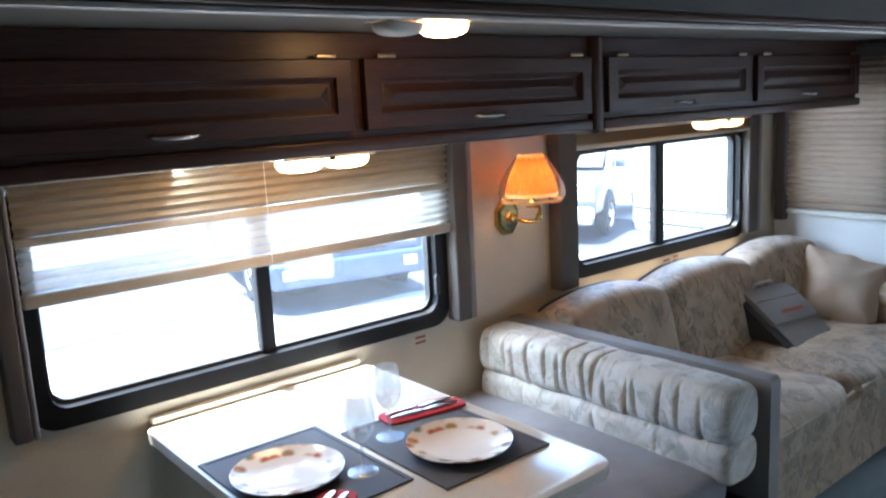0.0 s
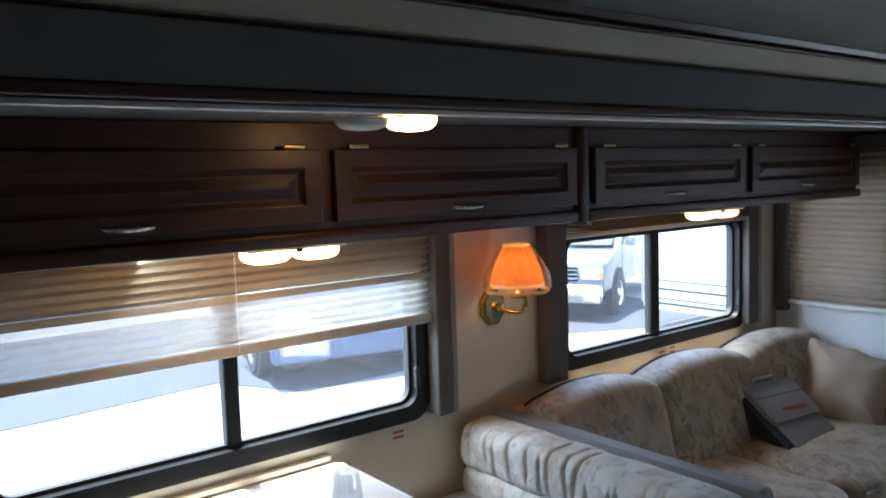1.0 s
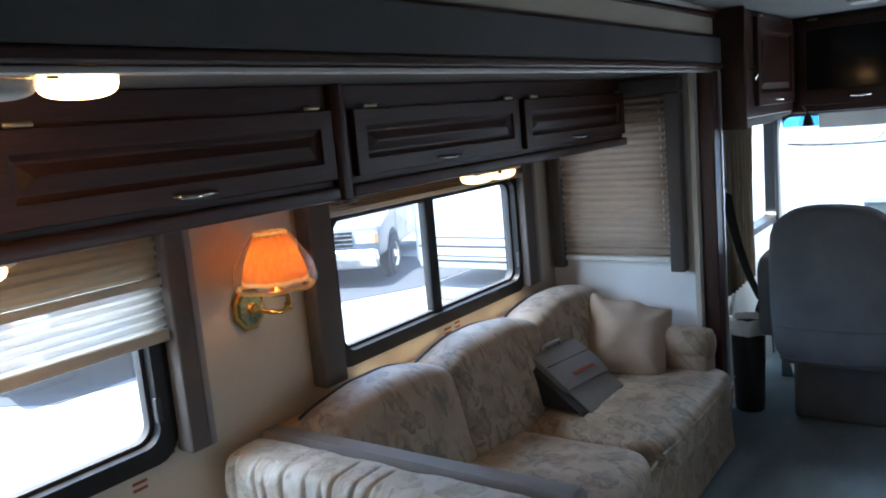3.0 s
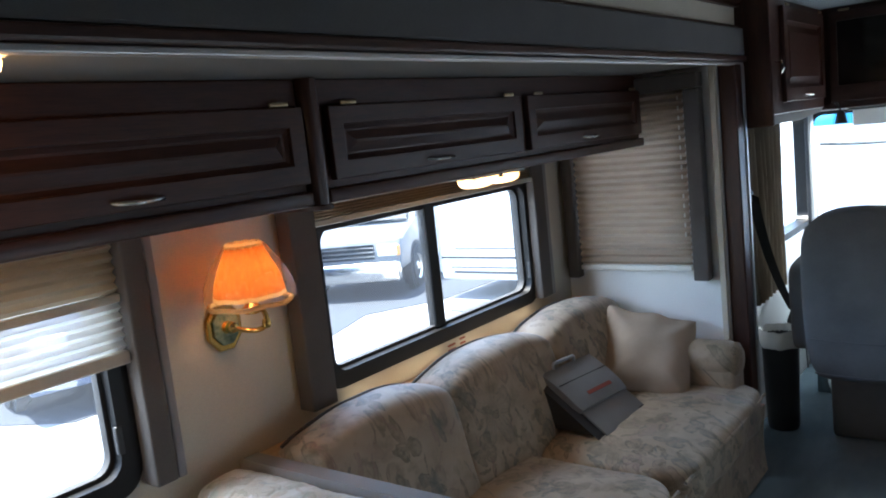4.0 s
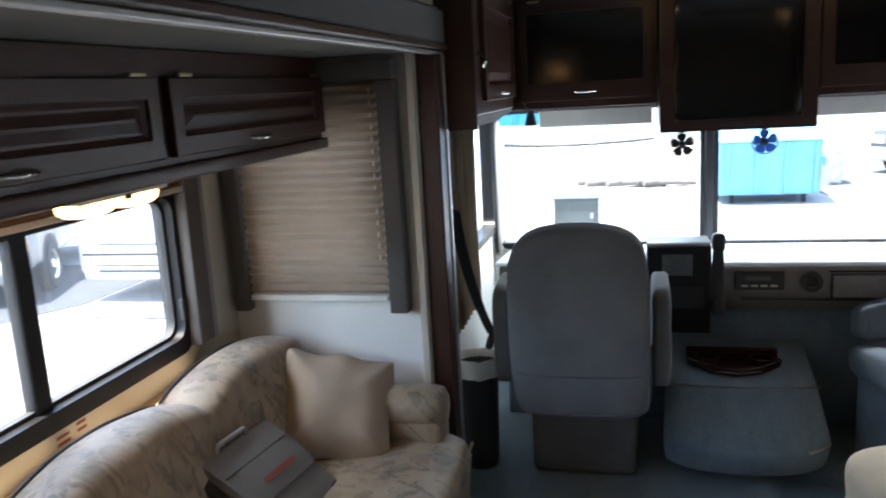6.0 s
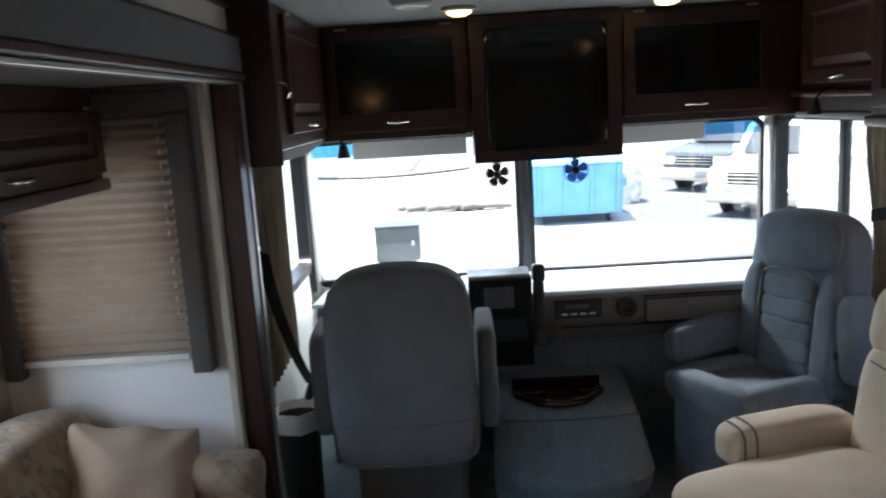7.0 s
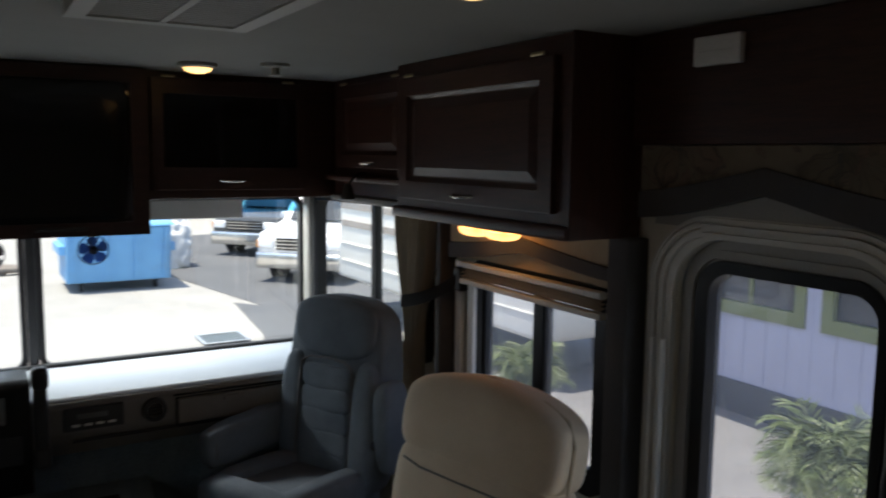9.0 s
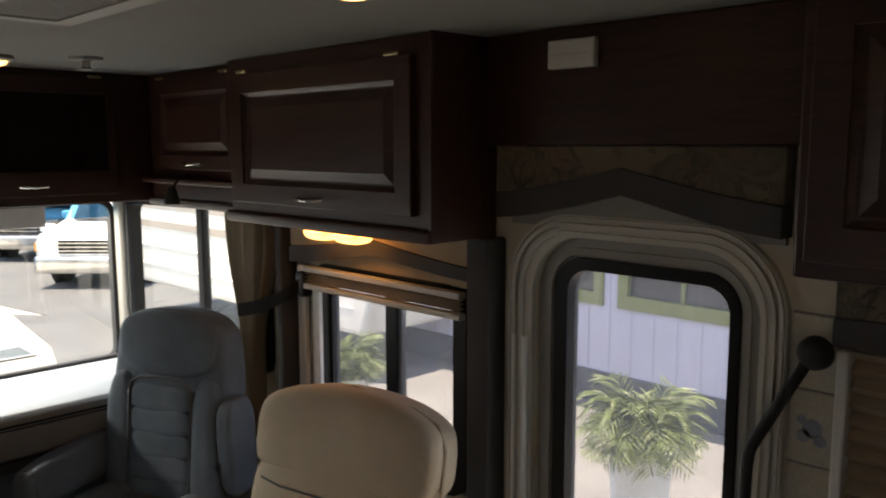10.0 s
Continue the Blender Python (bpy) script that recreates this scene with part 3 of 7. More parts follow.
part("cove", prism([(1.058, 1.894), (1.030, 1.900), (1.018, 1.918), (1.058, 1.918)], "x", -0.6, 4.17, 0.002), "cherry", crown)
jamb = thing("slide_jamb", (4.12, 1.08, 0), "dark cherry jamb with a bright metal strip at the slide-out", "jamb", kind="structure")
part("post", box(4.052, 4.135, 1.030, 1.098, 0.0, 1.666, 0.006), "cherry_z", jamb)
part("metal_strip", box(4.139, 4.160, 1.024, 1.058, 0.0, 1.655, 0.004), "alu", jamb, "bright aluminium strip")
part("flange", box(4.164, 4.188, 1.036, 1.058, 0.0, 1.655, 0.004), "alu_beige", jamb)
part("inner_return", box(4.020, 4.049, 1.101, 1.125, 0.02, 1.666, 0.003), "wall", jamb)


# ---- windows ----
def side_window(name, op, y_in, out, mull, label):
    """A black-framed sliding window in a side wall. out: +1 where outside is +y."""
    x0, x1, z0, z1 = op
    w = thing(name, ((x0 + x1) / 2, y_in, z0), label, "window", kind="structure")
    o, i = round_rect(x0 - 0.008, x1 + 0.008, z0 - 0.008, z1 + 0.008, 0.07), round_rect(x0 + 0.042, x1 - 0.042, z0 + 0.044, z1 - 0.042, 0.05)
    fr = part("window_frame", ring(o, i, "y", y_in - out * 0.016, y_in + out * 0.055), "black", w, smooth=35)
    i2 = round_rect(x0 + 0.054, x1 - 0.054, z0 + 0.056, z1 - 0.054, 0.045)
    part("gasket", ring(round_rect(x0 + 0.043, x1 - 0.043, z0 + 0.045, z1 - 0.043, 0.05), i2, "y", y_in + out * 0.014, y_in + out * 0.040), "rubber", fr, smooth=35)
    part("mullion", box(mull[0], mull[1], min(y_in + out * 0.006, y_in + out * 0.046), max(y_in + out * 0.006, y_in + out * 0.046), z0 + 0.03, z1 - 0.03, 0.006), "black", fr)
    for a, b, off in ((x0 + 0.03, (mull[0] + mull[1]) / 2, 0.022), ((mull[0] + mull[1]) / 2, x1 - 0.03, 0.032)):
        pane = part("pane", box(a, b, y_in + out * off - 0.002, y_in + out * off + 0.002, z0 + 0.03, z1 - 0.03), "glass_hazy" if out > 0 else "glass_tinted", w, "clear window pane" if out > 0 else "tinted window pane")
        pane.visible_shadow = False
    part("latch", box(x1 - 0.048, x1 - 0.030, min(y_in - out * 0.02, y_in - out * 0.004), max(y_in - out * 0.02, y_in - out * 0.004), z0 + 0.10, z0 + 0.17, 0.004), "plastic_dark", fr)
    return w


side_window("window_1", DIN, W_SLIDE, 1, (1.095, 1.140), "wide black-framed sliding window above the dinette table")
side_window("window_2", SOF, W_SLIDE, 1, (3.030, 3.088), "wide black-framed sliding window above the sofa")
side_window("window_3", RWIN, W_RIGHT, -1, (3.946, 4.006), "black-framed sliding window behind the tan recliner")
side_window("window_4", KWIN, W_RIGHT, -1, (2.08, 2.12), "black-framed window behind a pleated kitchen shade")
# pane behind the end wall's shade
we = thing("window_5", (X_END, 1.485, 0.93), "small window behind the pleated shade in the end wall", "window", kind="structure")
part("window_frame", ring(round_rect(1.255, 1.715, 0.915, 1.495, 0.04), round_rect(1.29, 1.68, 0.95, 1.46, 0.03), "x", X_END + 0.012, X_END + 0.062), "black", we)
part("pane", box(X_END + 0.030, X_END + 0.034, 1.28, 1.69, 0.94, 1.47), "glass", we).visible_shadow = False

# windscreen in two halves
ws = thing("windscreen", (X_FRONT, 0, 0.680), "two-piece windscreen with a dark centre bar and rubber seal", "windscreen", kind="structure")
for a, b in ((0.068, 1.12), (-1.14, 0.024)):
    o, i = round_rect(a, b, 0.680, 1.415, 0.06), round_rect(a + 0.022, b - 0.022, 0.702, 1.393, 0.05)
    part("seal", ring(o, i, "x", X_FRONT + 0.005, X_FRONT + 0.045), "rubber", ws, smooth=35)
    part("pane", box(X_FRONT + 0.020, X_FRONT + 0.025, a + 0.015, b - 0.015, 0.695, 1.40), "glass", ws, "clear windscreen glass").visible_shadow = False
part("lower_seal", box(X_FRONT - 0.030, X_FRONT + 0.004, -1.13, 1.11, 0.7085, 0.724, 0.005), "rubber", ws, "black rubber strip")
part("centre_bar", box(X_FRONT - 0.005, X_FRONT + 0.05, 0.026, 0.066, 0.680, 1.415, 0.008), "plastic_dark", ws)
for a, b in ((0.86, 1.10), (-1.12, -0.72)):
    part("tint_strip", box(X_FRONT + 0.012, X_FRONT + 0.015, a, b, 1.335, 1.395), "blue_tint", ws, "blue tint strip").visible_shadow = False
for y, seal_y in ((1.115, 1.115), (-1.152, -1.168)):
    pil = thing("pillar", (5.57, y, 0.7), "grey vinyl-clad windscreen pillar", "pillar", "windscreen pillars", "structure")
    part("cladding", prism([(5.575, y - 0.018), (5.562, y), (5.575, y + 0.016), (5.615, y + 0.022), (5.615, y - 0.026)], "z", 0.66, 1.43, 0.006), "leaf_grey", pil, smooth=40)
    part("seal", box(5.545, 5.561, seal_y - 0.010, seal_y + 0.010, 0.68, 1.42, 0.005), "rubber", pil)


def cab_window(name, x0, x1, y, out, mulls):
    bend = splay if out < 0 else (lambda bm: bm)
    w = thing(name, ((x0 + x1) / 2, y, 0.80), "cab side window with a dark frame", "window", kind="structure")
    part("window_frame", bend(ring(round_rect(x0 - 0.01, x1 + 0.01, 0.79, 1.43, 0.06), round_rect(x0 + 0.025, x1 - 0.025, 0.825, 1.395, 0.05), "y", y - out * 0.02, y + out * 0.05)), "black", w, smooth=35)
    for q in mulls:
        part("mullion", bend(box(q - 0.020, q + 0.020, y + 0.01 if out > 0 else y - 0.045, y + 0.045 if out > 0 else y - 0.01, 0.82, 1.40, 0.004)), "black", w)
    part("pane", bend(box(x0 + 0.02, x1 - 0.02, y + out * 0.025 - 0.002, y + out * 0.025 + 0.002, 0.82, 1.40)), "glass", w).visible_shadow = False


cab_window("window_6", 4.95, 5.60, W_CAB, 1, ())
cab_window("window_7", 4.62, 5.60, W_RIGHT, -1, (5.08,))


# ---- entry door ----
door = thing("door_1", (3.085, W_RIGHT, -0.5), "entry door with rounded aluminium frame and large window", "door", kind="structure")
part("outer_frame", ring(round_rect(2.738, 3.470, -0.55, 1.474, 0.19, 10), round_rect(2.793, 3.394, -0.48, 1.419, 0.15, 10), "y", W_RIGHT - 0.05, W_RIGHT + 0.018), "alu_beige", door, "pale painted aluminium frame", 35)
for ins, wid, lift in ((0.004, 0.008, 0.010), (0.019, 0.010, 0.014), (0.040, 0.012, 0.009)):
    o_ = round_rect(2.738 + ins, 3.470 - ins, -0.54, 1.474 - ins, 0.19 - ins, 10)
    i_ = round_rect(2.738 + ins + wid, 3.470 - ins - wid, -0.53, 1.474 - ins - wid, 0.19 - ins - wid, 10)
    part("frame_ridge", ring(o_, i_, "y", W_RIGHT + 0.0185, W_RIGHT + 0.018 + lift), "alu_beige", door, "", 35)
for x in (3.404, 3.436):
    part("hinge_strip", box(x, x + 0.012, W_RIGHT + 0.019, W_RIGHT + 0.036, -0.30, 1.150, 0.003), "plastic_white", door, "bright hinge strip")
leaf = part("leaf", ring(round_rect(2.796, 3.391, -0.47, 1.416, 0.145, 10), round_rect(2.850, 3.318, 0.10, 1.352, 0.075, 10), "y", W_RIGHT - 0.055, W_RIGHT - 0.012), "leaf_grey", door, "grey door leaf", 35)
part("leaf_step", ring(round_rect(2.822, 3.364, 0.02, 1.392, 0.11, 10), round_rect(2.838, 3.348, 0.04, 1.376, 0.10, 10), "y", W_RIGHT - 0.0115, W_RIGHT - 0.004), "leaf_grey", leaf, "", 35)
part("window_frame", ring(round_rect(2.846, 3.337, 0.088, 1.367, 0.085, 10), round_rect(2.869, 3.296, 0.12, 1.337, 0.060, 10), "y", W_RIGHT - 0.050, W_RIGHT - 0.002), "black", leaf, smooth=35)
part("pane", box(2.858, 3.307, W_RIGHT - 0.036, W_RIGHT - 0.032, 0.11, 1.350), "glass_tinted", leaf).visible_shadow = False
grab = thing("grab_handle", (2.67, -1.255, 0.9), "black tubular grab handle with a round end by the door", "grab handle")
part("bar", tube([*arc((2.672, -1.222, 1.236), (2.715, -1.205, 1.145), (2.768, -1.215, 1.045), 6), *arc((2.774, -1.216, 1.030), (2.786, -1.222, 1.00), (2.788, -1.235, 0.80), 6)], 0.012, 10), "rubber", grab, smooth=60)
part("round_end", lathe([(0.0005, 0.026), (0.022, 0.024), (0.032, 0.010), (0.034, -0.008), (0.027, -0.022), (0.0005, -0.024)], (2.664, -1.230, 1.248), 18, axis="y"), "rubber", grab, smooth=50)
part("stand_off", tube([(2.664, -1.254, 1.248), (2.664, -1.292, 1.248)], 0.010, 8), "rubber", grab, smooth=60)


# ---- shades and valances ----
def slide_place(off):
    return lambda u, z, d: (u, W_SLIDE - off - d, z)


def valance_post(x0, x1, y0, y1, z0, z1, edge=None):
    p_ = thing("window_valance_post", ((x0 + x1) / 2, y1, z0), "padded grey cloth side board of a window valance", "valance", "window valance boards")
    part("board", box(x0, x1, y0, y1, z0, z1, 0.007, 3), "valance", p_, smooth=50)
    if edge:
        part("welt", box(edge[0], edge[1], y0 + 0.006, y1, z0 - 0.002, z1, 0.005, 2), "valance_lit", p_, "welt in the lit cloth tone", 50)


Y1 = W_SLIDE - 0.002
valance_post(0.405, 0.448, 1.765, Y1, 0.735, 1.374, (0.450, 0.464))
valance_post(1.800, 1.862, 1.765, Y1, 0.735, 1.374, (1.865, 1.890))
valance_post(2.325, 2.428, 1.765, Y1, 0.742, 1.374)
valance_post(3.700, 3.790, 1.775, Y1, 0.770, 1.374, (3.793, 3.822))

sh = thing("pleated_shade", (1.12, 1.80, 1.06), "half-lowered pleated day-night shade, tan above white", "window shade", "pleated shades")
part("head_rail", box(0.470, 1.795, 1.772, 1.818, 1.345, 1.373, 0.004), "rail", sh)
part("night_cloth", pleats(0.472, 1.793, 1.222, 1.344, 0.024, 0.016, slide_place(0.030)), "blind_dark", sh, "opaque tan pleats")
part("middle_rail", box(0.470, 1.795, 1.782, 1.812, 1.200, 1.221, 0.004), "rail", sh)
part("day_cloth", pleats(0.472, 1.793, 1.085, 1.199, 0.024, 0.016, slide_place(0.030)), "blind_white", sh, "white translucent pleats")
part("bottom_rail", box(0.470, 1.795, 1.780, 1.814, 1.052, 1.084, 0.005), "rail", sh)
part("cord", tube([(1.118, 1.776, 1.345), (1.118, 1.774, 1.06)], 0.0012, 5), "plastic_white", sh)

sh = thing("pleated_shade", (3.06, 1.79, 1.28), "raised pleated shade stacked under the cabinet", "window shade", "pleated shades")
part("head_rail", box(2.432, 3.697, 1.768, 1.818, 1.338, 1.372, 0.004), "rail", sh)
part("folded_cloth", pleats(2.434, 3.695, 1.296, 1.337, 0.009, 0.020, slide_place(0.032)), "blind_tan", sh)
part("bottom_rail", box(2.432, 3.697, 1.776, 1.816, 1.276, 1.295, 0.004), "rail", sh)

ev = thing("end_wall_valance", (X_END, 1.48, 0.8), "grey cloth valance round the end-wall shade", "valance")
part("side_board", box(3.995, 4.046, 1.752, 1.806, 0.800, 1.655, 0.007, 3), "valance", ev, smooth=50)
part("side_board", box(3.985, 4.046, 1.158, 1.222, 0.800, 1.585, 0.007, 3), "valance", ev, smooth=50)
part("top_board", box(3.985, 4.046, 1.158, 1.750, 1.588, 1.650, 0.007, 3), "valance", ev, smooth=50)


def end_place(u, z, d):
    return (X_END - 0.022 - d, u, z)


sh = thing("pleated_shade", (4.03, 1.49, 0.85), "lowered brown pleated shade on the end wall", "window shade", "pleated shades")
part("cloth", pleats(1.232, 1.745, 0.862, 1.585, 0.030, 0.020, end_place), "blind_end", sh, "brown translucent pleats")
part("bottom_rail", box(4.004, 4.030, 1.232, 1.745, 0.838, 0.860, 0.004), "plastic_white", sh, "pale bottom rail")
for i in range(15):
    if i == 9:
        continue
    part("cord_loop", box(4.000, 4.006, 1.246, 1.252, 1.545 - 0.040 * i, 1.562 - 0.040 * i, 0.0015, 1), "plastic_white", sh)

# ---- overhead cabinets of the slide-out ----
def raised_panel(x0, x1, z0, z1, y, d=1, bm=None):
    """Bevelled centre field of a cabinet door; d: +1 where the face looks to -y."""
    out = bm or bmesh.new()
    loops = [(0.0, 0.0), (0.012, -0.007), (0.018, -0.007), (0.046, 0.003), (0.046, 0.003)]
    rows = []
    for ins, off in loops:
        rows.append([out.verts.new((u, y - d * off, v)) for u, v in ((x0 + ins, z0 + ins), (x1 - ins, z0 + ins), (x1 - ins, z1 - ins), (x0 + ins, z1 - ins))])
    for a, b in zip(rows[:-1], rows[1:-1]):
        for i in range(4):
            out.faces.new((a[i], a[(i + 1) % 4], b[(i + 1) % 4], b[i]))
    out.faces.new(rows[-2])
    bmesh.ops.delete(out, geom=[v for v in rows[-1]], context="VERTS")
    return out


def framed(op, stile, axis, a, b_, inner=None):
    """A door's frame with softened arrises: the strip between two rectangles."""
    u0, u1, v0, v1 = op
    i0, i1, j0, j1 = inner or (u0 + stile, u1 - stile, v0 + stile, v1 - stile)
    f = ring([(u0, v0), (u1, v0), (u1, v1), (u0, v1)], [(i0, j0), (i1, j0), (i1, j1), (i0, j1)], axis, a, b_)
    bmesh.ops.recalc_face_normals(f, faces=f.faces)
    bmesh.ops.bevel(f, geom=[e for e in f.edges if e.calc_face_angle(0) > 1.0], offset=0.003, segments=2, profile=0.5, affect="EDGES", clamp_overlap=True)
    return f


def door_front(parent, x0, x1, z0, z1, y, d=1, pull=True, hinges=True, stile=0.052, pull_x=None):
    """A framed cabinet door with raised panel, cup pull and two hinges. d: +1 where it looks to -y."""
    t = 0.020
    ya, yb = (y - t, y) if d > 0 else (y, y + t)
    fr = framed((x0, x1, z0, z1), stile, "y", ya, yb)
    dr = part("door", fr, "cherry", parent, "dark cherry door frame")
    part("panel", raised_panel(x0 + stile - 0.001, x1 - stile + 0.001, z0 + stile - 0.001, z1 - stile + 0.001, y - d * 0.013, d), "cherry", dr)
    if pull:
        cx = pull_x or (x0 + x1) / 2
        zz = z0 + stile * 0.42
        yy = y - d * (t + 0.004)
        part("pull", tube([(cx - 0.052, yy + d * 0.006, zz), (cx - 0.044, yy - d * 0.012, zz - 0.002), (cx, yy - d * 0.018, zz - 0.004), (cx + 0.044, yy - d * 0.012, zz - 0.002), (cx + 0.052, yy + d * 0.006, zz)], 0.0055, 8), "chrome", dr, "bright metal pull", 60)
    if hinges:
        for hx in (x0 + 0.07, x1 - 0.07):
            part("hinge", box(hx - 0.028, hx + 0.028, ya - 0.003 if d > 0 else yb - 0.004, ya + 0.004 if d > 0 else yb + 0.003, z1 + 0.001, z1 + 0.012, 0.005, 3), "hinge", dr, "small brass hinge", 60)
    return dr


YF = 1.42
ZB, ZT = 1.374, S_CEIL - 0.002


def overhead(x0, x1, doors, label):
    c = thing("overhead_cabinet", ((x0 + x1) / 2, W_SLIDE, ZB), label, "cabinet", "overhead cabinets above the slide-out windows")
    body = box(x0, x1, YF + 0.002, W_SLIDE - 0.002, ZB + 0.012, ZT, 0.003)
    part("body", body, "cherry", c)
    part("bottom_lip", box(x0, x1, YF - 0.020, YF + 0.02, ZB, ZB + 0.034, 0.006, 3), "cherry", c, smooth=50)
    part("under_board", box(x0 + 0.01, x1 - 0.01, YF + 0.022, W_SLIDE - 0.004, ZB + 0.001, ZB + 0.011), "ledge", c, "lighter underside")
    for a, b, px in doors:
        door_front(c, a, b, 1.426, 1.602, YF, stile=0.046, pull_x=px)
    return c


overhead(-0.045, 2.088, [(0.285, 1.184, 0.73), (1.222, 2.084, 1.64)], "dark cherry overhead cabinet above the dinette window")
overhead(2.142, 4.003, [(2.168, 3.040, 2.58), (3.084, 3.985, 3.50)], "dark cherry overhead cabinet above the sofa window")
post = thing("cabinet_post", (2.115, 1.42, 1.362), "rounded dark cherry post between the overhead cabinets", "post")
part("shaft", prism(round_rect(2.090, 2.140, 1.392, 1.60, 0.020), "z", 1.374, ZT, 0.004), "cherry_z", post, smooth=40)
part("cap", prism(round_rect(2.085, 2.145, 1.386, 1.606, 0.022), "z", 1.362, 1.374, 0.003), "cherry_z", post, smooth=40)


# ---- lamps ----
def twin_lamp(cx, cy, z, turn, lit, label, length=0.30, group="twin-lens ceiling lamps"):
    """A flat plastic lamp with two domed lenses, hung under a surface at height z."""
    t_ = thing("ceiling_lamp", (cx, cy, z), label, "lamp", group, turn=turn or 0.001)
    part("base_plate", box(-length / 2, length / 2, -0.045, 0.045, -0.010, 0.0, 0.004), "plastic_white", t_)
    for k, on in zip((-1, 1), lit):
        b = bmesh.new()
        h = length / 2 - 0.012
        cushion(h, 0.082, 0.058, 3.0, 8, bm=b, m=Matrix.Translation((k * (h / 2 + 0.006), 0, -0.012)))
        bmesh.ops.delete(b, geom=[v for v in b.verts if v.co.z > -0.009], context="VERTS")
        part("lens", b, {0: "lens_off", 1: "lens_on", 2: "lens_hot", 3: "lens_amber"}[on], t_, "lit warm lens" if on else "unlit white lens", 180)
    part("switch", box(-0.008, 0.008, -0.049, -0.040, -0.016, -0.006, 0.002), "plastic_dark", t_)


twin_lamp(1.145, 1.50, ZB - 0.001, 0, (2, 2), "lit twin-lens lamp under the dinette cabinet", 0.27)
twin_lamp(2.92, 1.47, ZB - 0.001, 0, (1, 1), "lit twin-lens lamp under the sofa cabinet", 0.30)
twin_lamp(1.175, 1.108, S_CEIL, 0, (0, 2), "twin-lens lamp on the slide-out ceiling, one side lit", 0.245)


def dome_lamp(x, y, lit, label):
    t_ = thing("ceiling_spot", (x, y, CEIL), label, "lamp", "round ceiling lamps")
    part("rim", lathe([(0.048, 0), (0.066, 0), (0.068, -0.012), (0.054, -0.018), (0.046, -0.012)], (x, y, CEIL), 20), "leaf_grey", t_, "grey-brown rim", 40)
    part("lens", lathe([(0.052, -0.012), (0.044, -0.026), (0.024, -0.034), (0.0005, -0.036)], (x, y, CEIL), 20), lit, t_, smooth=180)


dome_lamp(4.81, 0.339, "lens_dome", "lit round ceiling lamp in front of the cab cabinets")
dome_lamp(4.867, -0.466, "lens_dome", "lit round ceiling lamp in front of the cab cabinets")
dome_lamp(3.19, -0.54, "lens_dome", "lit round ceiling lamp near the entry door")
twin_lamp(4.06, -1.165, 1.392, 0, (3, 3), "lit twin-lens lamp under the recliner cabinet", 0.30)
sm = thing("smoke_detector", (4.405, 0.500, CEIL), "round beige smoke detector on the ceiling", "smoke detector")
part("case", lathe([(0.001, 0), (0.075, 0), (0.078, -0.012), (0.066, -0.032), (0.030, -0.040), (0.0005, -0.040)], (4.405, 0.500, CEIL), 22), "leaf_grey", sm, smooth=40)
part("grille", lathe([(0.052, -0.034), (0.056, -0.038), (0.046, -0.042), (0.042, -0.038)], (4.405, 0.500, CEIL), 22), "lens_off", sm, smooth=40)
spk = thing("ceiling_socket", (4.725, -0.700, CEIL), "small round ceiling fitting", "ceiling fitting")
part("plate", lathe([(0.001, 0), (0.052, 0), (0.050, -0.010), (0.020, -0.014), (0.0005, -0.014)], (4.725, -0.700, CEIL), 18), "leaf_grey", spk, smooth=40)
part("stem", lathe([(0.014, -0.013), (0.014, -0.034), (0.026, -0.040), (0.0005, -0.046)], (4.725, -0.700, CEIL), 12), "leaf_grey", spk, smooth=40)
ac = thing("ceiling_vent", (3.60, -0.14, CEIL), "wide slatted beige air conditioner grille on the ceiling", "vent")
part("frame", ring([(3.325, -0.335), (3.865, -0.335), (3.865, 0.055), (3.325, 0.055)], [(3.365, -0.295), (3.825, -0.295), (3.825, 0.015), (3.365, 0.015)], "z", CEIL - 0.030, CEIL), "leaf_grey", ac)
for i in range(20):
    x = 3.378 + 0.0228 * i
    part("slat", prism([(x - 0.008, CEIL - 0.026), (x + 0.002, CEIL - 0.026), (x + 0.009, CEIL - 0.004), (x - 0.001, CEIL - 0.004)], "y", -0.294, 0.014), "leaf_grey", ac)
part("divider", box(3.3655, 3.8245, -0.148, -0.132, CEIL - 0.029, CEIL - 0.0265), "leaf_grey", ac)


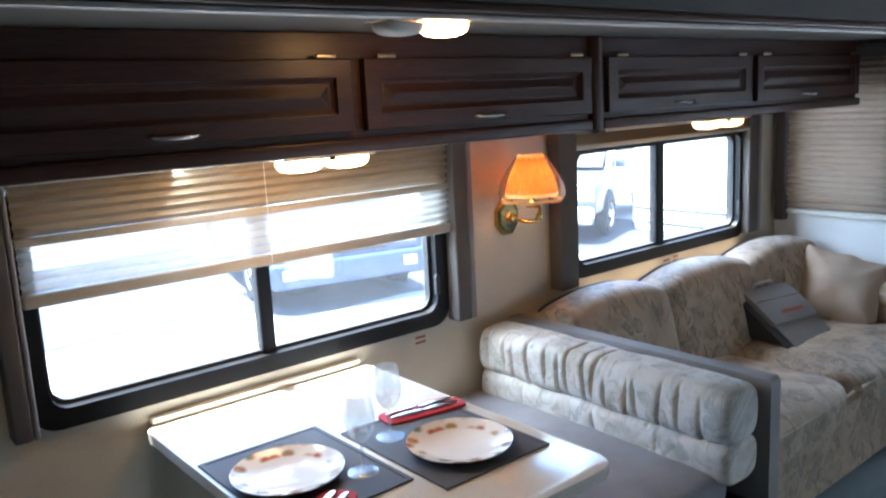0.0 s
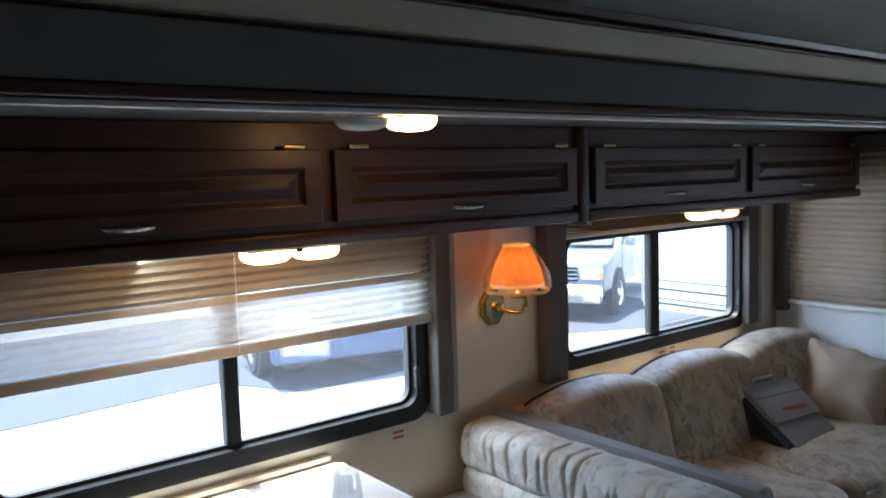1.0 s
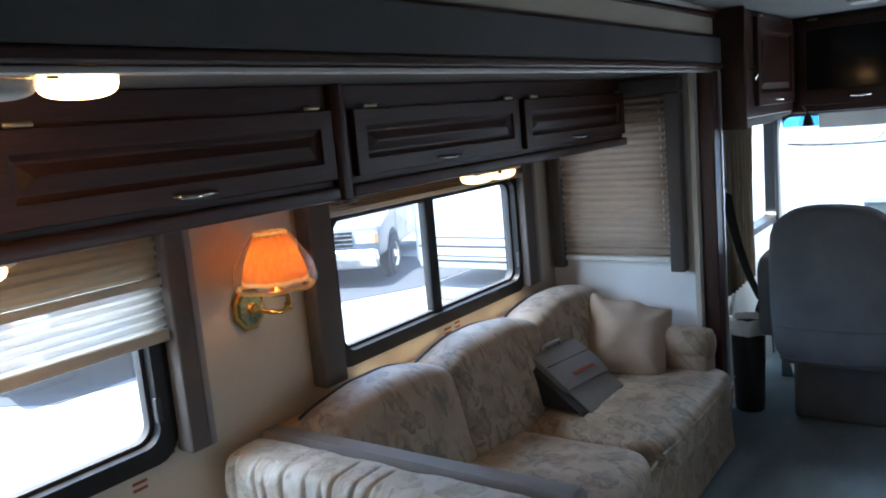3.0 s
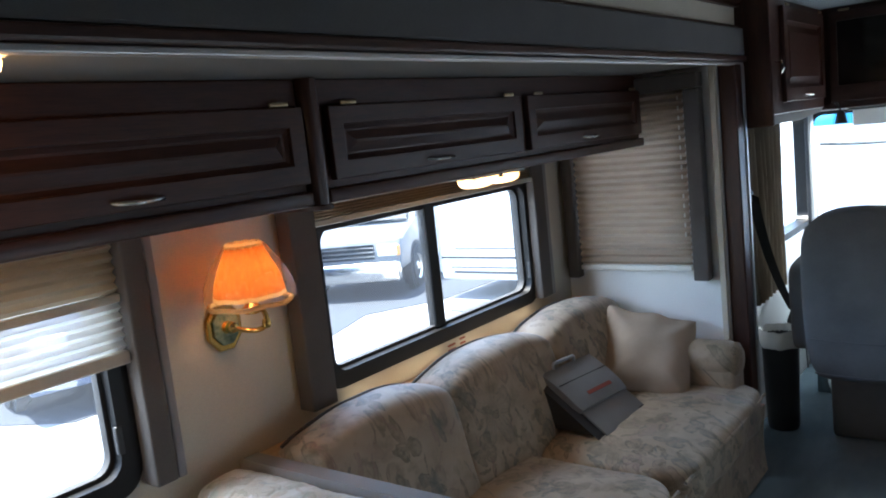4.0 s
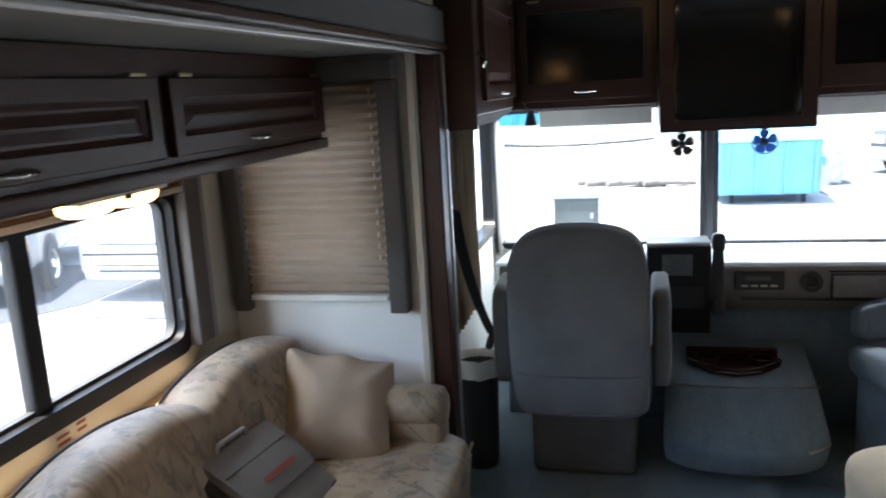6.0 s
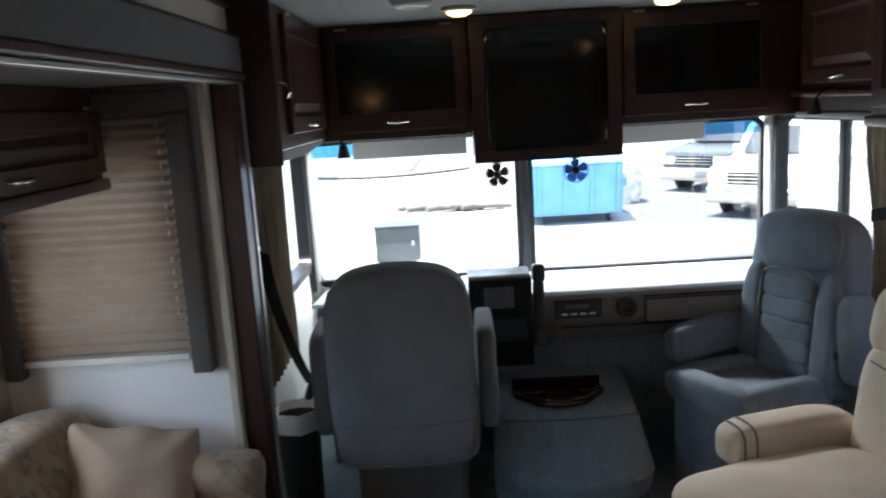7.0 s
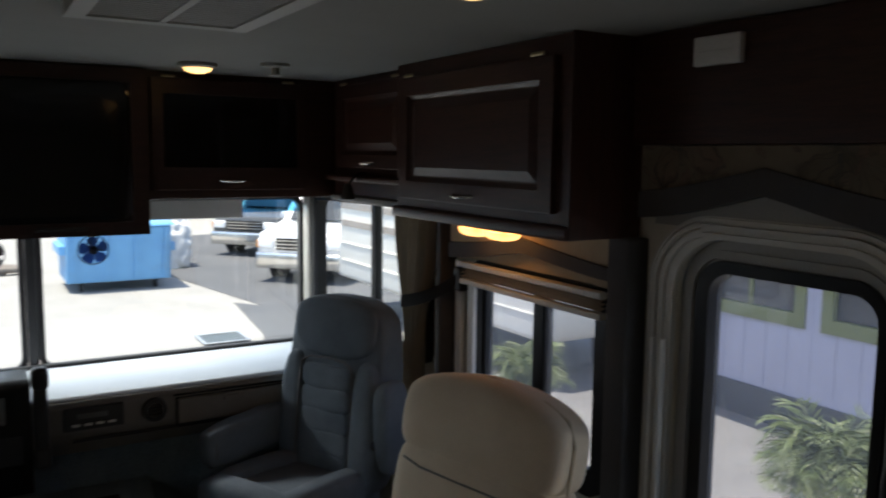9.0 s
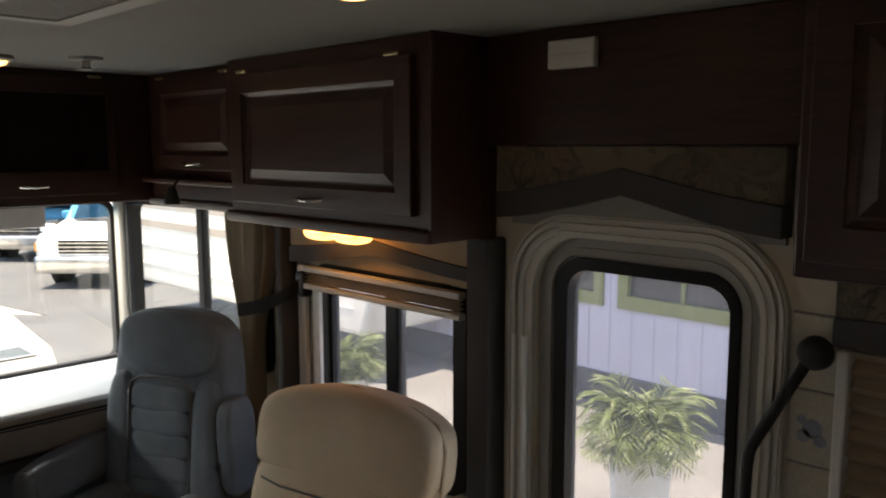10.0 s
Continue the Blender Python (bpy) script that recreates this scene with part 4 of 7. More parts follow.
def sconce(x, z):
    """A wall lamp: eight-sided brass plate with green stone, swing arm, bell shade."""
    y = W_SLIDE
    s = thing("wall_sconce", (x, y, z), "brass swing-arm wall lamp with glowing orange bell shade", "wall lamp")

    def octa(r, rz):
        return [(x + r * math.cos(radians(22.5 + 45 * k)), z + rz * math.sin(radians(22.5 + 45 * k))) for k in range(8)]
    part("back_plate", prism(octa(0.060, 0.070), "y", y - 0.016, y - 0.001, 0.004), "brass", s)
    part("stone_inset", prism(octa(0.044, 0.052), "y", y - 0.024, y - 0.0165, 0.003), "marble", s, "green marble inset")
    part("boss", lathe([(0.0005, -0.058), (0.014, -0.054), (0.017, -0.040), (0.011, -0.026), (0.018, -0.0245)], (x, y, z), 16, axis="y"), "brass", s, smooth=40)
    sx, sy, zs = x - 0.005, y - 0.145, z + 0.026
    part("arm", tube([*arc((x, y - 0.045, z), (x + 0.06, y - 0.08, z - 0.035), (x + 0.055, y - 0.12, z), 8), *arc((x + 0.052, y - 0.125, z + 0.006), (x + 0.03, y - 0.16, zs + 0.035), (sx, sy, zs + 0.035), 8)], 0.0075, 8), "brass", s, smooth=60)
    part("arm_knuckle", lathe([(0.0005, -0.014), (0.010, -0.012), (0.013, 0.0), (0.010, 0.012), (0.0005, 0.014)], (x + 0.054, y - 0.122, z + 0.003), 14), "brass", s, smooth=60)
    part("cup", lathe([(0.0005, 0.018), (0.020, 0.020), (0.027, 0.034), (0.013, 0.046), (0.012, 0.085), (0.0005, 0.085)], (sx, sy, zs), 16), "brass", s, smooth=40)
    part("bulb", lathe([(0.0005, 0.084), (0.010, 0.086), (0.017, 0.110), (0.012, 0.135), (0.0005, 0.150)], (sx, sy, zs), 14), "bulb", s, "lit bulb", 180)

    def skirt(prof, seg, ripple):
        """Rings of a bell about the lamp's axis, each moved by ripple(k, h)."""
        b = bmesh.new()
        rings = []
        for r, h in prof:
            row = []
            for k in range(seg):
                a, (dr, dh) = 2 * math.pi * k / seg, ripple(k, h)
                row.append(b.verts.new((sx + (r + dr) * math.cos(a), sy + (r + dr) * math.sin(a), zs + h + dh)))
            rings.append(row)
        for p0, p1 in zip(rings, rings[1:]):
            for k in range(seg):
                b.faces.new((p0[k], p0[(k + 1) % seg], p1[(k + 1) % seg], p1[k]))
        return b

    shd = part("shade", skirt([(0.090, 0.072), (0.089, 0.084), (0.084, 0.104), (0.075, 0.132), (0.063, 0.158), (0.052, 0.180), (0.045, 0.196)], 56, lambda k, h: (0.0018 * (k % 2), 0.0)), "lamp_shade", s, "glowing orange cloth shade", 60)
    part("upper_trim", skirt([(0.0465, 0.190), (0.0475, 0.197), (0.046, 0.204), (0.0415, 0.206), (0.0405, 0.198)], 40, lambda k, h: (0.0012 * math.sin(k * 2.3), 0.0016 * math.sin(k * 1.7))), "hem", shd, "pale frayed top binding", 60)
    part("lower_trim", skirt([(0.0915, 0.074), (0.0925, 0.068), (0.0905, 0.062), (0.088, 0.066)], 48, lambda k, h: (0.001 * math.sin(k * 2.9), 0.001 * math.sin(k * 1.3))), "hem", shd, "pale lower binding", 60)
    cov = part("clear_cover", skirt([(0.094, 0.046), (0.105, 0.048), (0.113, 0.058), (0.115, 0.074), (0.110, 0.100), (0.097, 0.130), (0.079, 0.160), (0.062, 0.184), (0.050, 0.200)], 60, lambda k, h: (0.003 * math.sin(k * 2.1) + 0.002 * math.sin(k * 5.3 + h * 40), 0.003 * math.sin(k * 0.8) if h < 0.06 else 0.0)), "clear_wrap", s, "crinkled clear plastic cover", 180)
    part("rolled_edge", tube([(sx + 0.104 * math.cos(2 * math.pi * k / 36), sy + 0.104 * math.sin(2 * math.pi * k / 36), zs + 0.048 + 0.002 * math.sin(k * 1.07)) for k in range(37)], 0.0065, 6), "hem", cov, "amber-lit rolled edge", 60)


M["hem"] = shade_cloth("hem_cloth", (0.88, 0.66, 0.36), 0.5)
sconce(2.095, 1.060)


# ---- dinette ----
tb = thing("dinette_table", (1.08, 1.30, 0), "cream laminate dinette table set for two", "table")
TZ = 0.672
part("tabletop", prism(round_rect(0.715, 1.430, 0.795, 1.824, 0.055), "z", TZ - 0.030, TZ, 0.006), "table", tb, smooth=40)
part("wall_ledge", box(0.74, 1.41, 1.806, 1.827, TZ + 0.001, TZ + 0.02, 0.004), "table", tb)
part("leg", lathe([(0.0005, 0.02), (0.13, 0.02), (0.125, 0.035), (0.035, 0.045), (0.032, TZ - 0.05), (0.10, TZ - 0.032), (0.0005, TZ - 0.032)], (1.07, 1.42, 0), 20), "alu", tb, smooth=40)


def mat_on_table(cx, cy, w, d, turn):
    t_ = thing("placemat", (cx, cy, TZ), "dark charcoal woven placemat on the table", "placemat", "placemats", turn=turn or 0.001)
    part("weave", box(-w / 2, w / 2, -d / 2, d / 2, 0.0005, 0.0035, 0.001, 1), "mat", t_)
    part("stitched_border", ring([(-w / 2, -d / 2), (w / 2, -d / 2), (w / 2, d / 2), (-w / 2, d / 2)], [(-w / 2 + 0.012, -d / 2 + 0.012), (w / 2 - 0.012, -d / 2 + 0.012), (w / 2 - 0.012, d / 2 - 0.012), (-w / 2 + 0.012, d / 2 - 0.012)], "z", 0.0036, 0.0050), "mat", t_)


def plate_on_table(cx, cy, r):
    z = TZ + 0.0038
    t_ = thing("dinner_plate", (cx, cy, z), "white china plate with a flowered rim", "plate", "table settings")
    part("dish", lathe([(0.0005, 0.004), (r * 0.62, 0.005), (r * 0.68, 0.009), (r * 0.97, 0.019), (r, 0.022), (r * 0.985, 0.018), (r * 0.66, 0.002), (r * 0.6, 0.0), (0.0005, 0.0)], (cx, cy, z), 40), plate_mat, t_, smooth=60)


m, n, l, p = nodes_of("plate_china")
tc = n.new("ShaderNodeTexCoord")
ln = n.new("ShaderNodeVectorMath")
ln.operation = "LENGTH"
flat = n.new("ShaderNodeVectorMath")
flat.operation = "MULTIPLY"
flat.inputs[1].default_value = (1, 1, 0)
l.new(tc.outputs["Object"], flat.inputs[0])
l.new(flat.outputs[0], ln.inputs[0])
rim = ramp(n, l, ln.outputs["Value"], [(0.088, (0, 0, 0)), (0.094, (1, 1, 1))])
vor = n.new("ShaderNodeTexVoronoi")
vor.inputs["Scale"].default_value = 25
l.new(tc.outputs["Object"], vor.inputs["Vector"])
spots = ramp(n, l, vor.outputs["Distance"], [(0.26, (1, 1, 1)), (0.50, (0, 0, 0))])
hue = ramp(n, l, noise_tex(n, l, tc.outputs["Object"], 22, 2), [(0.40, (0.45, 0.10, 0.07)), (0.5, (0.40, 0.28, 0.10)), (0.6, (0.22, 0.24, 0.16))])
both = blend(n, l, 1.0, rim, spots, "MULTIPLY")
l.new(blend(n, l, both, (0.80, 0.77, 0.71), hue), p.inputs["Base Color"])
p.inputs["Roughness"].default_value = 0.12
plate_mat = m

mat_on_table(1.225, 1.175, 0.32, 0.42, 0)
mat_on_table(0.885, 1.265, 0.32, 0.42, 0)
plate_on_table(1.222, 1.105, 0.128)
plate_on_table(0.850, 1.265, 0.128)


def wine_glass(cx, cy):
    z = TZ + 0.004
    t_ = thing("wine_glass", (cx, cy, z), "clear stemmed wine glass on the placemat", "wine glass", "table settings")
    part("foot", lathe([(0.0005, 0.0), (0.036, 0.0), (0.036, 0.002), (0.008, 0.006), (0.005, 0.012), (0.0045, 0.070), (0.0005, 0.072)], (cx, cy, z), 20), "crystal", t_, smooth=60)
    part("bowl", lathe([(0.0005, 0.072), (0.016, 0.078), (0.031, 0.100), (0.036, 0.125), (0.033, 0.155), (0.028, 0.185), (0.0268, 0.185), (0.0318, 0.155), (0.0345, 0.125), (0.030, 0.102), (0.015, 0.080), (0.0005, 0.075)], (cx, cy, z), 24), "crystal", t_, smooth=60)


wine_glass(0.983, 1.162)
wine_glass(1.142, 1.276)


def napkin(cx, cy, turn):
    t_ = thing("red_napkin", (cx, cy, TZ), "folded red cloth napkin under cutlery", "napkin", "table settings", turn=turn)
    part("cloth", cushion(0.24, 0.085, 0.012, 6, 10, wrinkle=0.003, m=Matrix.Translation((0, 0, 0.0068))), "red", t_, smooth=60)
    for k, nm in enumerate(("knife", "fork")):
        c = thing(nm, (0, 0, 0), "bright steel table %s on a red napkin" % nm, "cutlery", "table settings", turn=0.001)
        c.matrix_basis = pose(cx, cy, TZ, 0, 0, turn)
        y = -0.018 + 0.030 * k
        part("handle", cushion(0.10, 0.015, 0.007, 3, 4, m=Matrix.Translation((-0.055, y, 0.0175))), "chrome", c, smooth=60)
        part("blade" if k == 0 else "tines", cushion(0.11, 0.017 if k == 0 else 0.020, 0.004, 3, 4, m=Matrix.Translation((0.045, y, 0.0175))), "chrome", c, smooth=60)


napkin(1.300, 1.345, -10)
napkin(0.800, 1.045, 35)

bn = thing("dinette_bench", (1.85, 1.3, 0), "dinette bench with floral gathered back cushions and grey partition board", "bench")
part("seat_box", box(1.545, 2.060, 0.84, 1.825, 0.02, 0.330, 0.006), "cherry_y", bn)
part("seat_cushion", cushion(0.50, 0.975, 0.125, 8, 16, 0.012, 0.004, 3.0, m=Matrix.Translation((1.775, 1.330, 0.392))), "bench", bn, "blue-grey seat cushion", 180)


def gathered(cx, cy, cz, sx, sy, sz, folds, deep, seed):
    """A long roll cushion along y, drawn in by narrow uneven creases on its face and top."""
    rnd = random.Random(seed)
    creases = []
    y = -sy / 2
    while folds and y < sy / 2:
        y += sy / folds * rnd.uniform(0.45, 1.5)
        creases.append((y, rnd.uniform(-0.10, 0.10), rnd.uniform(0.5, 1.0) * deep, rnd.uniform(-0.5, 0.35), rnd.uniform(0.6, 1.3)))
    b = bmesh.new()
    k, r = 380, 36
    rings = []
    for i in range(k + 1):
        u = -1 + 2 * i / k
        y = u * sy / 2
        end = (1 - abs(u) ** 22) ** 0.5 if abs(u) < 1 else 0.02
        row = []
        for j in range(r):
            a = 2 * math.pi * j / r
            ca, sa = math.cos(a), math.sin(a)
            q = (abs(ca) ** 3.6 + abs(sa) ** 3.6) ** (-1 / 3.6)
            x, z = ca * q * sx / 2 * (0.75 + 0.25 * end), sa * q * sz / 2 * (0.75 + 0.25 * end)
            s = 2 * z / sz
            d = 0.0
            if ca < 0.35:
                for y0, slant, dp, mid, span in creases:
                    g = (y - y0 - slant * z) / 0.0042
                    if abs(g) < 6:
                        fall = max(0.0, 1 - ((s - mid) / span) ** 2)
                        d += dp * fall * (math.exp(-0.5 * g * g) - 0.16 * math.exp(-0.5 * (g / 3.0 - 1.3) ** 2))
            d += 0.009 * noise.noise(Vector((x * 12, y * 8 + seed, z * 12))) + 0.0025 * noise.noise(Vector((x * 40, y * 40 + seed, z * 40)))
            row.append(b.verts.new((cx + x * (1 - d / (sx / 2)), cy + y, cz + z * (1 - 0.6 * d / (sz / 2)))))
        rings.append(row)
    for p0, p1 in zip(rings, rings[1:]):
        for j in range(r):
            b.faces.new((p0[j], p0[(j + 1) % r], p1[(j + 1) % r], p1[j]))
    b.faces.new(rings[0][::-1])
    b.faces.new(rings[-1])
    return b


part("upper_back_cushion", gathered(1.985, 1.300, 0.610, 0.180, 0.985, 0.165, 17, 0.019, 2.0), "dinette", bn, "gathered pale floral roll", 180)
part("lower_back_cushion", gathered(1.985, 1.300, 0.478, 0.175, 0.985, 0.135, 3, 0.009, 8.0), "dinette", bn, "pale floral roll", 180)
# partition board takes the lit copy of the valance cloth
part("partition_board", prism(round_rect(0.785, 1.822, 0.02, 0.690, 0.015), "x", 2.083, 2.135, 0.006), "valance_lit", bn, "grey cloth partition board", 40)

# ---- sofa ----
sofa = thing("sofa", (3.05, 1.3, 0.0), "floral beige sofa with three scalloped back cushions and round arm", "sofa")
part("plinth", box(2.150, 3.985, 1.02, 1.80, 0.02, 0.150, 0.01), "skirt", sofa)


def drape(x0, x1, y0, y1, z0, z1, seed):
    """The sofa's front, a soft panel with shallow folds."""
    b = bmesh.new()
    k, r = 60, 12
    grid = []
    for i in range(k + 1):
        x = x0 + (x1 - x0) * i / k
        row = []
        for j in range(r + 1):
            s = j / r
            y = y0 + 0.012 * math.sin(s * 3.1) + 0.010 * (1 - s) * noise.noise(Vector((x * 11 + seed, s * 2, 0)))
            row.append(b.verts.new((x, y, z1 + (z0 - z1) * s)))
        grid.append(row)
    back = [[b.verts.new((x0 + (x1 - x0) * i / k, y1, z)) for z in (z1, z0)] for i in (0, k)]
    for a, c in zip(grid, grid[1:]):
        for j in range(r):
            b.faces.new((a[j], c[j], c[j + 1], a[j + 1]))
    b.faces.new([*grid[0], back[0][1], back[0][0]])
    b.faces.new([*grid[-1], back[1][1], back[1][0]][::-1])
    b.faces.new([*[g[0] for g in grid], back[1][0], back[0][0]])
    return b


part("front_apron", drape(2.150, 3.990, 0.965, 1.40, 0.02, 0.300, 4.0), "sofa", sofa, smooth=60)
for i, (a, b_) in enumerate(((2.150, 3.045), (3.050, 3.990))):
    sc_ = part("seat_cushion", cushion(b_ - a, 0.62, 0.170, 6, 24, 0.016, 0.010, 5.0 * i, m=Matrix.Translation(((a + b_) / 2, 1.250, 0.312))), "sofa", sofa, smooth=180)
    part("welt", tube([(a + 0.03, 0.955, 0.352), ((a + b_) / 2, 0.938, 0.358), (b_ - 0.03, 0.955, 0.352)], 0.006, 6), "sofa", sc_)


def back_cushion(x0, x1, seed):
    """Upright cushion that leans on the wall, with a gently domed top and a hollow waist."""
    w = x1 - x0
    b = bmesh.new()
    cushion(w, 0.25, 0.44, 13, 30, bm=b)
    for v in b.verts:
        c = v.co
        u = 2 * c.x / w
        if c.z > 0:
            c.z += (0.050 * (1 - abs(u) ** 2.4) - 0.020) * (c.z / 0.22)
            c.z -= 0.045 * (2 * c.y / 0.25) ** 2 * (c.z / 0.22)
        c.y += -0.022 * math.cos(c.z * 6.5) * (1 - u ** 4) * (1 if c.y < 0 else 0.2)
        c += Vector((0, 1, 0.3)) * 0.010 * noise.noise(Vector((c.x * 7 + seed, c.y * 7, c.z * 6)))
    bmesh.ops.transform(b, matrix=pose((x0 + x1) / 2, 1.640, 0.515, -16, 0, 0), verts=b.verts)
    return b


for i, (a, b_) in enumerate(((2.145, 2.735), (2.715, 3.375), (3.355, 3.998))):
    cu_ = back_cushion(a, b_, 3.7 * i)
    # piping along the rear edge of the domed top
    ridge = []
    for q in range(17):
        x = a + 0.02 + (b_ - a - 0.04) * q / 16
        top = max((v.co for v in cu_.verts if abs(v.co.x - x) < 0.026), key=lambda c: c.z + 0.55 * c.y)
        ridge.append((x, top.y, top.z))
    ridge = [ridge[0]] + [(p1[0], (p0[1] + p1[1] + p2[1]) / 3, (p0[2] + p1[2] + p2[2]) / 3 + 0.003) for p0, p1, p2 in zip(ridge, ridge[1:], ridge[2:])] + [ridge[-1]]
    bk_ = part("back_cushion", cu_, "sofa", sofa, smooth=180)
    part("welt", tube(ridge, 0.0050, 6), "piping_dark", bk_, "dark piping", 60)
part("arm", lathe([(0.0005, 0.0), (0.048, 0.004), (0.070, 0.018), (0.076, 0.055), (0.074, 0.30), (0.076, 0.52), (0.0005, 0.54)], (3.912, 1.020, 0.500), 24, axis="y"), "sofa", sofa, "round bolster arm", 60)
part("arm_base", box(3.845, 3.985, 1.035, 1.60, 0.15, 0.480, 0.02, 3), "sofa", sofa, smooth=60)
lg = thing("window_ledge", (3.0, 1.80, 0.60), "light wooden ledge behind the sofa", "ledge", kind="structure")
part("board", box(2.140, 3.99, 1.735, 1.826, 0.655, 0.680, 0.004), "ledge", lg)

pw = thing("throw_pillow", (3.78, 1.36, 0.42), "square tan throw pillow leaning on the sofa arm", "pillow", turn=0.001)
r_ = Vector((0.12, -0.30, -0.075)).normalized()
d_ = Vector((-0.177, -0.082, -0.247))
d_ = (d_ - r_ * d_.dot(r_)).normalized()
n_ = r_.cross(d_)
n_ = n_ if n_.x < 0 else -n_
pm = Matrix(((r_.x, d_.x, n_.x, 0.005), (r_.y, d_.y, n_.y, 0.005), (r_.z, d_.z, n_.z, 0.120), (0, 0, 0, 1)))
pil = part("cover", cushion(0.37, 0.365, 0.135, 12, 34, 0.0, 0.016, 1.0, 0.08, m=pm, ears=0.05), "pillow", pw, smooth=180)
part("piping", tube([pm @ Vector((0.176 * a, 0.1735 * b, 0)) for a, b in ((-1, -1), (-0.5, -0.965), (0, -0.955), (0.5, -0.965), (1, -1), (0.965, -0.5), (0.955, 0), (0.965, 0.5), (1, 1), (0.5, 0.965), (0, 0.955), (-0.5, 0.965), (-1, 1), (-0.965, 0.5), (-0.955, 0), (-0.965, -0.5), (-1, -1))], 0.005, 6), "pillow", pil, smooth=60)

M["grip"] = surface("pale_grip", (0.26, 0.26, 0.27), (0.34, 0.34, 0.35), 10, 300, 0.3, bumps=0.05)
# briefcase: soft wedge with a flap, handle and printed bar
bc = thing("briefcase", (3.345, 1.40, 0.412), "grey cloth document bag with black gussets on the sofa", "bag", turn=0.001)
tl, e1, e2 = Vector((-0.175, 0.125, 0.185)), Vector((0.365, -0.03, -0.015)), Vector((0.005, -0.235, -0.190))
nn = e1.cross(e2).normalized()
nn = nn if nn.z > 0 else -nn


def slab(o, a, b, h, bev=0.006):
    """A soft slab on the corner o with the edges a, b and the thickness vector h."""
    s = bmesh.new()
    vs = [s.verts.new(o + a * i + b * j + h * k) for i in (0, 1) for j in (0, 1) for k in (0, 1)]
    for q in ((0, 1, 3, 2), (4, 6, 7, 5), (0, 4, 5, 1), (2, 3, 7, 6), (0, 2, 6, 4), (1, 5, 7, 3)):
        s.faces.new([vs[i] for i in q])
    if bev:
        bmesh.ops.bevel(s, geom=s.edges[:], offset=bev, segments=2, profile=0.5, affect="EDGES", clamp_overlap=True)
    return s


body = bmesh.new()
q = [tl, tl + e1, tl + e1 + e2, tl + e2]
top = [body.verts.new(v - nn * 0.006) for v in q]
low = [body.verts.new(v) for v in (Vector((q[0].x + 0.02, q[0].y + 0.03, 0.012)), Vector((q[1].x - 0.02, q[1].y + 0.03, 0.012)), Vector((q[2].x - 0.005, q[2].y + 0.02, 0.004)), Vector((q[3].x + 0.005, q[3].y + 0.02, 0.004)))]
body.faces.new(top)
body.faces.new(low[::-1])
for i in range(4):
    body.faces.new((top[i], top[(i + 1) % 4], low[(i + 1) % 4], low[i]))
bmesh.ops.bevel(body, geom=body.edges[:], offset=0.010, segments=2, profile=0.5, affect="EDGES", clamp_overlap=True)
part("body", body, "bag_black", bc, "black gusset sides", 40)
part("lower_face", slab(tl + e1 * 0.13 + e2 * 0.5 - nn * 0.004, e1 * 0.87, e2 * 0.5, nn * 0.008), "bag_grey", bc, smooth=40)
fl = bmesh.new()
rows_ = []
for i in range(13):
    s_ = i / 12
    half = 0.455 * (1 - 0.05 * max(0.0, s_ - 0.85) / 0.15)
    lift = 0.010 + 0.014 * math.sin(math.pi * (0.10 + 0.78 * s_))
    rows_.append([fl.verts.new(tl + e1 * (0.555 + half * u) + e2 * (0.64 * s_ - 0.03) + nn * (lift * (1 - 0.25 * u ** 6))) for u in (-1, -0.97, -0.6, -0.2, 0.2, 0.6, 0.97, 1)])
    rows_[-1] = [fl.verts.new(tl + e1 * (0.555 - half) + e2 * (0.64 * s_ - 0.03) - nn * 0.008), *rows_[-1], fl.verts.new(tl + e1 * (0.555 + half) + e2 * (0.64 * s_ - 0.03) - nn * 0.008)]
for a, c in zip(rows_, rows_[1:]):
    for j in range(len(a) - 1):
        fl.faces.new((a[j], a[j + 1], c[j + 1], c[j]))
fl.faces.new([*rows_[0]][::-1])
fl.faces.new(rows_[-1])
bmesh.ops.recalc_face_normals(fl, faces=fl.faces)
part("flap", fl, "bag_grey", bc, "grey front flap", 50)
part("flap_stitch", slab(tl + e1 * 0.12 + e2 * 0.22 + nn * 0.0215, e1 * 0.86, e2 * 0.010, nn * 0.0025, 0), "bag_black", bc)
part("printed_bar", slab(tl + e1 * 0.38 + e2 * 0.43 + nn * 0.0195, e1 * 0.44, e2 * 0.05, nn * 0.0035, 0), "print_red", bc, "red printed bar")
hp = tl + e1 * 0.50 + e2 * 0.01
up_ = (nn - e2.normalized() * 0.8).normalized()
part("handle", tube([hp - e1 * 0.19, hp - e1 * 0.19 + up_ * 0.030, hp - e1 * 0.17 + up_ * 0.038, hp + e1 * 0.17 + up_ * 0.038, hp + e1 * 0.19 + up_ * 0.030, hp + e1 * 0.19], 0.0075, 8), "grip", bc, "pale grey bridge handle", 60)

# small printed stickers under the windows
for x, z, w in ((3.095, 0.722, 0.060), (3.165, 0.730, 0.045), (1.675, 0.690, 0.055)):
    st = thing("wall_sticker", (x, W_SLIDE, z), "small dark red printed notice under the window", "sticker", "printed notices")
    for k in (0, 1):
        part("printed_bar", box(x - w * 0.40, x + w * 0.38, W_SLIDE - 0.0018, W_SLIDE - 0.0005, z + 0.005 - 0.018 * k, z + 0.013 - 0.018 * k), "print_red", st)


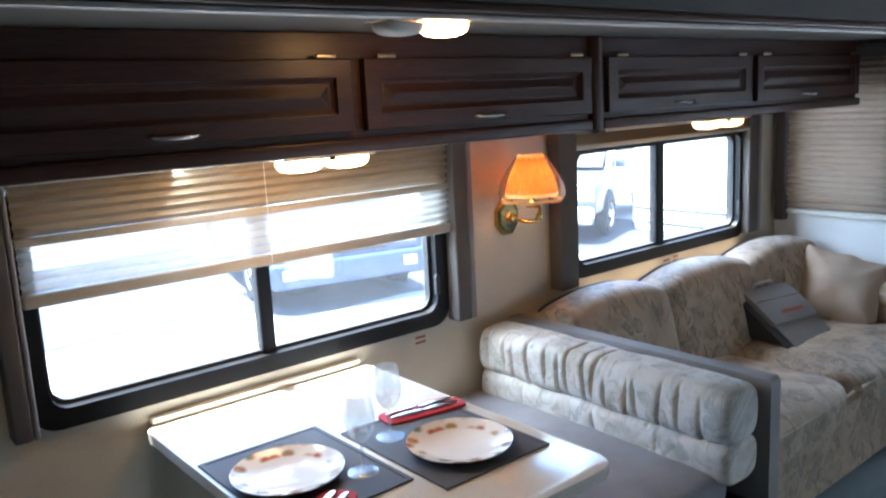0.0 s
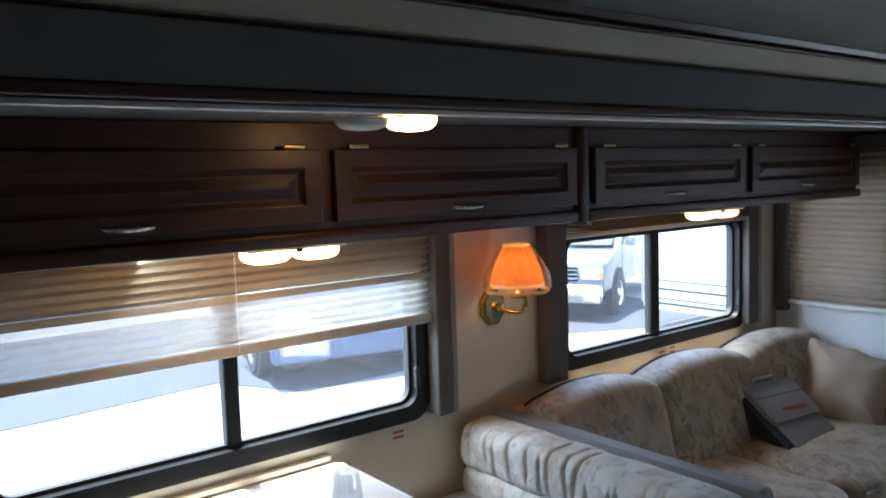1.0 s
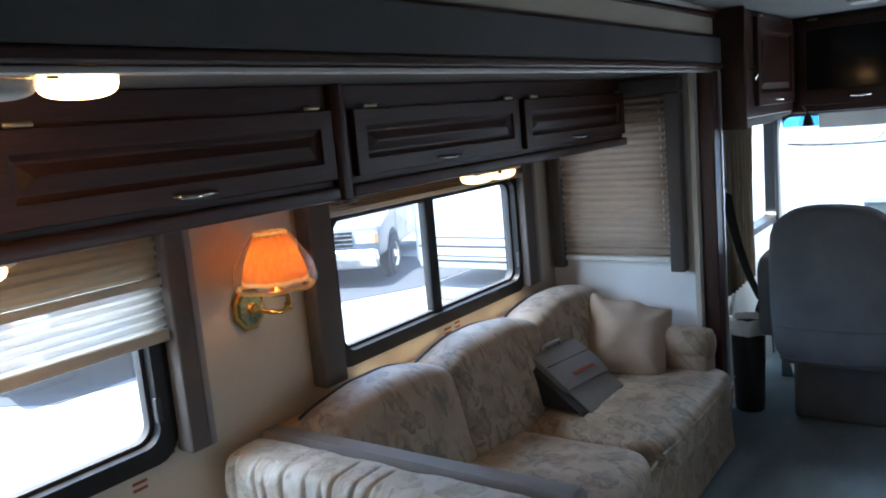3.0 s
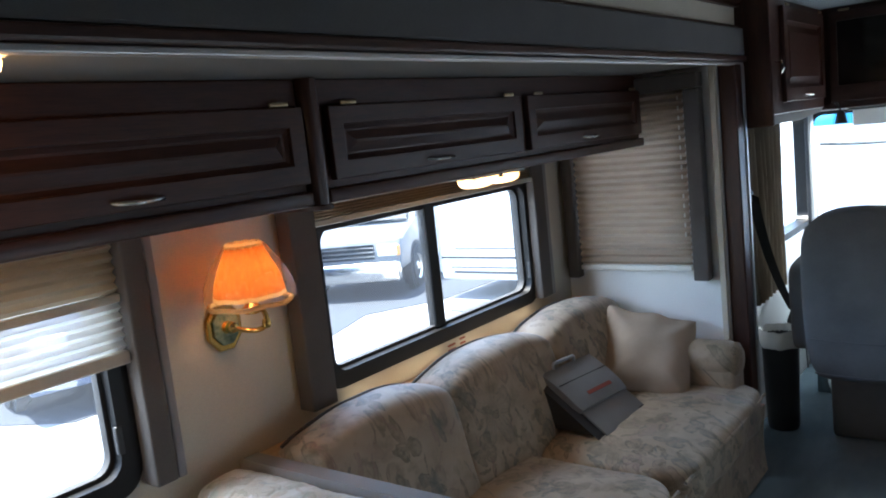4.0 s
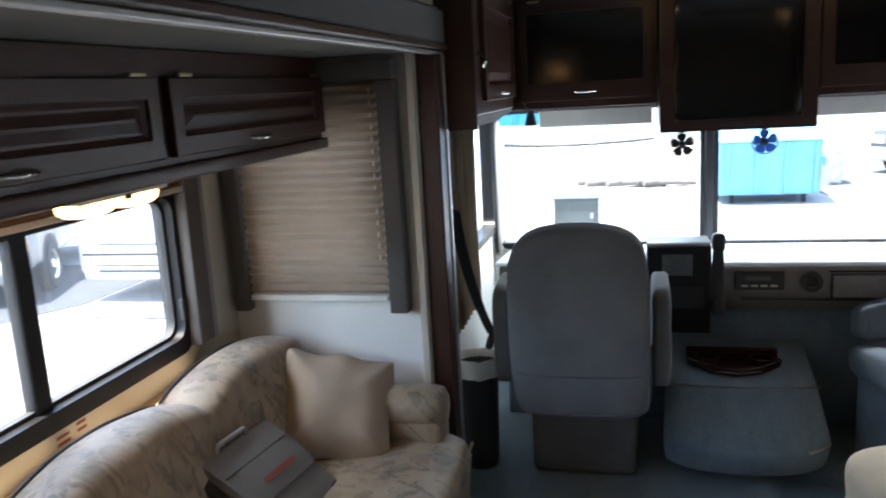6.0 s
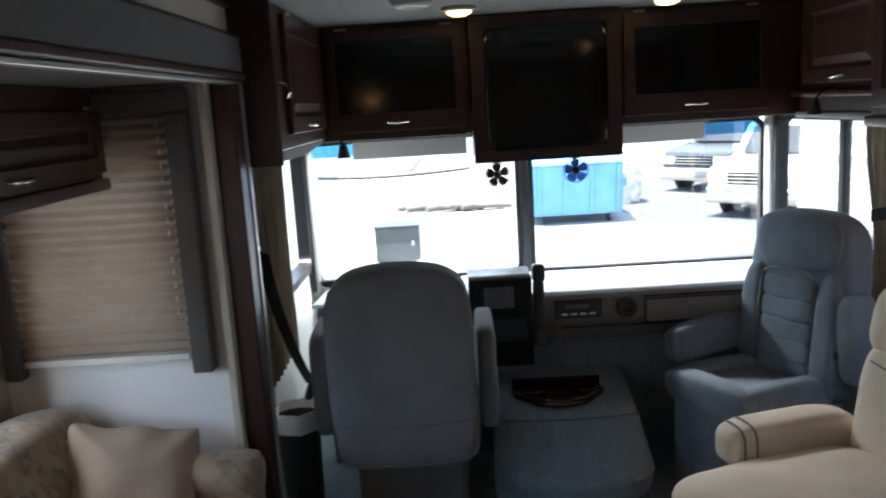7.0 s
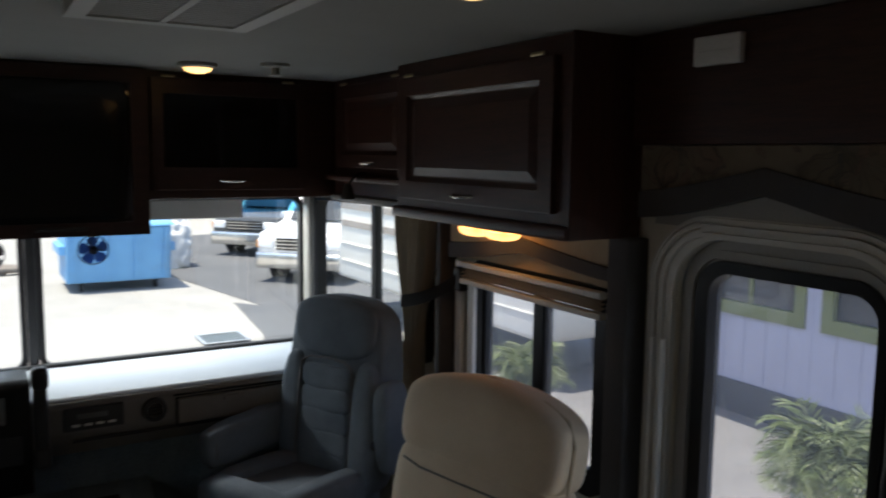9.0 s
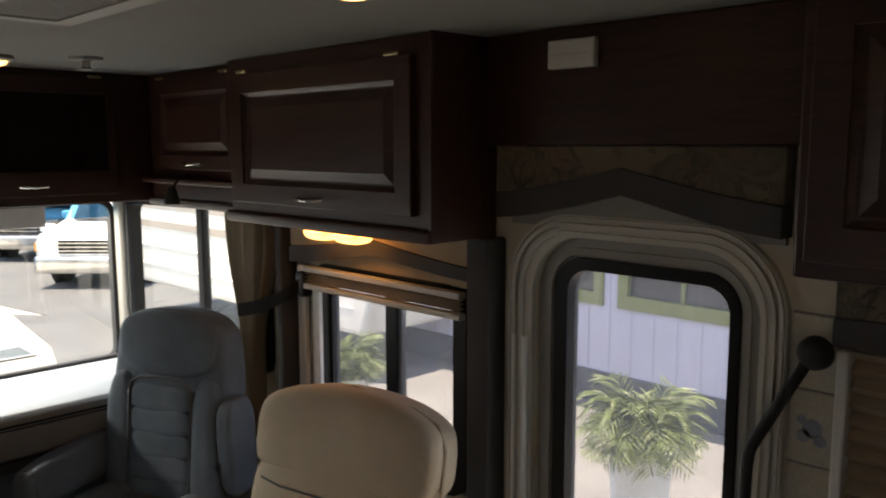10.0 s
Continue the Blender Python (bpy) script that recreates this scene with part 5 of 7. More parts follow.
# ---- cab: overhead cabinets ----
def front_unit(y0, y1, glass, label):
    """A cabinet over the windscreen that looks to -x, with a dark glazed door."""
    x, z0 = 5.22, 1.425
    c = thing("cab_cabinet", (x, (y0 + y1) / 2, z0), label, "cabinet", "overhead cabinets over the windscreen")
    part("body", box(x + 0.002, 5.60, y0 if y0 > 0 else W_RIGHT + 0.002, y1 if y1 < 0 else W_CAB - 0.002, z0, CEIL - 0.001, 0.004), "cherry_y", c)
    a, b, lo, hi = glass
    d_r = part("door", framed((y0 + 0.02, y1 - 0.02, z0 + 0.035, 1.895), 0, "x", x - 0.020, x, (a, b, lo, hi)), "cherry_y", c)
    part("pane", box(x - 0.010, x - 0.002, a - 0.004, b + 0.004, lo - 0.004, hi + 0.004), "screen", d_r, "black tinted glass")
    my = (y0 + y1) / 2
    part("pull", tube([(x - 0.016, my - 0.05, 1.500), (x - 0.038, my - 0.042, 1.497), (x - 0.044, my, 1.495), (x - 0.038, my + 0.042, 1.497), (x - 0.016, my + 0.05, 1.500)], 0.0055, 8), "chrome", d_r, "bright metal pull", 60)
    for hy in (y0 + 0.09, y1 - 0.09):
        part("hinge", box(x - 0.024, x - 0.014, hy - 0.026, hy + 0.026, 1.8955, 1.906, 0.0045, 3), "hinge", d_r, "", 60)


front_unit(0.305, 0.935, (0.365, 0.880, 1.540, 1.850), "dark cherry cabinet with black glass door over the driver")
front_unit(-1.005, -0.345, (-0.955, -0.415, 1.550, 1.835), "dark cherry cabinet with black glass door over the passenger")
tv = thing("television_cabinet", (5.15, -0.04, 1.30), "dark cherry cabinet with a black tube television over the dash", "television cabinet")
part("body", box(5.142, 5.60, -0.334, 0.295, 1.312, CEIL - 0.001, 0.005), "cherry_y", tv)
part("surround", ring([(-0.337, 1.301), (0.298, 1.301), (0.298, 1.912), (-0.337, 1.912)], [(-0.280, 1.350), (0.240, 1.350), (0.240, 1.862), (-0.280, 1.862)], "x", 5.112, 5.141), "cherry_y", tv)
b = bmesh.new()
cushion(0.05, 0.537, 0.527, 9, 14, bm=b, m=Matrix.Translation((5.140, -0.020, 1.606)))
part("screen", b, "screen", tv, "glossy black screen", 180)
part("control_strip", box(5.106, 5.112, -0.12, 0.05, 1.322, 1.336, 0.002), "plastic_dark", tv)

lc = thing("cab_side_cabinet", (4.70, 1.0, 1.42), "dark cherry side cabinet above the driver's window", "cabinet", "cab side cabinets")
part("body", box(4.203, 5.219, 0.950, W_CAB - 0.001, 1.440, CEIL - 0.001, 0.006), "cherry", lc)
part("bottom_board", prism([(4.195, 1.438), (4.195, 1.405), (4.75, 1.400), (5.219, 1.425), (5.219, 1.438)], "y", 0.962, W_CAB - 0.001), "dash", lc, "grey-brown padded underside")
door_front(lc, 4.42, 5.17, 1.490, 1.890, 0.950, 1, stile=0.06)
part("coat_hook", tube([(4.33, 0.948, 1.66), (4.33, 0.925, 1.655), (4.33, 0.915, 1.63), (4.33, 0.925, 1.61)], 0.006, 6), "chrome", lc, "small metal hook", 60)
part("end_panel", box(4.176, 4.194, 0.925, W_LEFT - 0.001, 1.400, CEIL - 0.001, 0.005), "cherry_z", lc)

rc = thing("recliner_overhead_cabinet", (4.0, -1.18, 1.41), "dark cherry overhead cabinet above the recliner window", "cabinet")
part("body", box(3.536, 4.500, W_RIGHT + 0.001, -1.066, 1.406, CEIL - 0.001, 0.005), "cherry", rc)
door_front(rc, 3.600, 4.455, 1.462, 1.868, -1.066, -1, stile=0.062, pull_x=4.03)
part("bottom_lip", box(3.532, 4.504, -1.090, -1.044, 1.396, 1.432, 0.008, 3), "cherry", rc, smooth=50)
part("side_stile", box(3.528, 3.5355, -1.295, -1.050, 1.398, CEIL - 0.001, 0.003), "cherry_z", rc)

rs = thing("cab_side_cabinet", (4.86, -1.2, 1.42), "dark cherry side cabinet above the passenger window", "cabinet", "cab side cabinets")
part("body", box(4.506, 5.219, W_RIGHT + 0.001, -1.130, 1.440, CEIL - 0.001, 0.005), "cherry", rs)
door_front(rs, 4.54, 5.15, 1.555, 1.890, -1.130, -1, stile=0.055)
part("shelf_rail", box(4.506, 5.219, -1.160, -1.085, 1.500, 1.522, 0.006), "cherry", rs)
part("bottom_board", box(4.506, 5.219, W_RIGHT + 0.001, -1.110, 1.412, 1.438, 0.008), "dash", rs, "grey-brown padded underside")


def map_light(x, y, z, dx, dy):
    t_ = thing("map_light", (x, y, z), "small black gooseneck reading lamp under a cab cabinet", "reading lamp", "cab reading lamps")
    part("neck", tube(arc((x, y, z), (x + dx * 0.5, y + dy * 0.5, z + 0.01), (x + dx, y + dy, z - 0.05), 8), 0.005, 6), "plastic_dark", t_, smooth=60)
    part("cone", lathe([(0.012, 0.03), (0.018, 0.02), (0.030, -0.03), (0.026, -0.03), (0.0005, 0.02)], (x + dx, y + dy, z - 0.070), 14), "plastic_dark", t_, smooth=40)


map_light(5.215, 0.90, 1.455, -0.03, -0.03)
map_light(4.90, -1.128, 1.535, -0.05, 0.10)

# ---- cab: dash ----
dash = thing("dashboard", (5.2, 0, 0.3), "grey-brown vinyl dashboard, its top coloured pale as if sunlit", "dashboard", kind="structure")
part("face", prism([(4.985, 0.540), (4.925, 0.600), (4.905, 0.640), (4.900, 0.735), (4.915, 0.752), (5.60, 0.694), (5.60, 0.54)], "y", -1.22, 1.00, 0.008), "dash", dash, smooth=40)
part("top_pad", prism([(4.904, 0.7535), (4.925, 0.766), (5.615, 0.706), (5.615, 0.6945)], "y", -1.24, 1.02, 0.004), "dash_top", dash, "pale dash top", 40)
part("kick_panel", box(5.045, 5.60, -1.22, 1.00, 0.001, 0.538, 0.004), "carpet", dash, "dark carpeted footwell front")
part("radio", box(4.886, 4.906, -0.188, 0.006, 0.652, 0.732, 0.004), "plastic_dark", dash, "black car radio")
for k in range(4):
    part("radio_key", box(4.881, 4.888, -0.160 + 0.038 * k, -0.134 + 0.038 * k, 0.668, 0.676, 0.001, 1), "lens_off", dash)
part("radio_display", box(4.882, 4.888, -0.135, -0.035, 0.694, 0.712, 0.001, 1), "screen_dim", dash)
part("vent_ring", lathe([(0.026, -0.02), (0.042, -0.018), (0.044, -0.004), (0.038, 0.0), (0.030, -0.006)], (4.900, -0.292, 0.688), 22, axis="x"), "plastic_dark", dash, "round black air vent", 40)
for k in range(4):
    part("vent_slat", box(4.886, 4.902, -0.318, -0.266, 0.672 + 0.010 * k, 0.675 + 0.010 * k), "plastic_dark", dash)
gb = part("glovebox_lid", box(4.884, 4.906, -0.785, -0.372, 0.622, 0.716, 0.006), "dash", dash, "glovebox lid")
part("latch", box(4.876, 4.886, -0.62, -0.54, 0.690, 0.706, 0.003), "dash", gb)
part("seam", box(4.8965, 4.912, -1.20, -0.02, 0.607, 0.615), "plastic_dark", dash)
part("seam", box(4.8955, 4.904, -1.20, -0.36, 0.726, 0.733), "black", dash)
part("lid_gap", box(4.8965, 4.904, -0.790, -0.367, 0.6165, 0.7205), "black", dash, "dark gap round the glovebox lid")
cn = thing("instrument_console", (4.95, 0.21, 0.5), "black instrument console with a small grey screen", "console")
part("housing", prism([(4.83, 0.480), (4.80, 0.850), (4.84, 0.868), (4.99, 0.868), (4.99, 0.480)], "y", 0.105, 0.362, 0.008), "black", cn, smooth=40)
part("screen", box(4.800, 4.808, 0.180, 0.300, 0.735, 0.825, 0.003), "screen_dim", cn, "small dark grey screen")
part("knob_panel", box(4.812, 4.822, 0.135, 0.330, 0.590, 0.690, 0.004), "rubber", cn)
ph = thing("phone_handset", (4.82, 0.085, 0.75), "black telephone handset upright on the dash console", "telephone")
part("earpiece", cushion(0.05, 0.055, 0.075, 4, 8, m=Matrix.Translation((4.815, 0.078, 0.872))), "plastic_dark", ph, smooth=180)
part("grip", cushion(0.035, 0.046, 0.26, 5, 8, m=Matrix.Translation((4.824, 0.078, 0.735))), "plastic_dark", ph, smooth=180)
part("mouthpiece", cushion(0.05, 0.055, 0.07, 4, 8, m=Matrix.Translation((4.815, 0.078, 0.605))), "plastic_dark", ph, smooth=180)
for y0, y1 in ((0.325, 0.855), (-0.775, -0.385)):
    v_ = thing("sun_visor", (5.40, (y0 + y1) / 2, 1.34), "raised grey roller sun visor at the windscreen top", "sun visor", "sun visors")
    part("panel", box(5.395, 5.412, y0, y1, 1.330, 1.412, 0.004), "lens_off", v_)
    part("roller", tube([(5.400, y0 - 0.02, 1.418), (5.400, y1 + 0.02, 1.418)], 0.010, 8), "plastic_dark", v_, smooth=60)
wb = thing("wiper_blade", (5.70, 0.70, 1.23), "dark curved wiper blade across the windscreen", "wiper")
part("blade", tube(arc((5.700, 1.08, 1.232), (5.705, 0.70, 1.205), (5.700, 0.31, 1.240), 12), 0.012, 6, flat=0.8), "rubber", wb, smooth=60)
part("arm", tube([(5.705, 0.72, 1.215), (5.720, 0.60, 1.245), (5.715, 0.30, 1.62)], 0.006, 6), "plastic_dark", wb, smooth=60)


def cab_fan(y, tint):
    x, z = 5.20, 1.240
    f = thing("cab_fan", (x, y, z), "small black-bladed fan hung below the television cabinet", "fan", "cab fans")
    part("hub", lathe([(0.0005, -0.020), (0.014, -0.016), (0.018, 0.0), (0.018, 0.040), (0.0005, 0.045)], (x, y, z), 14, axis="x"), "plastic_dark", f, smooth=40)
    for k in range(5):
        a = radians(72 * k + 14)
        b = bmesh.new()
        pts = []
        for r, w in ((0.014, 0.009), (0.030, 0.020), (0.044, 0.021), (0.050, 0.008)):
            for s in (-1, 1):
                pts.append(b.verts.new((x - 0.006 + 0.5 * s * w * 0.6, y + r * math.cos(a) - s * w * math.sin(a), z + r * math.sin(a) + s * w * math.cos(a))))
        for i in range(3):
            b.faces.new((pts[2 * i], pts[2 * i + 1], pts[2 * i + 3], pts[2 * i + 2]))
        bmesh.ops.solidify(b, geom=b.faces[:], thickness=0.002)
        part("blade", b, tint, f)
    part("stem", tube([(x + 0.02, y, z + 0.018), (x + 0.03, y, z + 0.071)], 0.008, 8), "plastic_dark", f, smooth=60)
    part("guard_ring", lathe([(0.053, -0.002), (0.056, 0.0), (0.053, 0.003), (0.0515, 0.001)], (x, y, z), 26, axis="x"), "plastic_dark", f, smooth=60)


M["fan_blue"] = surface("blue_plastic", (0.05, 0.16, 0.45), (0.08, 0.22, 0.55), 10, 300, 0.35, bumps=0.02)
cab_fan(0.200, "plastic_dark")
cab_fan(-0.145, "fan_blue")

# engine cover with a wooden tray
dg = thing("engine_cover", (5.0, -0.06, 0), "low carpeted engine cover between the cab seats", "engine cover")
part("base", prism([(4.60, 0.22), (4.53, 0.12), (4.51, 0.0), (4.53, -0.15), (4.62, -0.28), (5.04, -0.36), (5.04, 0.25)], "z", 0.001, 0.14, 0.01), "carpet", dg, "recessed carpeted base")
b = bmesh.new()
rows = []
for k in range(33):
    # half outline from the dash round the bowed front and back to the dash
    u = -1 + 2 * k / 32
    s_ = min(1.0, abs(u) / 0.62)
    back = max(0.0, (abs(u) - 0.62) / 0.38)
    x = 4.315 + 0.130 * s_ ** 2.6 + 0.600 * back
    y = 0.010 - math.copysign(1, u) * (0.298 * s_ ** 0.9 + (0.035 if u > 0 else -0.03) * back)
    col = []
    for z, d in ((0.060, 0.100), (0.075, 0.070), (0.105, 0.040), (0.145, 0.016), (0.175, 0.002), (0.192, 0.003), (0.208, 0.018), (0.236, 0.058), (0.276, 0.112), (0.318, 0.168), (0.348, 0.212), (0.366, 0.270)):
        col.append(b.verts.new((x + d * (1 - back) * (1 - 0.35 * s_ ** 2), y * (1 - 0.42 * d), z + 0.022 * back * (z > 0.3) + 0.004 * noise.noise(Vector((x * 6, y * 6, z * 5))))))
    rows.append(col)
for q0, q1 in zip(rows, rows[1:]):
    for k in range(len(q0) - 1):
        b.faces.new((q0[k], q0[k + 1], q1[k + 1], q1[k]))
b.faces.new([q[-1] for q in rows])
b.faces.new([q[0] for q in rows][::-1])
lid_ = part("lid", b, "carpet", dg, smooth=60)
part("seam", tube([(4.545, 0.262, 0.362), (4.510, 0.15, 0.369), (4.500, 0.0, 0.371), (4.515, -0.15, 0.369), (4.555, -0.268, 0.362)], 0.004, 6), "skirt", lid_, smooth=60)
# flattened metal strip added for the highlight on the lid's front corner
part("edge_glint", tube([(4.450, -0.282, 0.184), (4.402, -0.245, 0.184), (4.362, -0.195, 0.184)], 0.010, 8, flat=0.6), "alu", lid_, "bright metal strip for the glint on the edge", 60)
tr = thing("wooden_tray", (4.72, 0.02, 0.372), "reddish wooden cup-holder tray on the engine cover", "tray")
b = bmesh.new()
prism([(4.74, 0.205), (4.84, 0.205), (4.84, -0.160), (4.74, -0.160), (4.635, -0.07), (4.605, 0.022), (4.635, 0.115)], "z", 0.374, 0.392, 0.006, 2, b)
part("board", b, "tray_wood", tr, smooth=40)
part("rim", box(4.815, 4.838, -0.158, 0.203, 0.391, 0.424, 0.006), "tray_wood", tr)
part("front_rim", tube([(4.742, 0.200, 0.398), (4.640, 0.112, 0.400), (4.612, 0.022, 0.401), (4.640, -0.067, 0.400), (4.742, -0.155, 0.398)], 0.009, 8), "tray_wood", tr, smooth=60)
for y in (-0.085, 0.130):
    part("cup_ring", lathe([(0.036, 0.0), (0.050, 0.0), (0.052, 0.022), (0.046, 0.026), (0.038, 0.022)], (4.735, y, 0.391), 20), "tray_wood", tr, smooth=40)
# clear protective film left on the carpet
pf = thing("plastic_film", (4.28, -0.34, 0), "crumpled clear plastic film lying on the carpet", "plastic film")
b = bmesh.new()
bmesh.ops.create_grid(b, x_segments=34, y_segments=30, size=0.5)
for v in b.verts:
    x, y = v.co.x * 0.44, v.co.y * 0.52
    n1 = noise.noise(Vector((x * 9, y * 9, 1.0)))
    ridge = 1 - abs(noise.noise(Vector((x * 13 + 4, y * 11, 3.0)))) * 2.2
    v.co = (4.28 + x + 0.03 * n1, -0.36 + y + 0.03 * n1, 0.006 + 0.020 * max(0, ridge) + 0.004 * n1 + 0.004)
part("film", b, "film_clear", pf, smooth=60)


# ---- seats ----
def backrest(width, h, taper, deep=0.155):
    """A tall padded back about the origin, rounded at the top, with a slight waist."""
    b = bmesh.new()
    cushion(deep, width, h, 7, 30, bm=b)
    for v in b.verts:
        q = v.co
        s = q.z / h + 0.5
        q.y *= 0.955 + 0.06 * math.sin(min(1, s * 1.05) * math.pi) - taper * max(0, s - 0.72)
        if s > 0.88:
            q.z -= 0.052 * (2 * abs(q.y) / width) ** 2.4 * (s - 0.88) / 0.12
        q.x += 0.010 * math.sin(s * 6.0) if q.x > 0 else -0.010 * math.sin(s * 3.14)
        q.x += 0.003 * noise.noise(Vector((q.x * 5, q.y * 7, q.z * 7 + width)))
    return b


def driver_chair(base, label):
    """The driver's seat, facing +x: pedestal set well forward under the seat, tall plain back, raised arms."""
    c = thing("captain_chair", base, label, "chair", "cab seats", turn=0.001)
    part("base_skirt", prism([(0.005, -0.190), (0.005, 0.215), (0.42, 0.225), (0.47, 0.0), (0.42, -0.21)], "z", 0.004, 0.345, 0.025, 3), "grey_velour", c, smooth=50)
    part("seat_cushion", cushion(0.56, 0.50, 0.165, 6, 18, 0.010, 0.004, 2.0, m=pose(0.055, 0, 0.425, 0, -4, 0)), "grey_velour", c, smooth=180)
    h = 0.698
    back_m = pose(-0.245, 0, 0.365 + h / 2, 0, -3, 0)
    b = backrest(0.482, h, 0.10)
    bmesh.ops.transform(b, matrix=back_m, verts=b.verts)
    bk = part("backrest", b, "grey_velour", c, smooth=180)
    for zz, w in ((-h * 0.255, 0.217), (-h * 0.46, 0.205)):
        part("rear_seam", tube([back_m @ Vector((-0.0865 + 0.010 * (abs(y) / 0.235) ** 4, y, zz + 0.010 * (abs(y) / 0.235) ** 2)) for y in (-w, -0.19, -0.12, 0, 0.12, 0.19, w)], 0.0035, 6), "skirt", bk, smooth=60)
    part("edge_seam", tube([back_m @ Vector((-0.062, y, z)) for y, z in ((-0.234, -0.30), (-0.240, -0.1), (-0.238, 0.12), (-0.231, 0.23), (-0.213, 0.285), (-0.14, 0.316), (0, 0.340), (0.14, 0.316), (0.213, 0.285), (0.231, 0.23), (0.238, 0.12), (0.240, -0.1), (0.234, -0.30))], 0.003, 6), "grey_velour", bk, smooth=60)
    for s in (-1, 1):
        part("armrest", cushion(0.30, 0.070, 0.370, 6, 16, 0.0, 0.003, 3.0 + s, m=pose(-0.075, s * 0.283, 0.642, 0, -5, 0)), "grey_velour", c, smooth=180)
        part("arm_pivot", tube([(-0.14, s * 0.228, 0.58), (-0.14, s * 0.266, 0.58)], 0.022, 10), "plastic_dark", c, smooth=60)
    return c


def passenger_chair(base, turn, label):
    """The passenger's seat, facing its own +x: skirted base, tufted back with bolsters, one arm down and one up."""
    cloth = "blue_velour"
    c = thing("captain_chair", base, label, "chair", "cab seats", turn=turn)
    part("base_skirt", prism([(-0.30, -0.165), (-0.30, 0.165), (0.20, 0.190), (0.255, 0.165), (0.266, 0.0), (0.255, -0.165), (0.20, -0.190)], "z", 0.004, 0.400, 0.03, 3), cloth, c, smooth=50)
    part("skirt_seam", tube([(0.20, 0.192, 0.02), (0.202, 0.192, 0.20), (0.20, 0.190, 0.38)], 0.003, 6), "skirt", c, smooth=60)
    for s in (-1, 1):
        part("seat_side", cushion(0.50, 0.105, 0.125, 3.2, 16, m=pose(0.01, s * 0.160, 0.438, 0, -3, 0)), cloth, c, smooth=180)
    part("seat_cushion", cushion(0.50, 0.37, 0.150, 6, 18, 0.004, 0.004, 2.0, m=pose(0.0, 0, 0.392, 0, -4, 0)), cloth, c, smooth=180)
    part("seat_bolster", cushion(0.125, 0.425, 0.135, 3.2, 16, m=pose(0.225, 0, 0.446)), cloth, c, smooth=180)
    h = 0.725
    back_m = pose(-0.255, 0, 0.36 + h / 2, 0, -6, 0)
    b = backrest(0.465, h, 0.10)
    bmesh.ops.transform(b, matrix=back_m, verts=b.verts)
    bk = part("backrest", b, cloth, c, smooth=180)
    for k in range(5):
        part("tuft", cushion(0.030, 0.240, 0.092, 4.5, 10, 0.0, 0.004, k * 2.0, m=back_m @ Matrix.Translation((0.087, 0, -h * 0.36 + 0.080 * k))), cloth, bk, smooth=180)
    for s in (-1, 1):
        part("bolster", cushion(0.085, 0.108, h * 0.66, 3.0, 16, 0.0, 0.003, s * 4.0, m=back_m @ Matrix.Translation((0.066, s * 0.176, -h * 0.14))), cloth, bk, smooth=180)
    part("head_pad", cushion(0.060, 0.395, 0.215, 3.2, 18, 0.004, 0.004, 8.0, m=back_m @ Matrix.Translation((0.060, 0, h * 0.335))), cloth, bk, smooth=180)
    part("inset_seam", tube([back_m @ Vector(q) for q in ((0.100, -0.128, -h * 0.44), (0.100, -0.128, h * 0.10), (0.099, -0.120, h * 0.15), (0.098, -0.085, h * 0.175), (0.097, 0, h * 0.185), (0.098, 0.085, h * 0.175), (0.099, 0.120, h * 0.15), (0.100, 0.128, h * 0.10), (0.100, 0.128, -h * 0.44))], 0.0045, 6), "skirt", bk, smooth=60)
    part("armrest", cushion(0.15, 0.075, 0.34, 4, 14, 0.0, 0.004, 2.5, m=pose(-0.225, 0.262, 0.640, 0, 4, 0)), cloth, c, "raised padded armrest", 180)
    arm_ = part("armrest", cushion(0.42, 0.088, 0.150, 5, 18, 0.0, 0.004, 1.5, m=pose(-0.02, -0.258, 0.570, 0, 4, 0)), cloth, c, "lowered padded armrest", 180)
    part("end_seam", tube([(0.160, -0.258 + 0.040 * math.cos(a), 0.557 + 0.070 * math.sin(a)) for a in [radians(q) for q in range(0, 361, 24)]], 0.003, 6), "skirt", arm_, smooth=60)
    for s in (-1, 1):
        part("arm_pivot", tube([(-0.17, s * 0.205, 0.58), (-0.17, s * 0.240, 0.58)], 0.022, 10), "plastic_dark", c, smooth=60)
    return c


driver_chair((4.455, 0.602, 0), "grey velour driver's captain chair seen from behind")
passenger_chair((4.585, -0.705, 0), 115, "blue-grey tufted passenger captain chair swivelled inwards")

rl = thing("recliner", (3.720, -0.690, 0), "tan velour recliner with padded head cushion facing the aisle", "chair", turn=104)
part("base", box(-0.36, 0.34, -0.30, 0.30, 0.004, 0.22, 0.02, 3), "tan_velour", rl, smooth=50)
part("seat_cushion", cushion(0.70, 0.64, 0.20, 5, 22, 0.018, 0.005, 6.0, m=pose(0.125, 0, 0.350, 0, 2, 0)), "tan_velour", rl, smooth=180)
part("footrest", cushion(0.11, 0.62, 0.28, 5, 14, m=pose(0.395, 0, 0.165)), "tan_velour", rl, smooth=180)
lower = part("lower_back", cushion(0.20, 0.60, 0.49, 5, 18, wrinkle=0.004, m=pose(-0.275, 0, 0.540, 0, -10, 0)), "tan_velour", rl, smooth=180)
b = bmesh.new()
cushion(0.19, 0.61, 0.275, 5, 20, bm=b)
for v in b.verts:
    if v.co.z > 0:
        v.co.z -= 0.055 * (2 * v.co.y / 0.63) ** 2 * (v.co.z / 0.15)
        v.co.y *= 1 - 0.07 * (v.co.z / 0.15)
bmesh.ops.transform(b, matrix=pose(-0.330, 0, 0.842, 0, -12, 0), verts=b.verts)
hd = part("head_cushion", b, "tan_velour", rl, smooth=180)
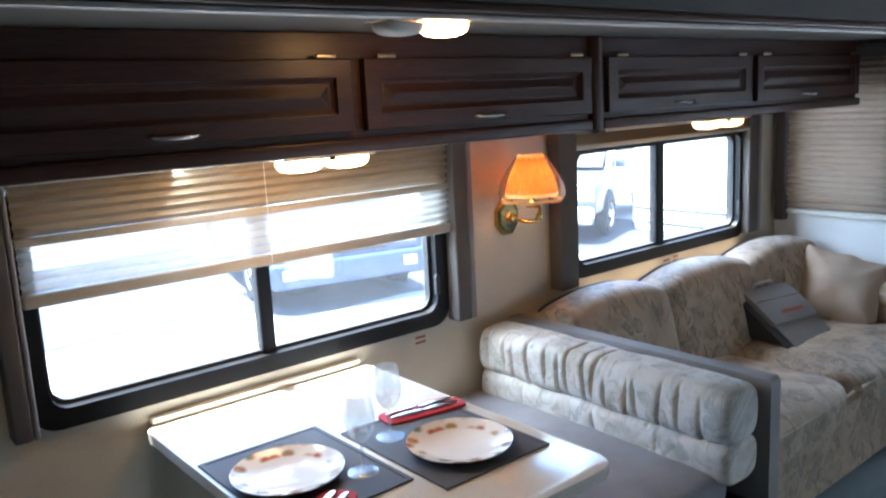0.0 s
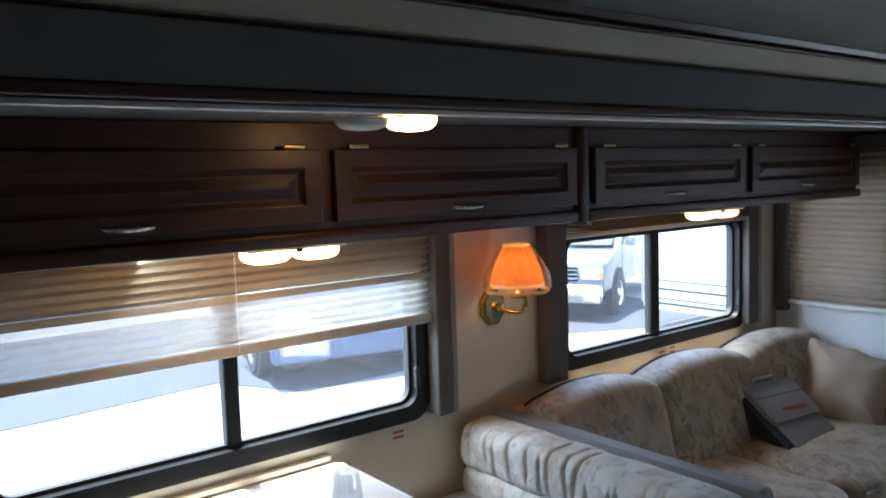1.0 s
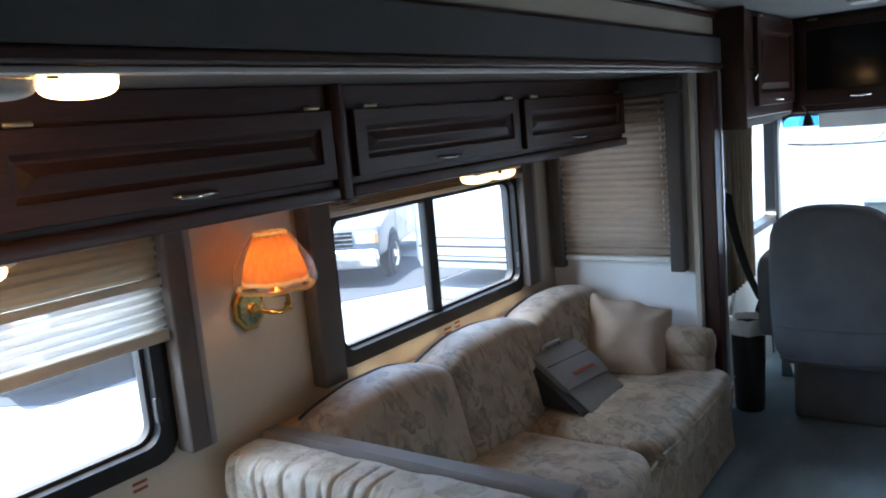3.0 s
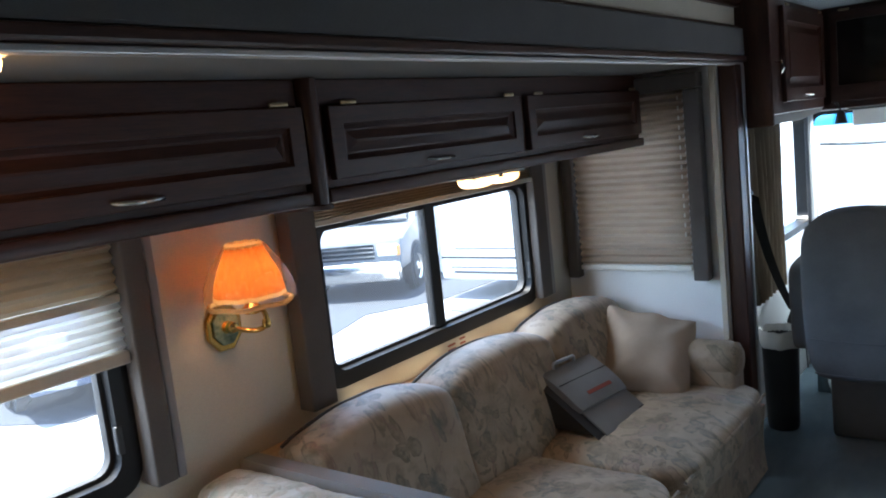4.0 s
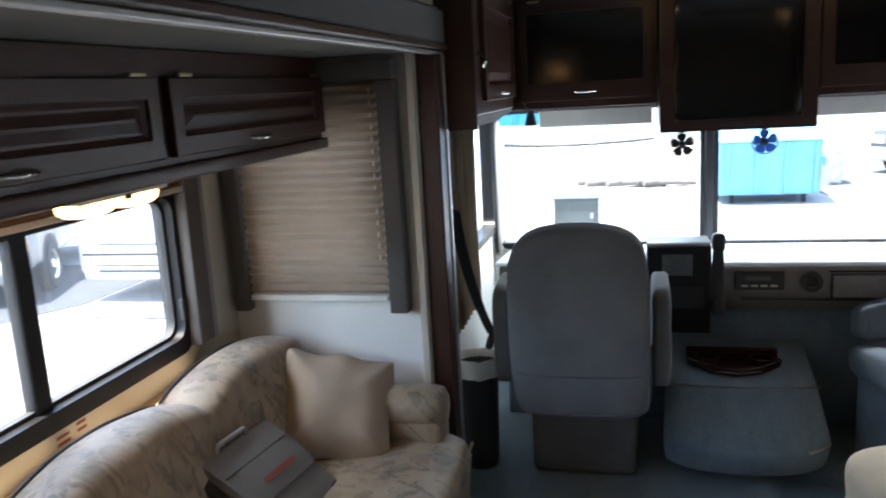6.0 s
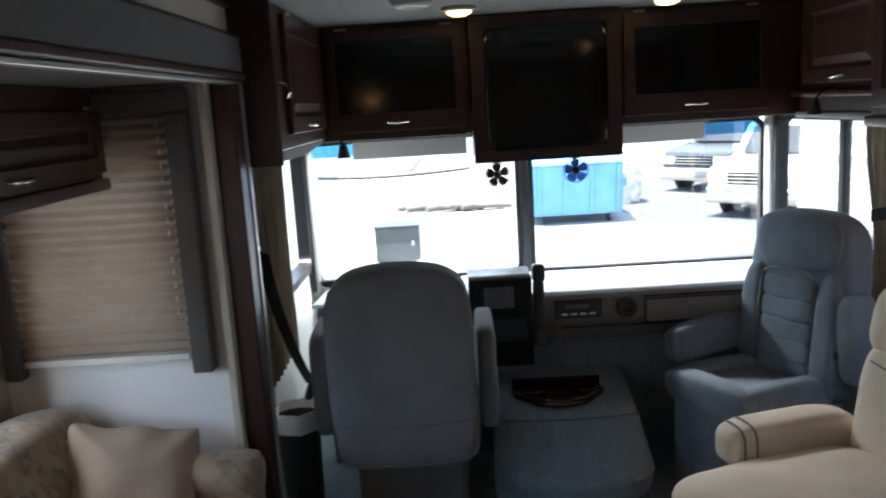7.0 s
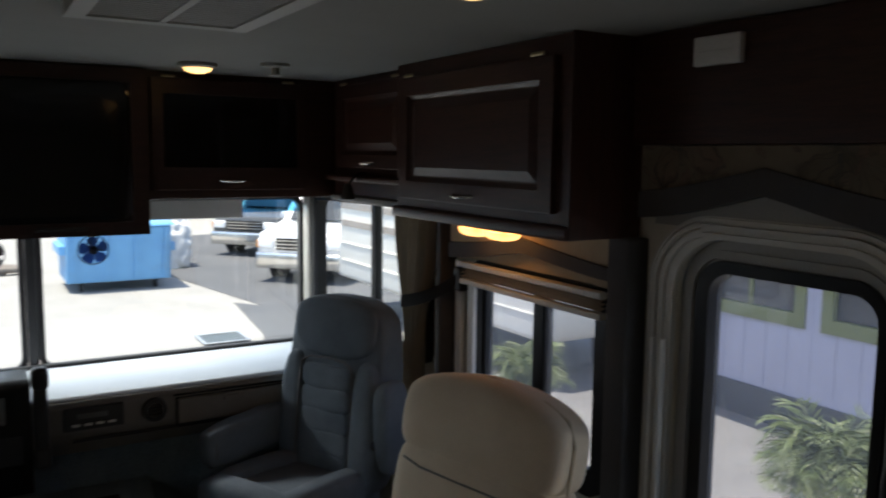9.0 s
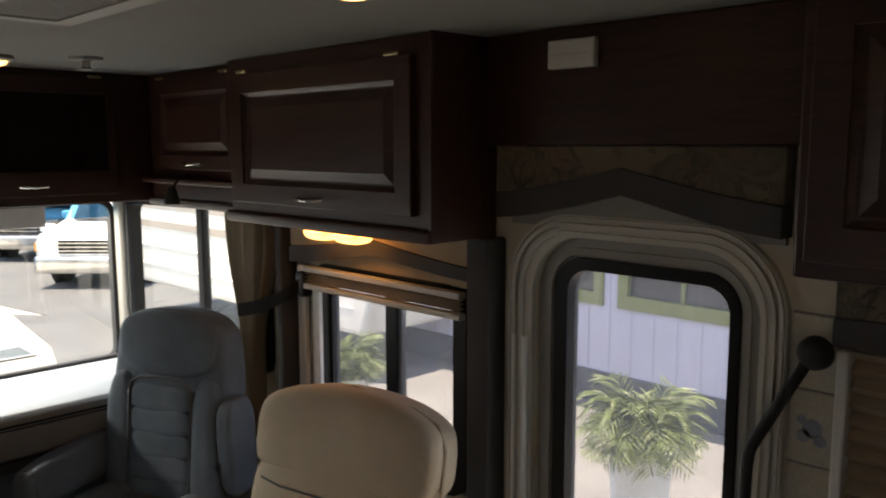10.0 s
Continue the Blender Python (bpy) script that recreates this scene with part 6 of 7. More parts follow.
part("piping", tube([pose(-0.330, 0, 0.842, 0, -12, 0) @ Vector((0.02, y, z)) for y, z in ((-0.308, -0.12), (-0.306, 0.02), (-0.275, 0.078), (-0.2, 0.108), (0, 0.138), (0.2, 0.108), (0.275, 0.078), (0.306, 0.02), (0.308, -0.12))], 0.006, 6), "pipe_light", hd, smooth=60)
part("seam", tube([(-0.190 - 0.05 * (abs(y) / 0.27) ** 6, y, 0.714) for y in (-0.275, -0.24, -0.15, 0, 0.15, 0.24, 0.275)], 0.0028, 6), "skirt", hd, smooth=60)
for s in (-1, 1):
    ar = part("arm", box(-0.26, 0.14, s * 0.385 - 0.045, s * 0.385 + 0.045, 0.06, 0.395, 0.02, 3), "tan_velour", rl, "upholstered arm side", 50)
    part("arm_pad", cushion(0.47, 0.150, 0.150, 4, 18, 0.0, 0.004, 4 + s, m=pose(-0.030, s * 0.385, 0.445)), "tan_velour", ar, smooth=180)
    for x, k in ((0.165, 0.97), (0.125, 1.02)):
        part("piping", tube([(x, s * 0.385 + 0.073 * k * math.copysign(abs(math.sin(a)) ** 0.6, math.sin(a)), 0.445 + 0.073 * k * math.copysign(abs(math.cos(a)) ** 0.6, math.cos(a))) for a in [radians(q) for q in range(-120, 121, 12)]], 0.0035, 6), "skirt", ar, smooth=60)

# ---- cab: curtains, belts, bin ----
def curtain(x0, x1, y, z0, z1, folds, out, waist, label):
    """A hanging curtain with deep folds, gathered to a waist part of the way down."""
    b = bmesh.new()
    k, r = 80, 14
    grid = []
    for j in range(r + 1):
        s = j / r
        z = z1 + (z0 - z1) * s
        wid = 1 - waist * math.sin(min(1, (s * 1.7) ** 1.3) * math.pi / 2) ** 2
        row = []
        for i in range(k + 1):
            u = i / k
            x = (x0 + x1) / 2 + (u - 0.5) * (x1 - x0) * wid
            f = math.sin(u * folds * 2 * math.pi + 2.6 * noise.noise(Vector((u * 3, s * 2, x0)))) * (1.0 + 0.5 * noise.noise(Vector((u * 6, s, x0 + 3))))
            row.append(b.verts.new((x, y + out * 0.024 * f, z)))
        grid.append(row)
    for a, c in zip(grid, grid[1:]):
        for i in range(k):
            b.faces.new((a[i], a[i + 1], c[i + 1], c[i]))
    bmesh.ops.solidify(b, geom=b.faces[:], thickness=0.002)
    t_ = thing("cab_curtain", ((x0 + x1) / 2, y, z0), label, "curtain", "cab curtains")
    part("cloth", b, "curtain", t_, smooth=60)
    part("rail", tube([(x0, y, z1 + 0.006), (x1, y, z1 + 0.006)], 0.006, 6), "alu", t_, smooth=60)


curtain(4.22, 4.88, 1.092, 0.610, 1.392, 9, 1, 0.14, "tan curtain gathered beside the driver's window")
curtain(4.50, 4.845, -1.236, 0.56, 1.400, 5, -1, 0.66, "tan curtain gathered beside the passenger window")
sb = thing("seat_belt", (4.45, 1.0, 0.5), "black seat belt webbing hanging beside the driver seat", "seat belt", "seat belts")
b = bmesh.new()
pts = arc((4.24, 1.040, 1.120), (4.30, 1.020, 0.82), (4.55, 0.975, 0.545), 10)
vs = [[b.verts.new(q + Vector((0.004 * s, 0.024 * s, 0.010 * s))) for s in (-1, 1)] for q in pts]
for a, c in zip(vs, vs[1:]):
    b.faces.new((a[0], a[1], c[1], c[0]))
bmesh.ops.solidify(b, geom=b.faces[:], thickness=0.0025)
part("webbing", b, "belt", sb, smooth=60)
part("buckle", cushion(0.035, 0.030, 0.075, 5, 6, m=pose(4.555, 0.985, 0.525, 20, 0, 10)), "plastic_dark", sb, smooth=180)
part("anchor", box(4.235, 4.265, 1.045, 1.135, 1.09, 1.14, 0.005), "plastic_dark", sb)
sb = thing("seat_belt", (4.45, -1.25, 1.1), "black seat belt webbing from the pillar to the passenger seat", "seat belt", "seat belts")
b = bmesh.new()
pts = arc((4.385, -1.245, 1.165), (4.47, -1.185, 1.085), (4.64, -1.155, 1.055), 10)
vs = [[b.verts.new(q + Vector((0, 0, 0.024 * s))) for s in (-1, 1)] for q in pts]
for a, c in zip(vs, vs[1:]):
    b.faces.new((a[0], a[1], c[1], c[0]))
bmesh.ops.solidify(b, geom=b.faces[:], thickness=0.0025)
part("webbing", b, "belt", sb, smooth=60)
part("anchor", cushion(0.05, 0.05, 0.09, 5, 6, m=pose(4.39, -1.272, 1.168)), "plastic_dark", sb, smooth=180)
part("drop_strap", box(4.385, 4.425, -1.292, -1.288, 0.35, 1.13, 0.001, 1), "belt", sb)

wb_ = thing("waste_bin", (4.52, 1.035, 0), "dark waste bin with a white liner beside the driver seat", "bin")
part("body", lathe([(0.0005, 0.002), (0.066, 0.002), (0.070, 0.02), (0.082, 0.440), (0.086, 0.450), (0.078, 0.445), (0.0005, 0.06)], (4.52, 1.035, 0), 24), "plastic_dark", wb_, smooth=40)
b = lathe([(0.086, 0.395), (0.090, 0.420), (0.091, 0.452), (0.086, 0.474), (0.078, 0.462), (0.072, 0.34)], (4.52, 1.035, 0), 40)
for v in b.verts:
    v.co.z += 0.010 * noise.noise(Vector((v.co.x * 30, v.co.y * 30, 2.0)))
part("liner", b, "plastic_white", wb_, "white bin liner", 60)

# ---- right side: valances, header, kitchen corner ----
hd_ = thing("door_header_panel", (3.11, -1.27, 1.68), "dark cherry panel above the entry door", "panel", kind="structure")
part("board", box(2.640, 3.5265, W_RIGHT + 0.001, -1.252, 1.642, CEIL - 0.001, 0.004), "cherry", hd_)
al = thing("wall_control", (3.25, -1.25, 1.855), "small white control box on the dark panel", "control box")
part("case", box(3.184, 3.317, -1.2515, -1.232, 1.822, 1.889, 0.004), "plastic_white", al)
part("label_strip", box(3.204, 3.297, -1.2318, -1.2300, 1.852, 1.856), "lens_off", al)


def arch_valance(name, x0, xm, x1, z_top, upper, lower, cloth, label):
    """A cloth pelmet: cloth above, a grey band that rises to a peak; the band's edges at x0, xm and x1."""
    v_ = thing(name, ((x0 + x1) / 2, W_RIGHT, lower[0]), label, "valance", "arched pelmets")

    def edge(zs):
        """The band's edge: two shallow hollows that meet in a soft peak."""
        out = []
        for a, b, za, zb in ((x0, xm, zs[0], zs[1]), (xm, x1, zs[1], zs[2])):
            for k in range(7):
                u = k / 6
                rise = u ** 1.35 if zb > za else 1 - (1 - u) ** 1.35
                out.append((a + (b - a) * u, za + (zb - za) * rise))
        return out[:7] + out[8:]
    up, lo = edge(upper), edge(lower)
    part("cloth", prism([(x, z + 0.001) for x, z in up] + [(x1, z_top), (x0, z_top)], "y", W_RIGHT + 0.001, W_RIGHT + 0.048, 0.002, 1), cloth, v_)
    part("band", prism(lo + up[::-1], "y", W_RIGHT + 0.001, W_RIGHT + 0.056, 0.003, 2), "post_dark", v_, "dark grey welted band")


arch_valance("door_valance", 2.745, 3.115, 3.490, 1.640, (1.524, 1.592, 1.524), (1.458, 1.533, 1.456), "valance_floral", "arched floral pelmet with a grey band above the door")
arch_valance("window_valance", 3.580, 4.00, 4.440, 1.402, (1.310, 1.356, 1.299), (1.272, 1.310, 1.243), "pelmet_tan", "arched tan pelmet with a grey band above the recliner window")
arch_valance("kitchen_valance", 1.60, 2.10, 2.640, 1.422, (1.318, 1.34, 1.318), (1.262, 1.28, 1.262), "valance_floral", "floral pelmet with a grey band above the kitchen window")
db_ = thing("door_head_panel", (3.1, W_RIGHT, 1.5), "grey cloth panel between the entry door and its pelmet", "panel", kind="structure")
part("cloth", prism([(2.752, 1.442), (3.466, 1.442), (3.466, 1.460), (3.115, 1.540), (2.752, 1.460)], "y", W_RIGHT + 0.001, W_RIGHT + 0.014), "leaf_grey", db_)
pb_ = thing("window_head_board", (4.0, W_RIGHT, 1.25), "tan board between the recliner window and its pelmet", "panel", kind="structure")
part("board", box(3.585, 4.455, W_RIGHT + 0.001, W_RIGHT + 0.014, 1.244, 1.402, 0.002), "pelmet_tan", pb_)
for a, b_ in ((3.495, 3.577), (4.462, 4.498)):
    v_ = thing("window_valance_post", ((a + b_) / 2, W_RIGHT, 0.6), "dark padded side board of the recliner window", "valance", "window valance boards")
    part("board", box(a, b_, W_RIGHT + 0.001, W_RIGHT + 0.075, 0.50, 1.400, 0.008, 3), "post_dark", v_, smooth=50)
fr_ = thing("window_trim", (4.42, W_RIGHT, 0.6), "white plastic window jamb trim", "trim", kind="structure")
part("strip", box(4.388, 4.432, W_RIGHT + 0.001, W_RIGHT + 0.030, 0.60, 1.235, 0.004), "plastic_white", fr_)
part("strip", box(4.300, 4.336, W_RIGHT + 0.018, W_RIGHT + 0.036, 0.60, 1.160, 0.004), "plastic_white", fr_)


def right_place(u, z, d):
    return (u, W_RIGHT + 0.022 + d, z)


sh = thing("pleated_shade", (4.02, -1.27, 1.2), "raised tan pleated shade in the recliner window", "window shade", "pleated shades")
part("head_rail", box(3.610, 4.345, W_RIGHT + 0.038, W_RIGHT + 0.066, 1.220, 1.240, 0.004), "alu_beige", sh)
part("folds", pleats(3.612, 4.342, 1.181, 1.219, 0.013, 0.022, lambda u, z, d: (u, W_RIGHT + 0.040 + d, z)), "blind_tan", sh)
part("bottom_rail", box(3.610, 4.345, W_RIGHT + 0.038, W_RIGHT + 0.066, 1.161, 1.180, 0.004), "alu_beige", sh)
sh = thing("pleated_shade", (2.13, -1.27, 0.72), "lowered tan pleated shade in the kitchen window", "window shade", "pleated shades")
part("cloth", pleats(1.62, 2.606, 0.70, 1.256, 0.034, 0.022, right_place), "blind_tan", sh)
part("bottom_rail", box(1.62, 2.604, W_RIGHT + 0.020, W_RIGHT + 0.05, 0.68, 0.699, 0.004), "alu_beige", sh)
part("side_rail", box(2.610, 2.632, W_RIGHT + 0.001, W_RIGHT + 0.05, 0.68, 1.256, 0.004), "plastic_white", sh)
ko = thing("kitchen_overhead_cabinet", (2.1, -1.15, 1.43), "dark cherry kitchen overhead cabinet beside the door", "cabinet")
part("body", box(1.30, 2.636, W_RIGHT + 0.001, -1.020, 1.424, CEIL - 0.001, 0.006), "cherry", ko)
door_front(ko, 1.98, 2.612, 1.455, 1.885, -1.020, -1, stile=0.06)
door_front(ko, 1.33, 1.94, 1.455, 1.885, -1.020, -1, stile=0.06)
bs = thing("backsplash", (2.69, W_RIGHT, 0.7), "strip of cream ceramic wall tiles beside the entry door", "tiles", kind="structure")
part("grout", box(2.640, 2.733, W_RIGHT + 0.0005, W_RIGHT + 0.003, 0.690, 1.312), "bag_grey", bs)
for k in range(4):
    z = 0.692 + 0.155 * k
    tl_ = part("tile", box(2.641, 2.732, W_RIGHT + 0.003, W_RIGHT + 0.008, z, z + 0.1515, 0.0025), "tile_cream", bs)
    if k == 2:
        for dx, dz, r in ((0.0, 0.0, 0.020), (0.018, -0.018, 0.014), (-0.016, -0.022, 0.013), (0.022, 0.016, 0.010)):
            part("flower_print", lathe([(0.0005, 0.0), (r, 0.0), (r, 0.0006), (0.0005, 0.0006)], (2.682 + dx, W_RIGHT + 0.0085, z + 0.075 + dz), 9, axis="y"), "print_blue", tl_, "faded blue flower print")


# ---- outside ----
def pale_ground():
    m, n, l, p = nodes_of("lot_surface")
    v = coords(n, l)
    big = noise_tex(n, l, v, 0.12, 6, 0.6)
    mid = noise_tex(n, l, v, 1.6, 6, 0.65)
    fine = noise_tex(n, l, v, 40.0, 4, 0.7)
    col = ramp(n, l, mid, [(0.3, (0.178, 0.173, 0.165)), (0.7, (0.280, 0.274, 0.263))])
    col = blend(n, l, ramp(n, l, big, [(0.45, (0, 0, 0)), (0.62, (0.65, 0.65, 0.65))]), col, (0.215, 0.215, 0.215))
    col = blend(n, l, 0.4, col, ramp(n, l, fine, [(0.3, (0.187, 0.184, 0.177)), (0.7, (0.322, 0.315, 0.304))]))
    l.new(col, p.inputs["Base Color"])
    p.inputs["Roughness"].default_value = 0.9
    bump(n, l, p, fine, 0.5, 0.01)
    return m


M["lot"] = pale_ground()
M["paving"] = surface("paving", (0.13, 0.128, 0.128), (0.18, 0.177, 0.175), 1.3, 60, 0.85, bumps=0.4, dist=0.006, stain=(0.10, 0.098, 0.098))
# near-black ground tone that stands for shade under the parked cars
M["car_shade"] = surface("painted_car_shade", (0.020, 0.023, 0.028), (0.034, 0.038, 0.045), 1.5, 60, 0.85, bumps=0.5, dist=0.008)
M["dark_grey"] = surface("dark_grey", (0.055, 0.058, 0.065), (0.085, 0.088, 0.095), 1.5, 60, 0.85, bumps=0.5, dist=0.008)
M["paint_blue"] = surface("blue_car_paint", (0.030, 0.050, 0.095), (0.040, 0.062, 0.115), 2, 100, 0.22, bumps=0.0)
M["paint_white"] = surface("white_car_paint", (0.66, 0.66, 0.65), (0.72, 0.72, 0.71), 2, 100, 0.22, bumps=0.0)
M["paint_silver"] = surface("silver_car_paint", (0.56, 0.57, 0.58), (0.62, 0.63, 0.64), 2, 100, 0.22, metal=0.2, bumps=0.0)
M["paint_grey"] = surface("grey_car_paint", (0.115, 0.120, 0.128), (0.145, 0.150, 0.158), 2, 100, 0.22, bumps=0.0)
M["paint_dark"] = surface("dark_car_paint", (0.04, 0.045, 0.05), (0.06, 0.065, 0.07), 2, 100, 0.2, bumps=0.0)
M["car_glass"] = surface("car_glass", (0.02, 0.025, 0.03), (0.03, 0.035, 0.04), 2, 100, 0.06, bumps=0.0)
M["headlight"] = surface("headlight_glass", (0.70, 0.72, 0.74), (0.80, 0.82, 0.84), 8, 100, 0.1, bumps=0.0)
M["amber"] = surface("amber_glass", (0.60, 0.22, 0.03), (0.70, 0.28, 0.05), 8, 100, 0.15, bumps=0.0)
M["dumpster"] = surface("blue_steel", (0.10, 0.30, 0.55), (0.14, 0.38, 0.64), 3, 80, 0.5, bumps=0.1, stain=(0.12, 0.16, 0.20))
M["cabinet_steel"] = surface("cabinet_steel", (0.036, 0.044, 0.043), (0.055, 0.066, 0.064), 5, 60, 0.4, bumps=0.05, stain=(0.085, 0.10, 0.097))
M["siding"] = surface("painted_boards", (0.40, 0.39, 0.47), (0.45, 0.44, 0.52), 1.2, 70, 0.6, bumps=0.1, stain=(0.34, 0.33, 0.40))
M["green_trim"] = surface("green_trim", (0.13, 0.145, 0.05), (0.165, 0.18, 0.065), 4, 80, 0.5, bumps=0.05)
M["rv_skin"] = surface("trailer_skin", (0.62, 0.60, 0.55), (0.70, 0.68, 0.63), 1.5, 80, 0.35, bumps=0.03)
M["rv_stripe"] = surface("trailer_stripe", (0.24, 0.20, 0.17), (0.30, 0.26, 0.22), 1.5, 80, 0.4, bumps=0.0)
M["far_wall"] = surface("far_wall", (0.58, 0.58, 0.57), (0.66, 0.66, 0.65), 0.5, 20, 0.8, bumps=0.0)
M["bark"] = surface("bark", (0.11, 0.095, 0.085), (0.22, 0.195, 0.175), 9, 90, 0.9, bumps=0.6)
M["frond"] = surface("frond", (0.05, 0.075, 0.025), (0.12, 0.15, 0.05), 12, 80, 0.5, bumps=0.05)
M["pot"] = surface("white_pot", (0.62, 0.61, 0.58), (0.70, 0.69, 0.66), 5, 90, 0.7, bumps=0.1)
M["soil"] = surface("soil", (0.05, 0.035, 0.025), (0.08, 0.06, 0.04), 20, 90, 0.95, bumps=0.6)

b = bmesh.new()
bmesh.ops.create_grid(b, x_segments=40, y_segments=40, size=300)
bmesh.ops.translate(b, verts=b.verts, vec=(0, 0, GROUND))
structure("ground", b, "lot", "pale sunlit concrete yard", "ground")
# darker strip of yard with an uneven edge
b = bmesh.new()
prism([(11.6, -2.9), (12.9, -3.25), (15.4, -3.55), (14.9, -3.9), (18.4, -3.3), (26.0, -2.6), (30.0, -14.0), (15.5, -14.0), (15.2, -8.0), (11.6, -4.0)], "z", GROUND + 0.003, GROUND + 0.012, bm=b)
structure("road", b, "dark_grey", "darker grey strip across the yard", "road")
# jagged shade of the parked cars, painted as a dark ground patch
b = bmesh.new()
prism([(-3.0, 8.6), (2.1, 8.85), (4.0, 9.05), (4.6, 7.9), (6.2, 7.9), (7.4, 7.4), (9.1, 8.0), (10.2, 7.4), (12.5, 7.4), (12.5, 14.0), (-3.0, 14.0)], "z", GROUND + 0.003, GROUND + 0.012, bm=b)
structure("car_shade_patch", b, "car_shade", "dark patch drawn as shade under the parked cars", "road")


structure("pavement", box(-2.0, 9.4, -6.29, -2.3, GROUND + 0.003, GROUND + 0.016), "paving", "grey worn paving in front of the house", "pavement")


def tyre_and_rim(parent, x, y, r, w, s):
    t_ = part("wheel", lathe([(r * 0.62, -w / 2), (r * 0.94, -w / 2), (r, -w * 0.3), (r, w * 0.3), (r * 0.94, w / 2), (r * 0.62, w / 2), (r * 0.62, -w / 2)], (x, y, r), 24, axis="y"), "rubber", parent, "black tyre", 40)
    part("rim", lathe([(0.0005, s * w * 0.40), (r * 0.16, s * w * 0.42), (r * 0.22, s * w * 0.30), (r * 0.50, s * w * 0.34), (r * 0.60, s * w * 0.46), (r * 0.62, s * w * 0.2), (0.0005, s * w * 0.05)], (x, y, r), 20, axis="y"), "chrome", t_, "bright rim", 40)


def car(name, base, turn, paint, label, kind="suv", bumper="chrome", wide=1.85, fog=False):
    """A parked car facing its own +x."""
    c = thing(name, base, label, "car", "parked cars", turn=turn)
    L_, W_, r = 4.8, wide, 0.36
    hood, roof = 1.05, 1.75
    if kind == "pickup":
        side = [(-2.4, 0.55), (-2.4, 1.02), (-0.5, 1.04), (-0.35, roof), (0.75, roof), (1.25, 1.10), (2.30, 0.98), (2.42, 0.75), (2.42, 0.45), (-2.3, 0.45)]
        glass = [(-0.30, 1.10), (-0.22, 1.66), (0.70, 1.66), (1.12, 1.12)]
    elif kind == "van":
        side = [(-2.4, 0.55), (-2.4, 2.05), (-2.2, 2.12), (1.0, 2.10), (1.55, 1.25), (2.30, 1.12), (2.42, 0.85), (2.42, 0.45), (-2.3, 0.45)]
        glass = [(0.35, 1.30), (0.35, 1.92), (0.98, 1.92), (1.38, 1.32)]
    else:
        side = [(-2.4, 0.60), (-2.35, 1.10), (-2.15, roof), (0.55, roof), (1.10, 1.12), (2.28, 1.00), (2.40, 0.75), (2.40, 0.42), (-2.3, 0.42)]
        glass = [(-2.05, 1.14), (-1.95, 1.66), (0.50, 1.66), (0.95, 1.14)]
    part("body", prism(side, "y", -W_ / 2, W_ / 2, 0.06, 3), paint, c, smooth=45)
    for s in (-1, 1):
        y = s * (W_ / 2 + 0.004)
        part("side_glass", prism(glass, "y", min(y, y - s * 0.02), max(y, y - s * 0.02)), "car_glass", c, "dark side glass")
    gx0, gx1 = glass[-2][0] + 0.06, glass[-1][0] + 0.18
    zt, zb = glass[-2][1] + 0.02, glass[-1][1] + 0.02
    part("windscreen", prism([(gx0, zt), (gx1, zb), (gx1 + 0.02, zb + 0.02), (gx0 + 0.03, zt + 0.02)], "y", -W_ * 0.42, W_ * 0.42), "car_glass", c, "dark windscreen")
    fx = side[-3][0]
    part("bumper", box(fx - 0.10, fx + 0.12, -W_ * 0.49, W_ * 0.49, 0.30, 0.62, 0.05, 3), bumper, c, "front bumper", 45)
    part("grille", box(fx - 0.02, fx + 0.025, -0.50, 0.50, 0.66, 0.90, 0.01), "black", c, "dark grille")
    for k in range(3):
        part("grille_bar", box(fx + 0.02, fx + 0.035, -0.50, 0.50, 0.70 + 0.07 * k, 0.72 + 0.07 * k), "chrome", c)
    for s in (-1, 1):
        mx = glass[-1][0] - 0.10
        part("mirror", box(mx - 0.05, mx + 0.05, min(s * (W_ / 2 + 0.02), s * (W_ / 2 + 0.20)), max(s * (W_ / 2 + 0.02), s * (W_ / 2 + 0.20)), zb, zb + 0.16, 0.03, 3), paint, c, "side mirror", 45)
        for dx in ((glass[0][0] + glass[-1][0]) / 2, glass[-1][0] + 0.02):
            part("door_seam", box(dx - 0.006, dx + 0.006, min(s * W_ / 2, s * (W_ / 2 + 0.003)), max(s * W_ / 2, s * (W_ / 2 + 0.003)), 0.55, zb - 0.06), "rubber", c)
        part("headlight", box(fx - 0.04, fx + 0.03, s * 0.72 - 0.17, s * 0.72 + 0.17, 0.70, 0.88, 0.03, 3), "headlight", c, "clear headlight", 45)
        part("turn_lamp", box(fx - 0.05, fx + 0.025, s * 0.885 - 0.03, s * 0.885 + 0.03, 0.70, 0.86, 0.01), "amber", c, "amber lamp")
        if fog:
            part("fog_lamp", box(fx + 0.09, fx + 0.13, s * 0.78 - 0.09, s * 0.78 + 0.09, 0.42, 0.54, 0.01), "headlight", c, "square fog lamp")
        for x in (-1.45, 1.45):
            part("wheel_arch", lathe([(0.0005, s * 0.006), (r + 0.08, s * 0.006), (r + 0.08, -s * 0.10)], (x, s * W_ / 2, r), 24, axis="y"), "rubber", c)
            tyre_and_rim(c, x, s * (W_ / 2 - 0.07), r, 0.22, s)
    return c


car("parked_suv", (5.92, 10.35, GROUND), -104, "paint_blue", "dark blue parked car with square headlights and fog lamps", "suv", "paint_blue", 2.05, True)
car("parked_pickup", (12.0, 10.0, GROUND), 205, "paint_grey", "silver-grey parked pickup with chrome bumper", "pickup")
car("parked_suv", (22.9, -7.35, GROUND), 130, "paint_dark", "dark parked off-road car", "suv")
car("parked_suv", (18.5, -6.95, GROUND), 135, "paint_silver", "silver-white parked off-road car with a chrome bumper", "suv")

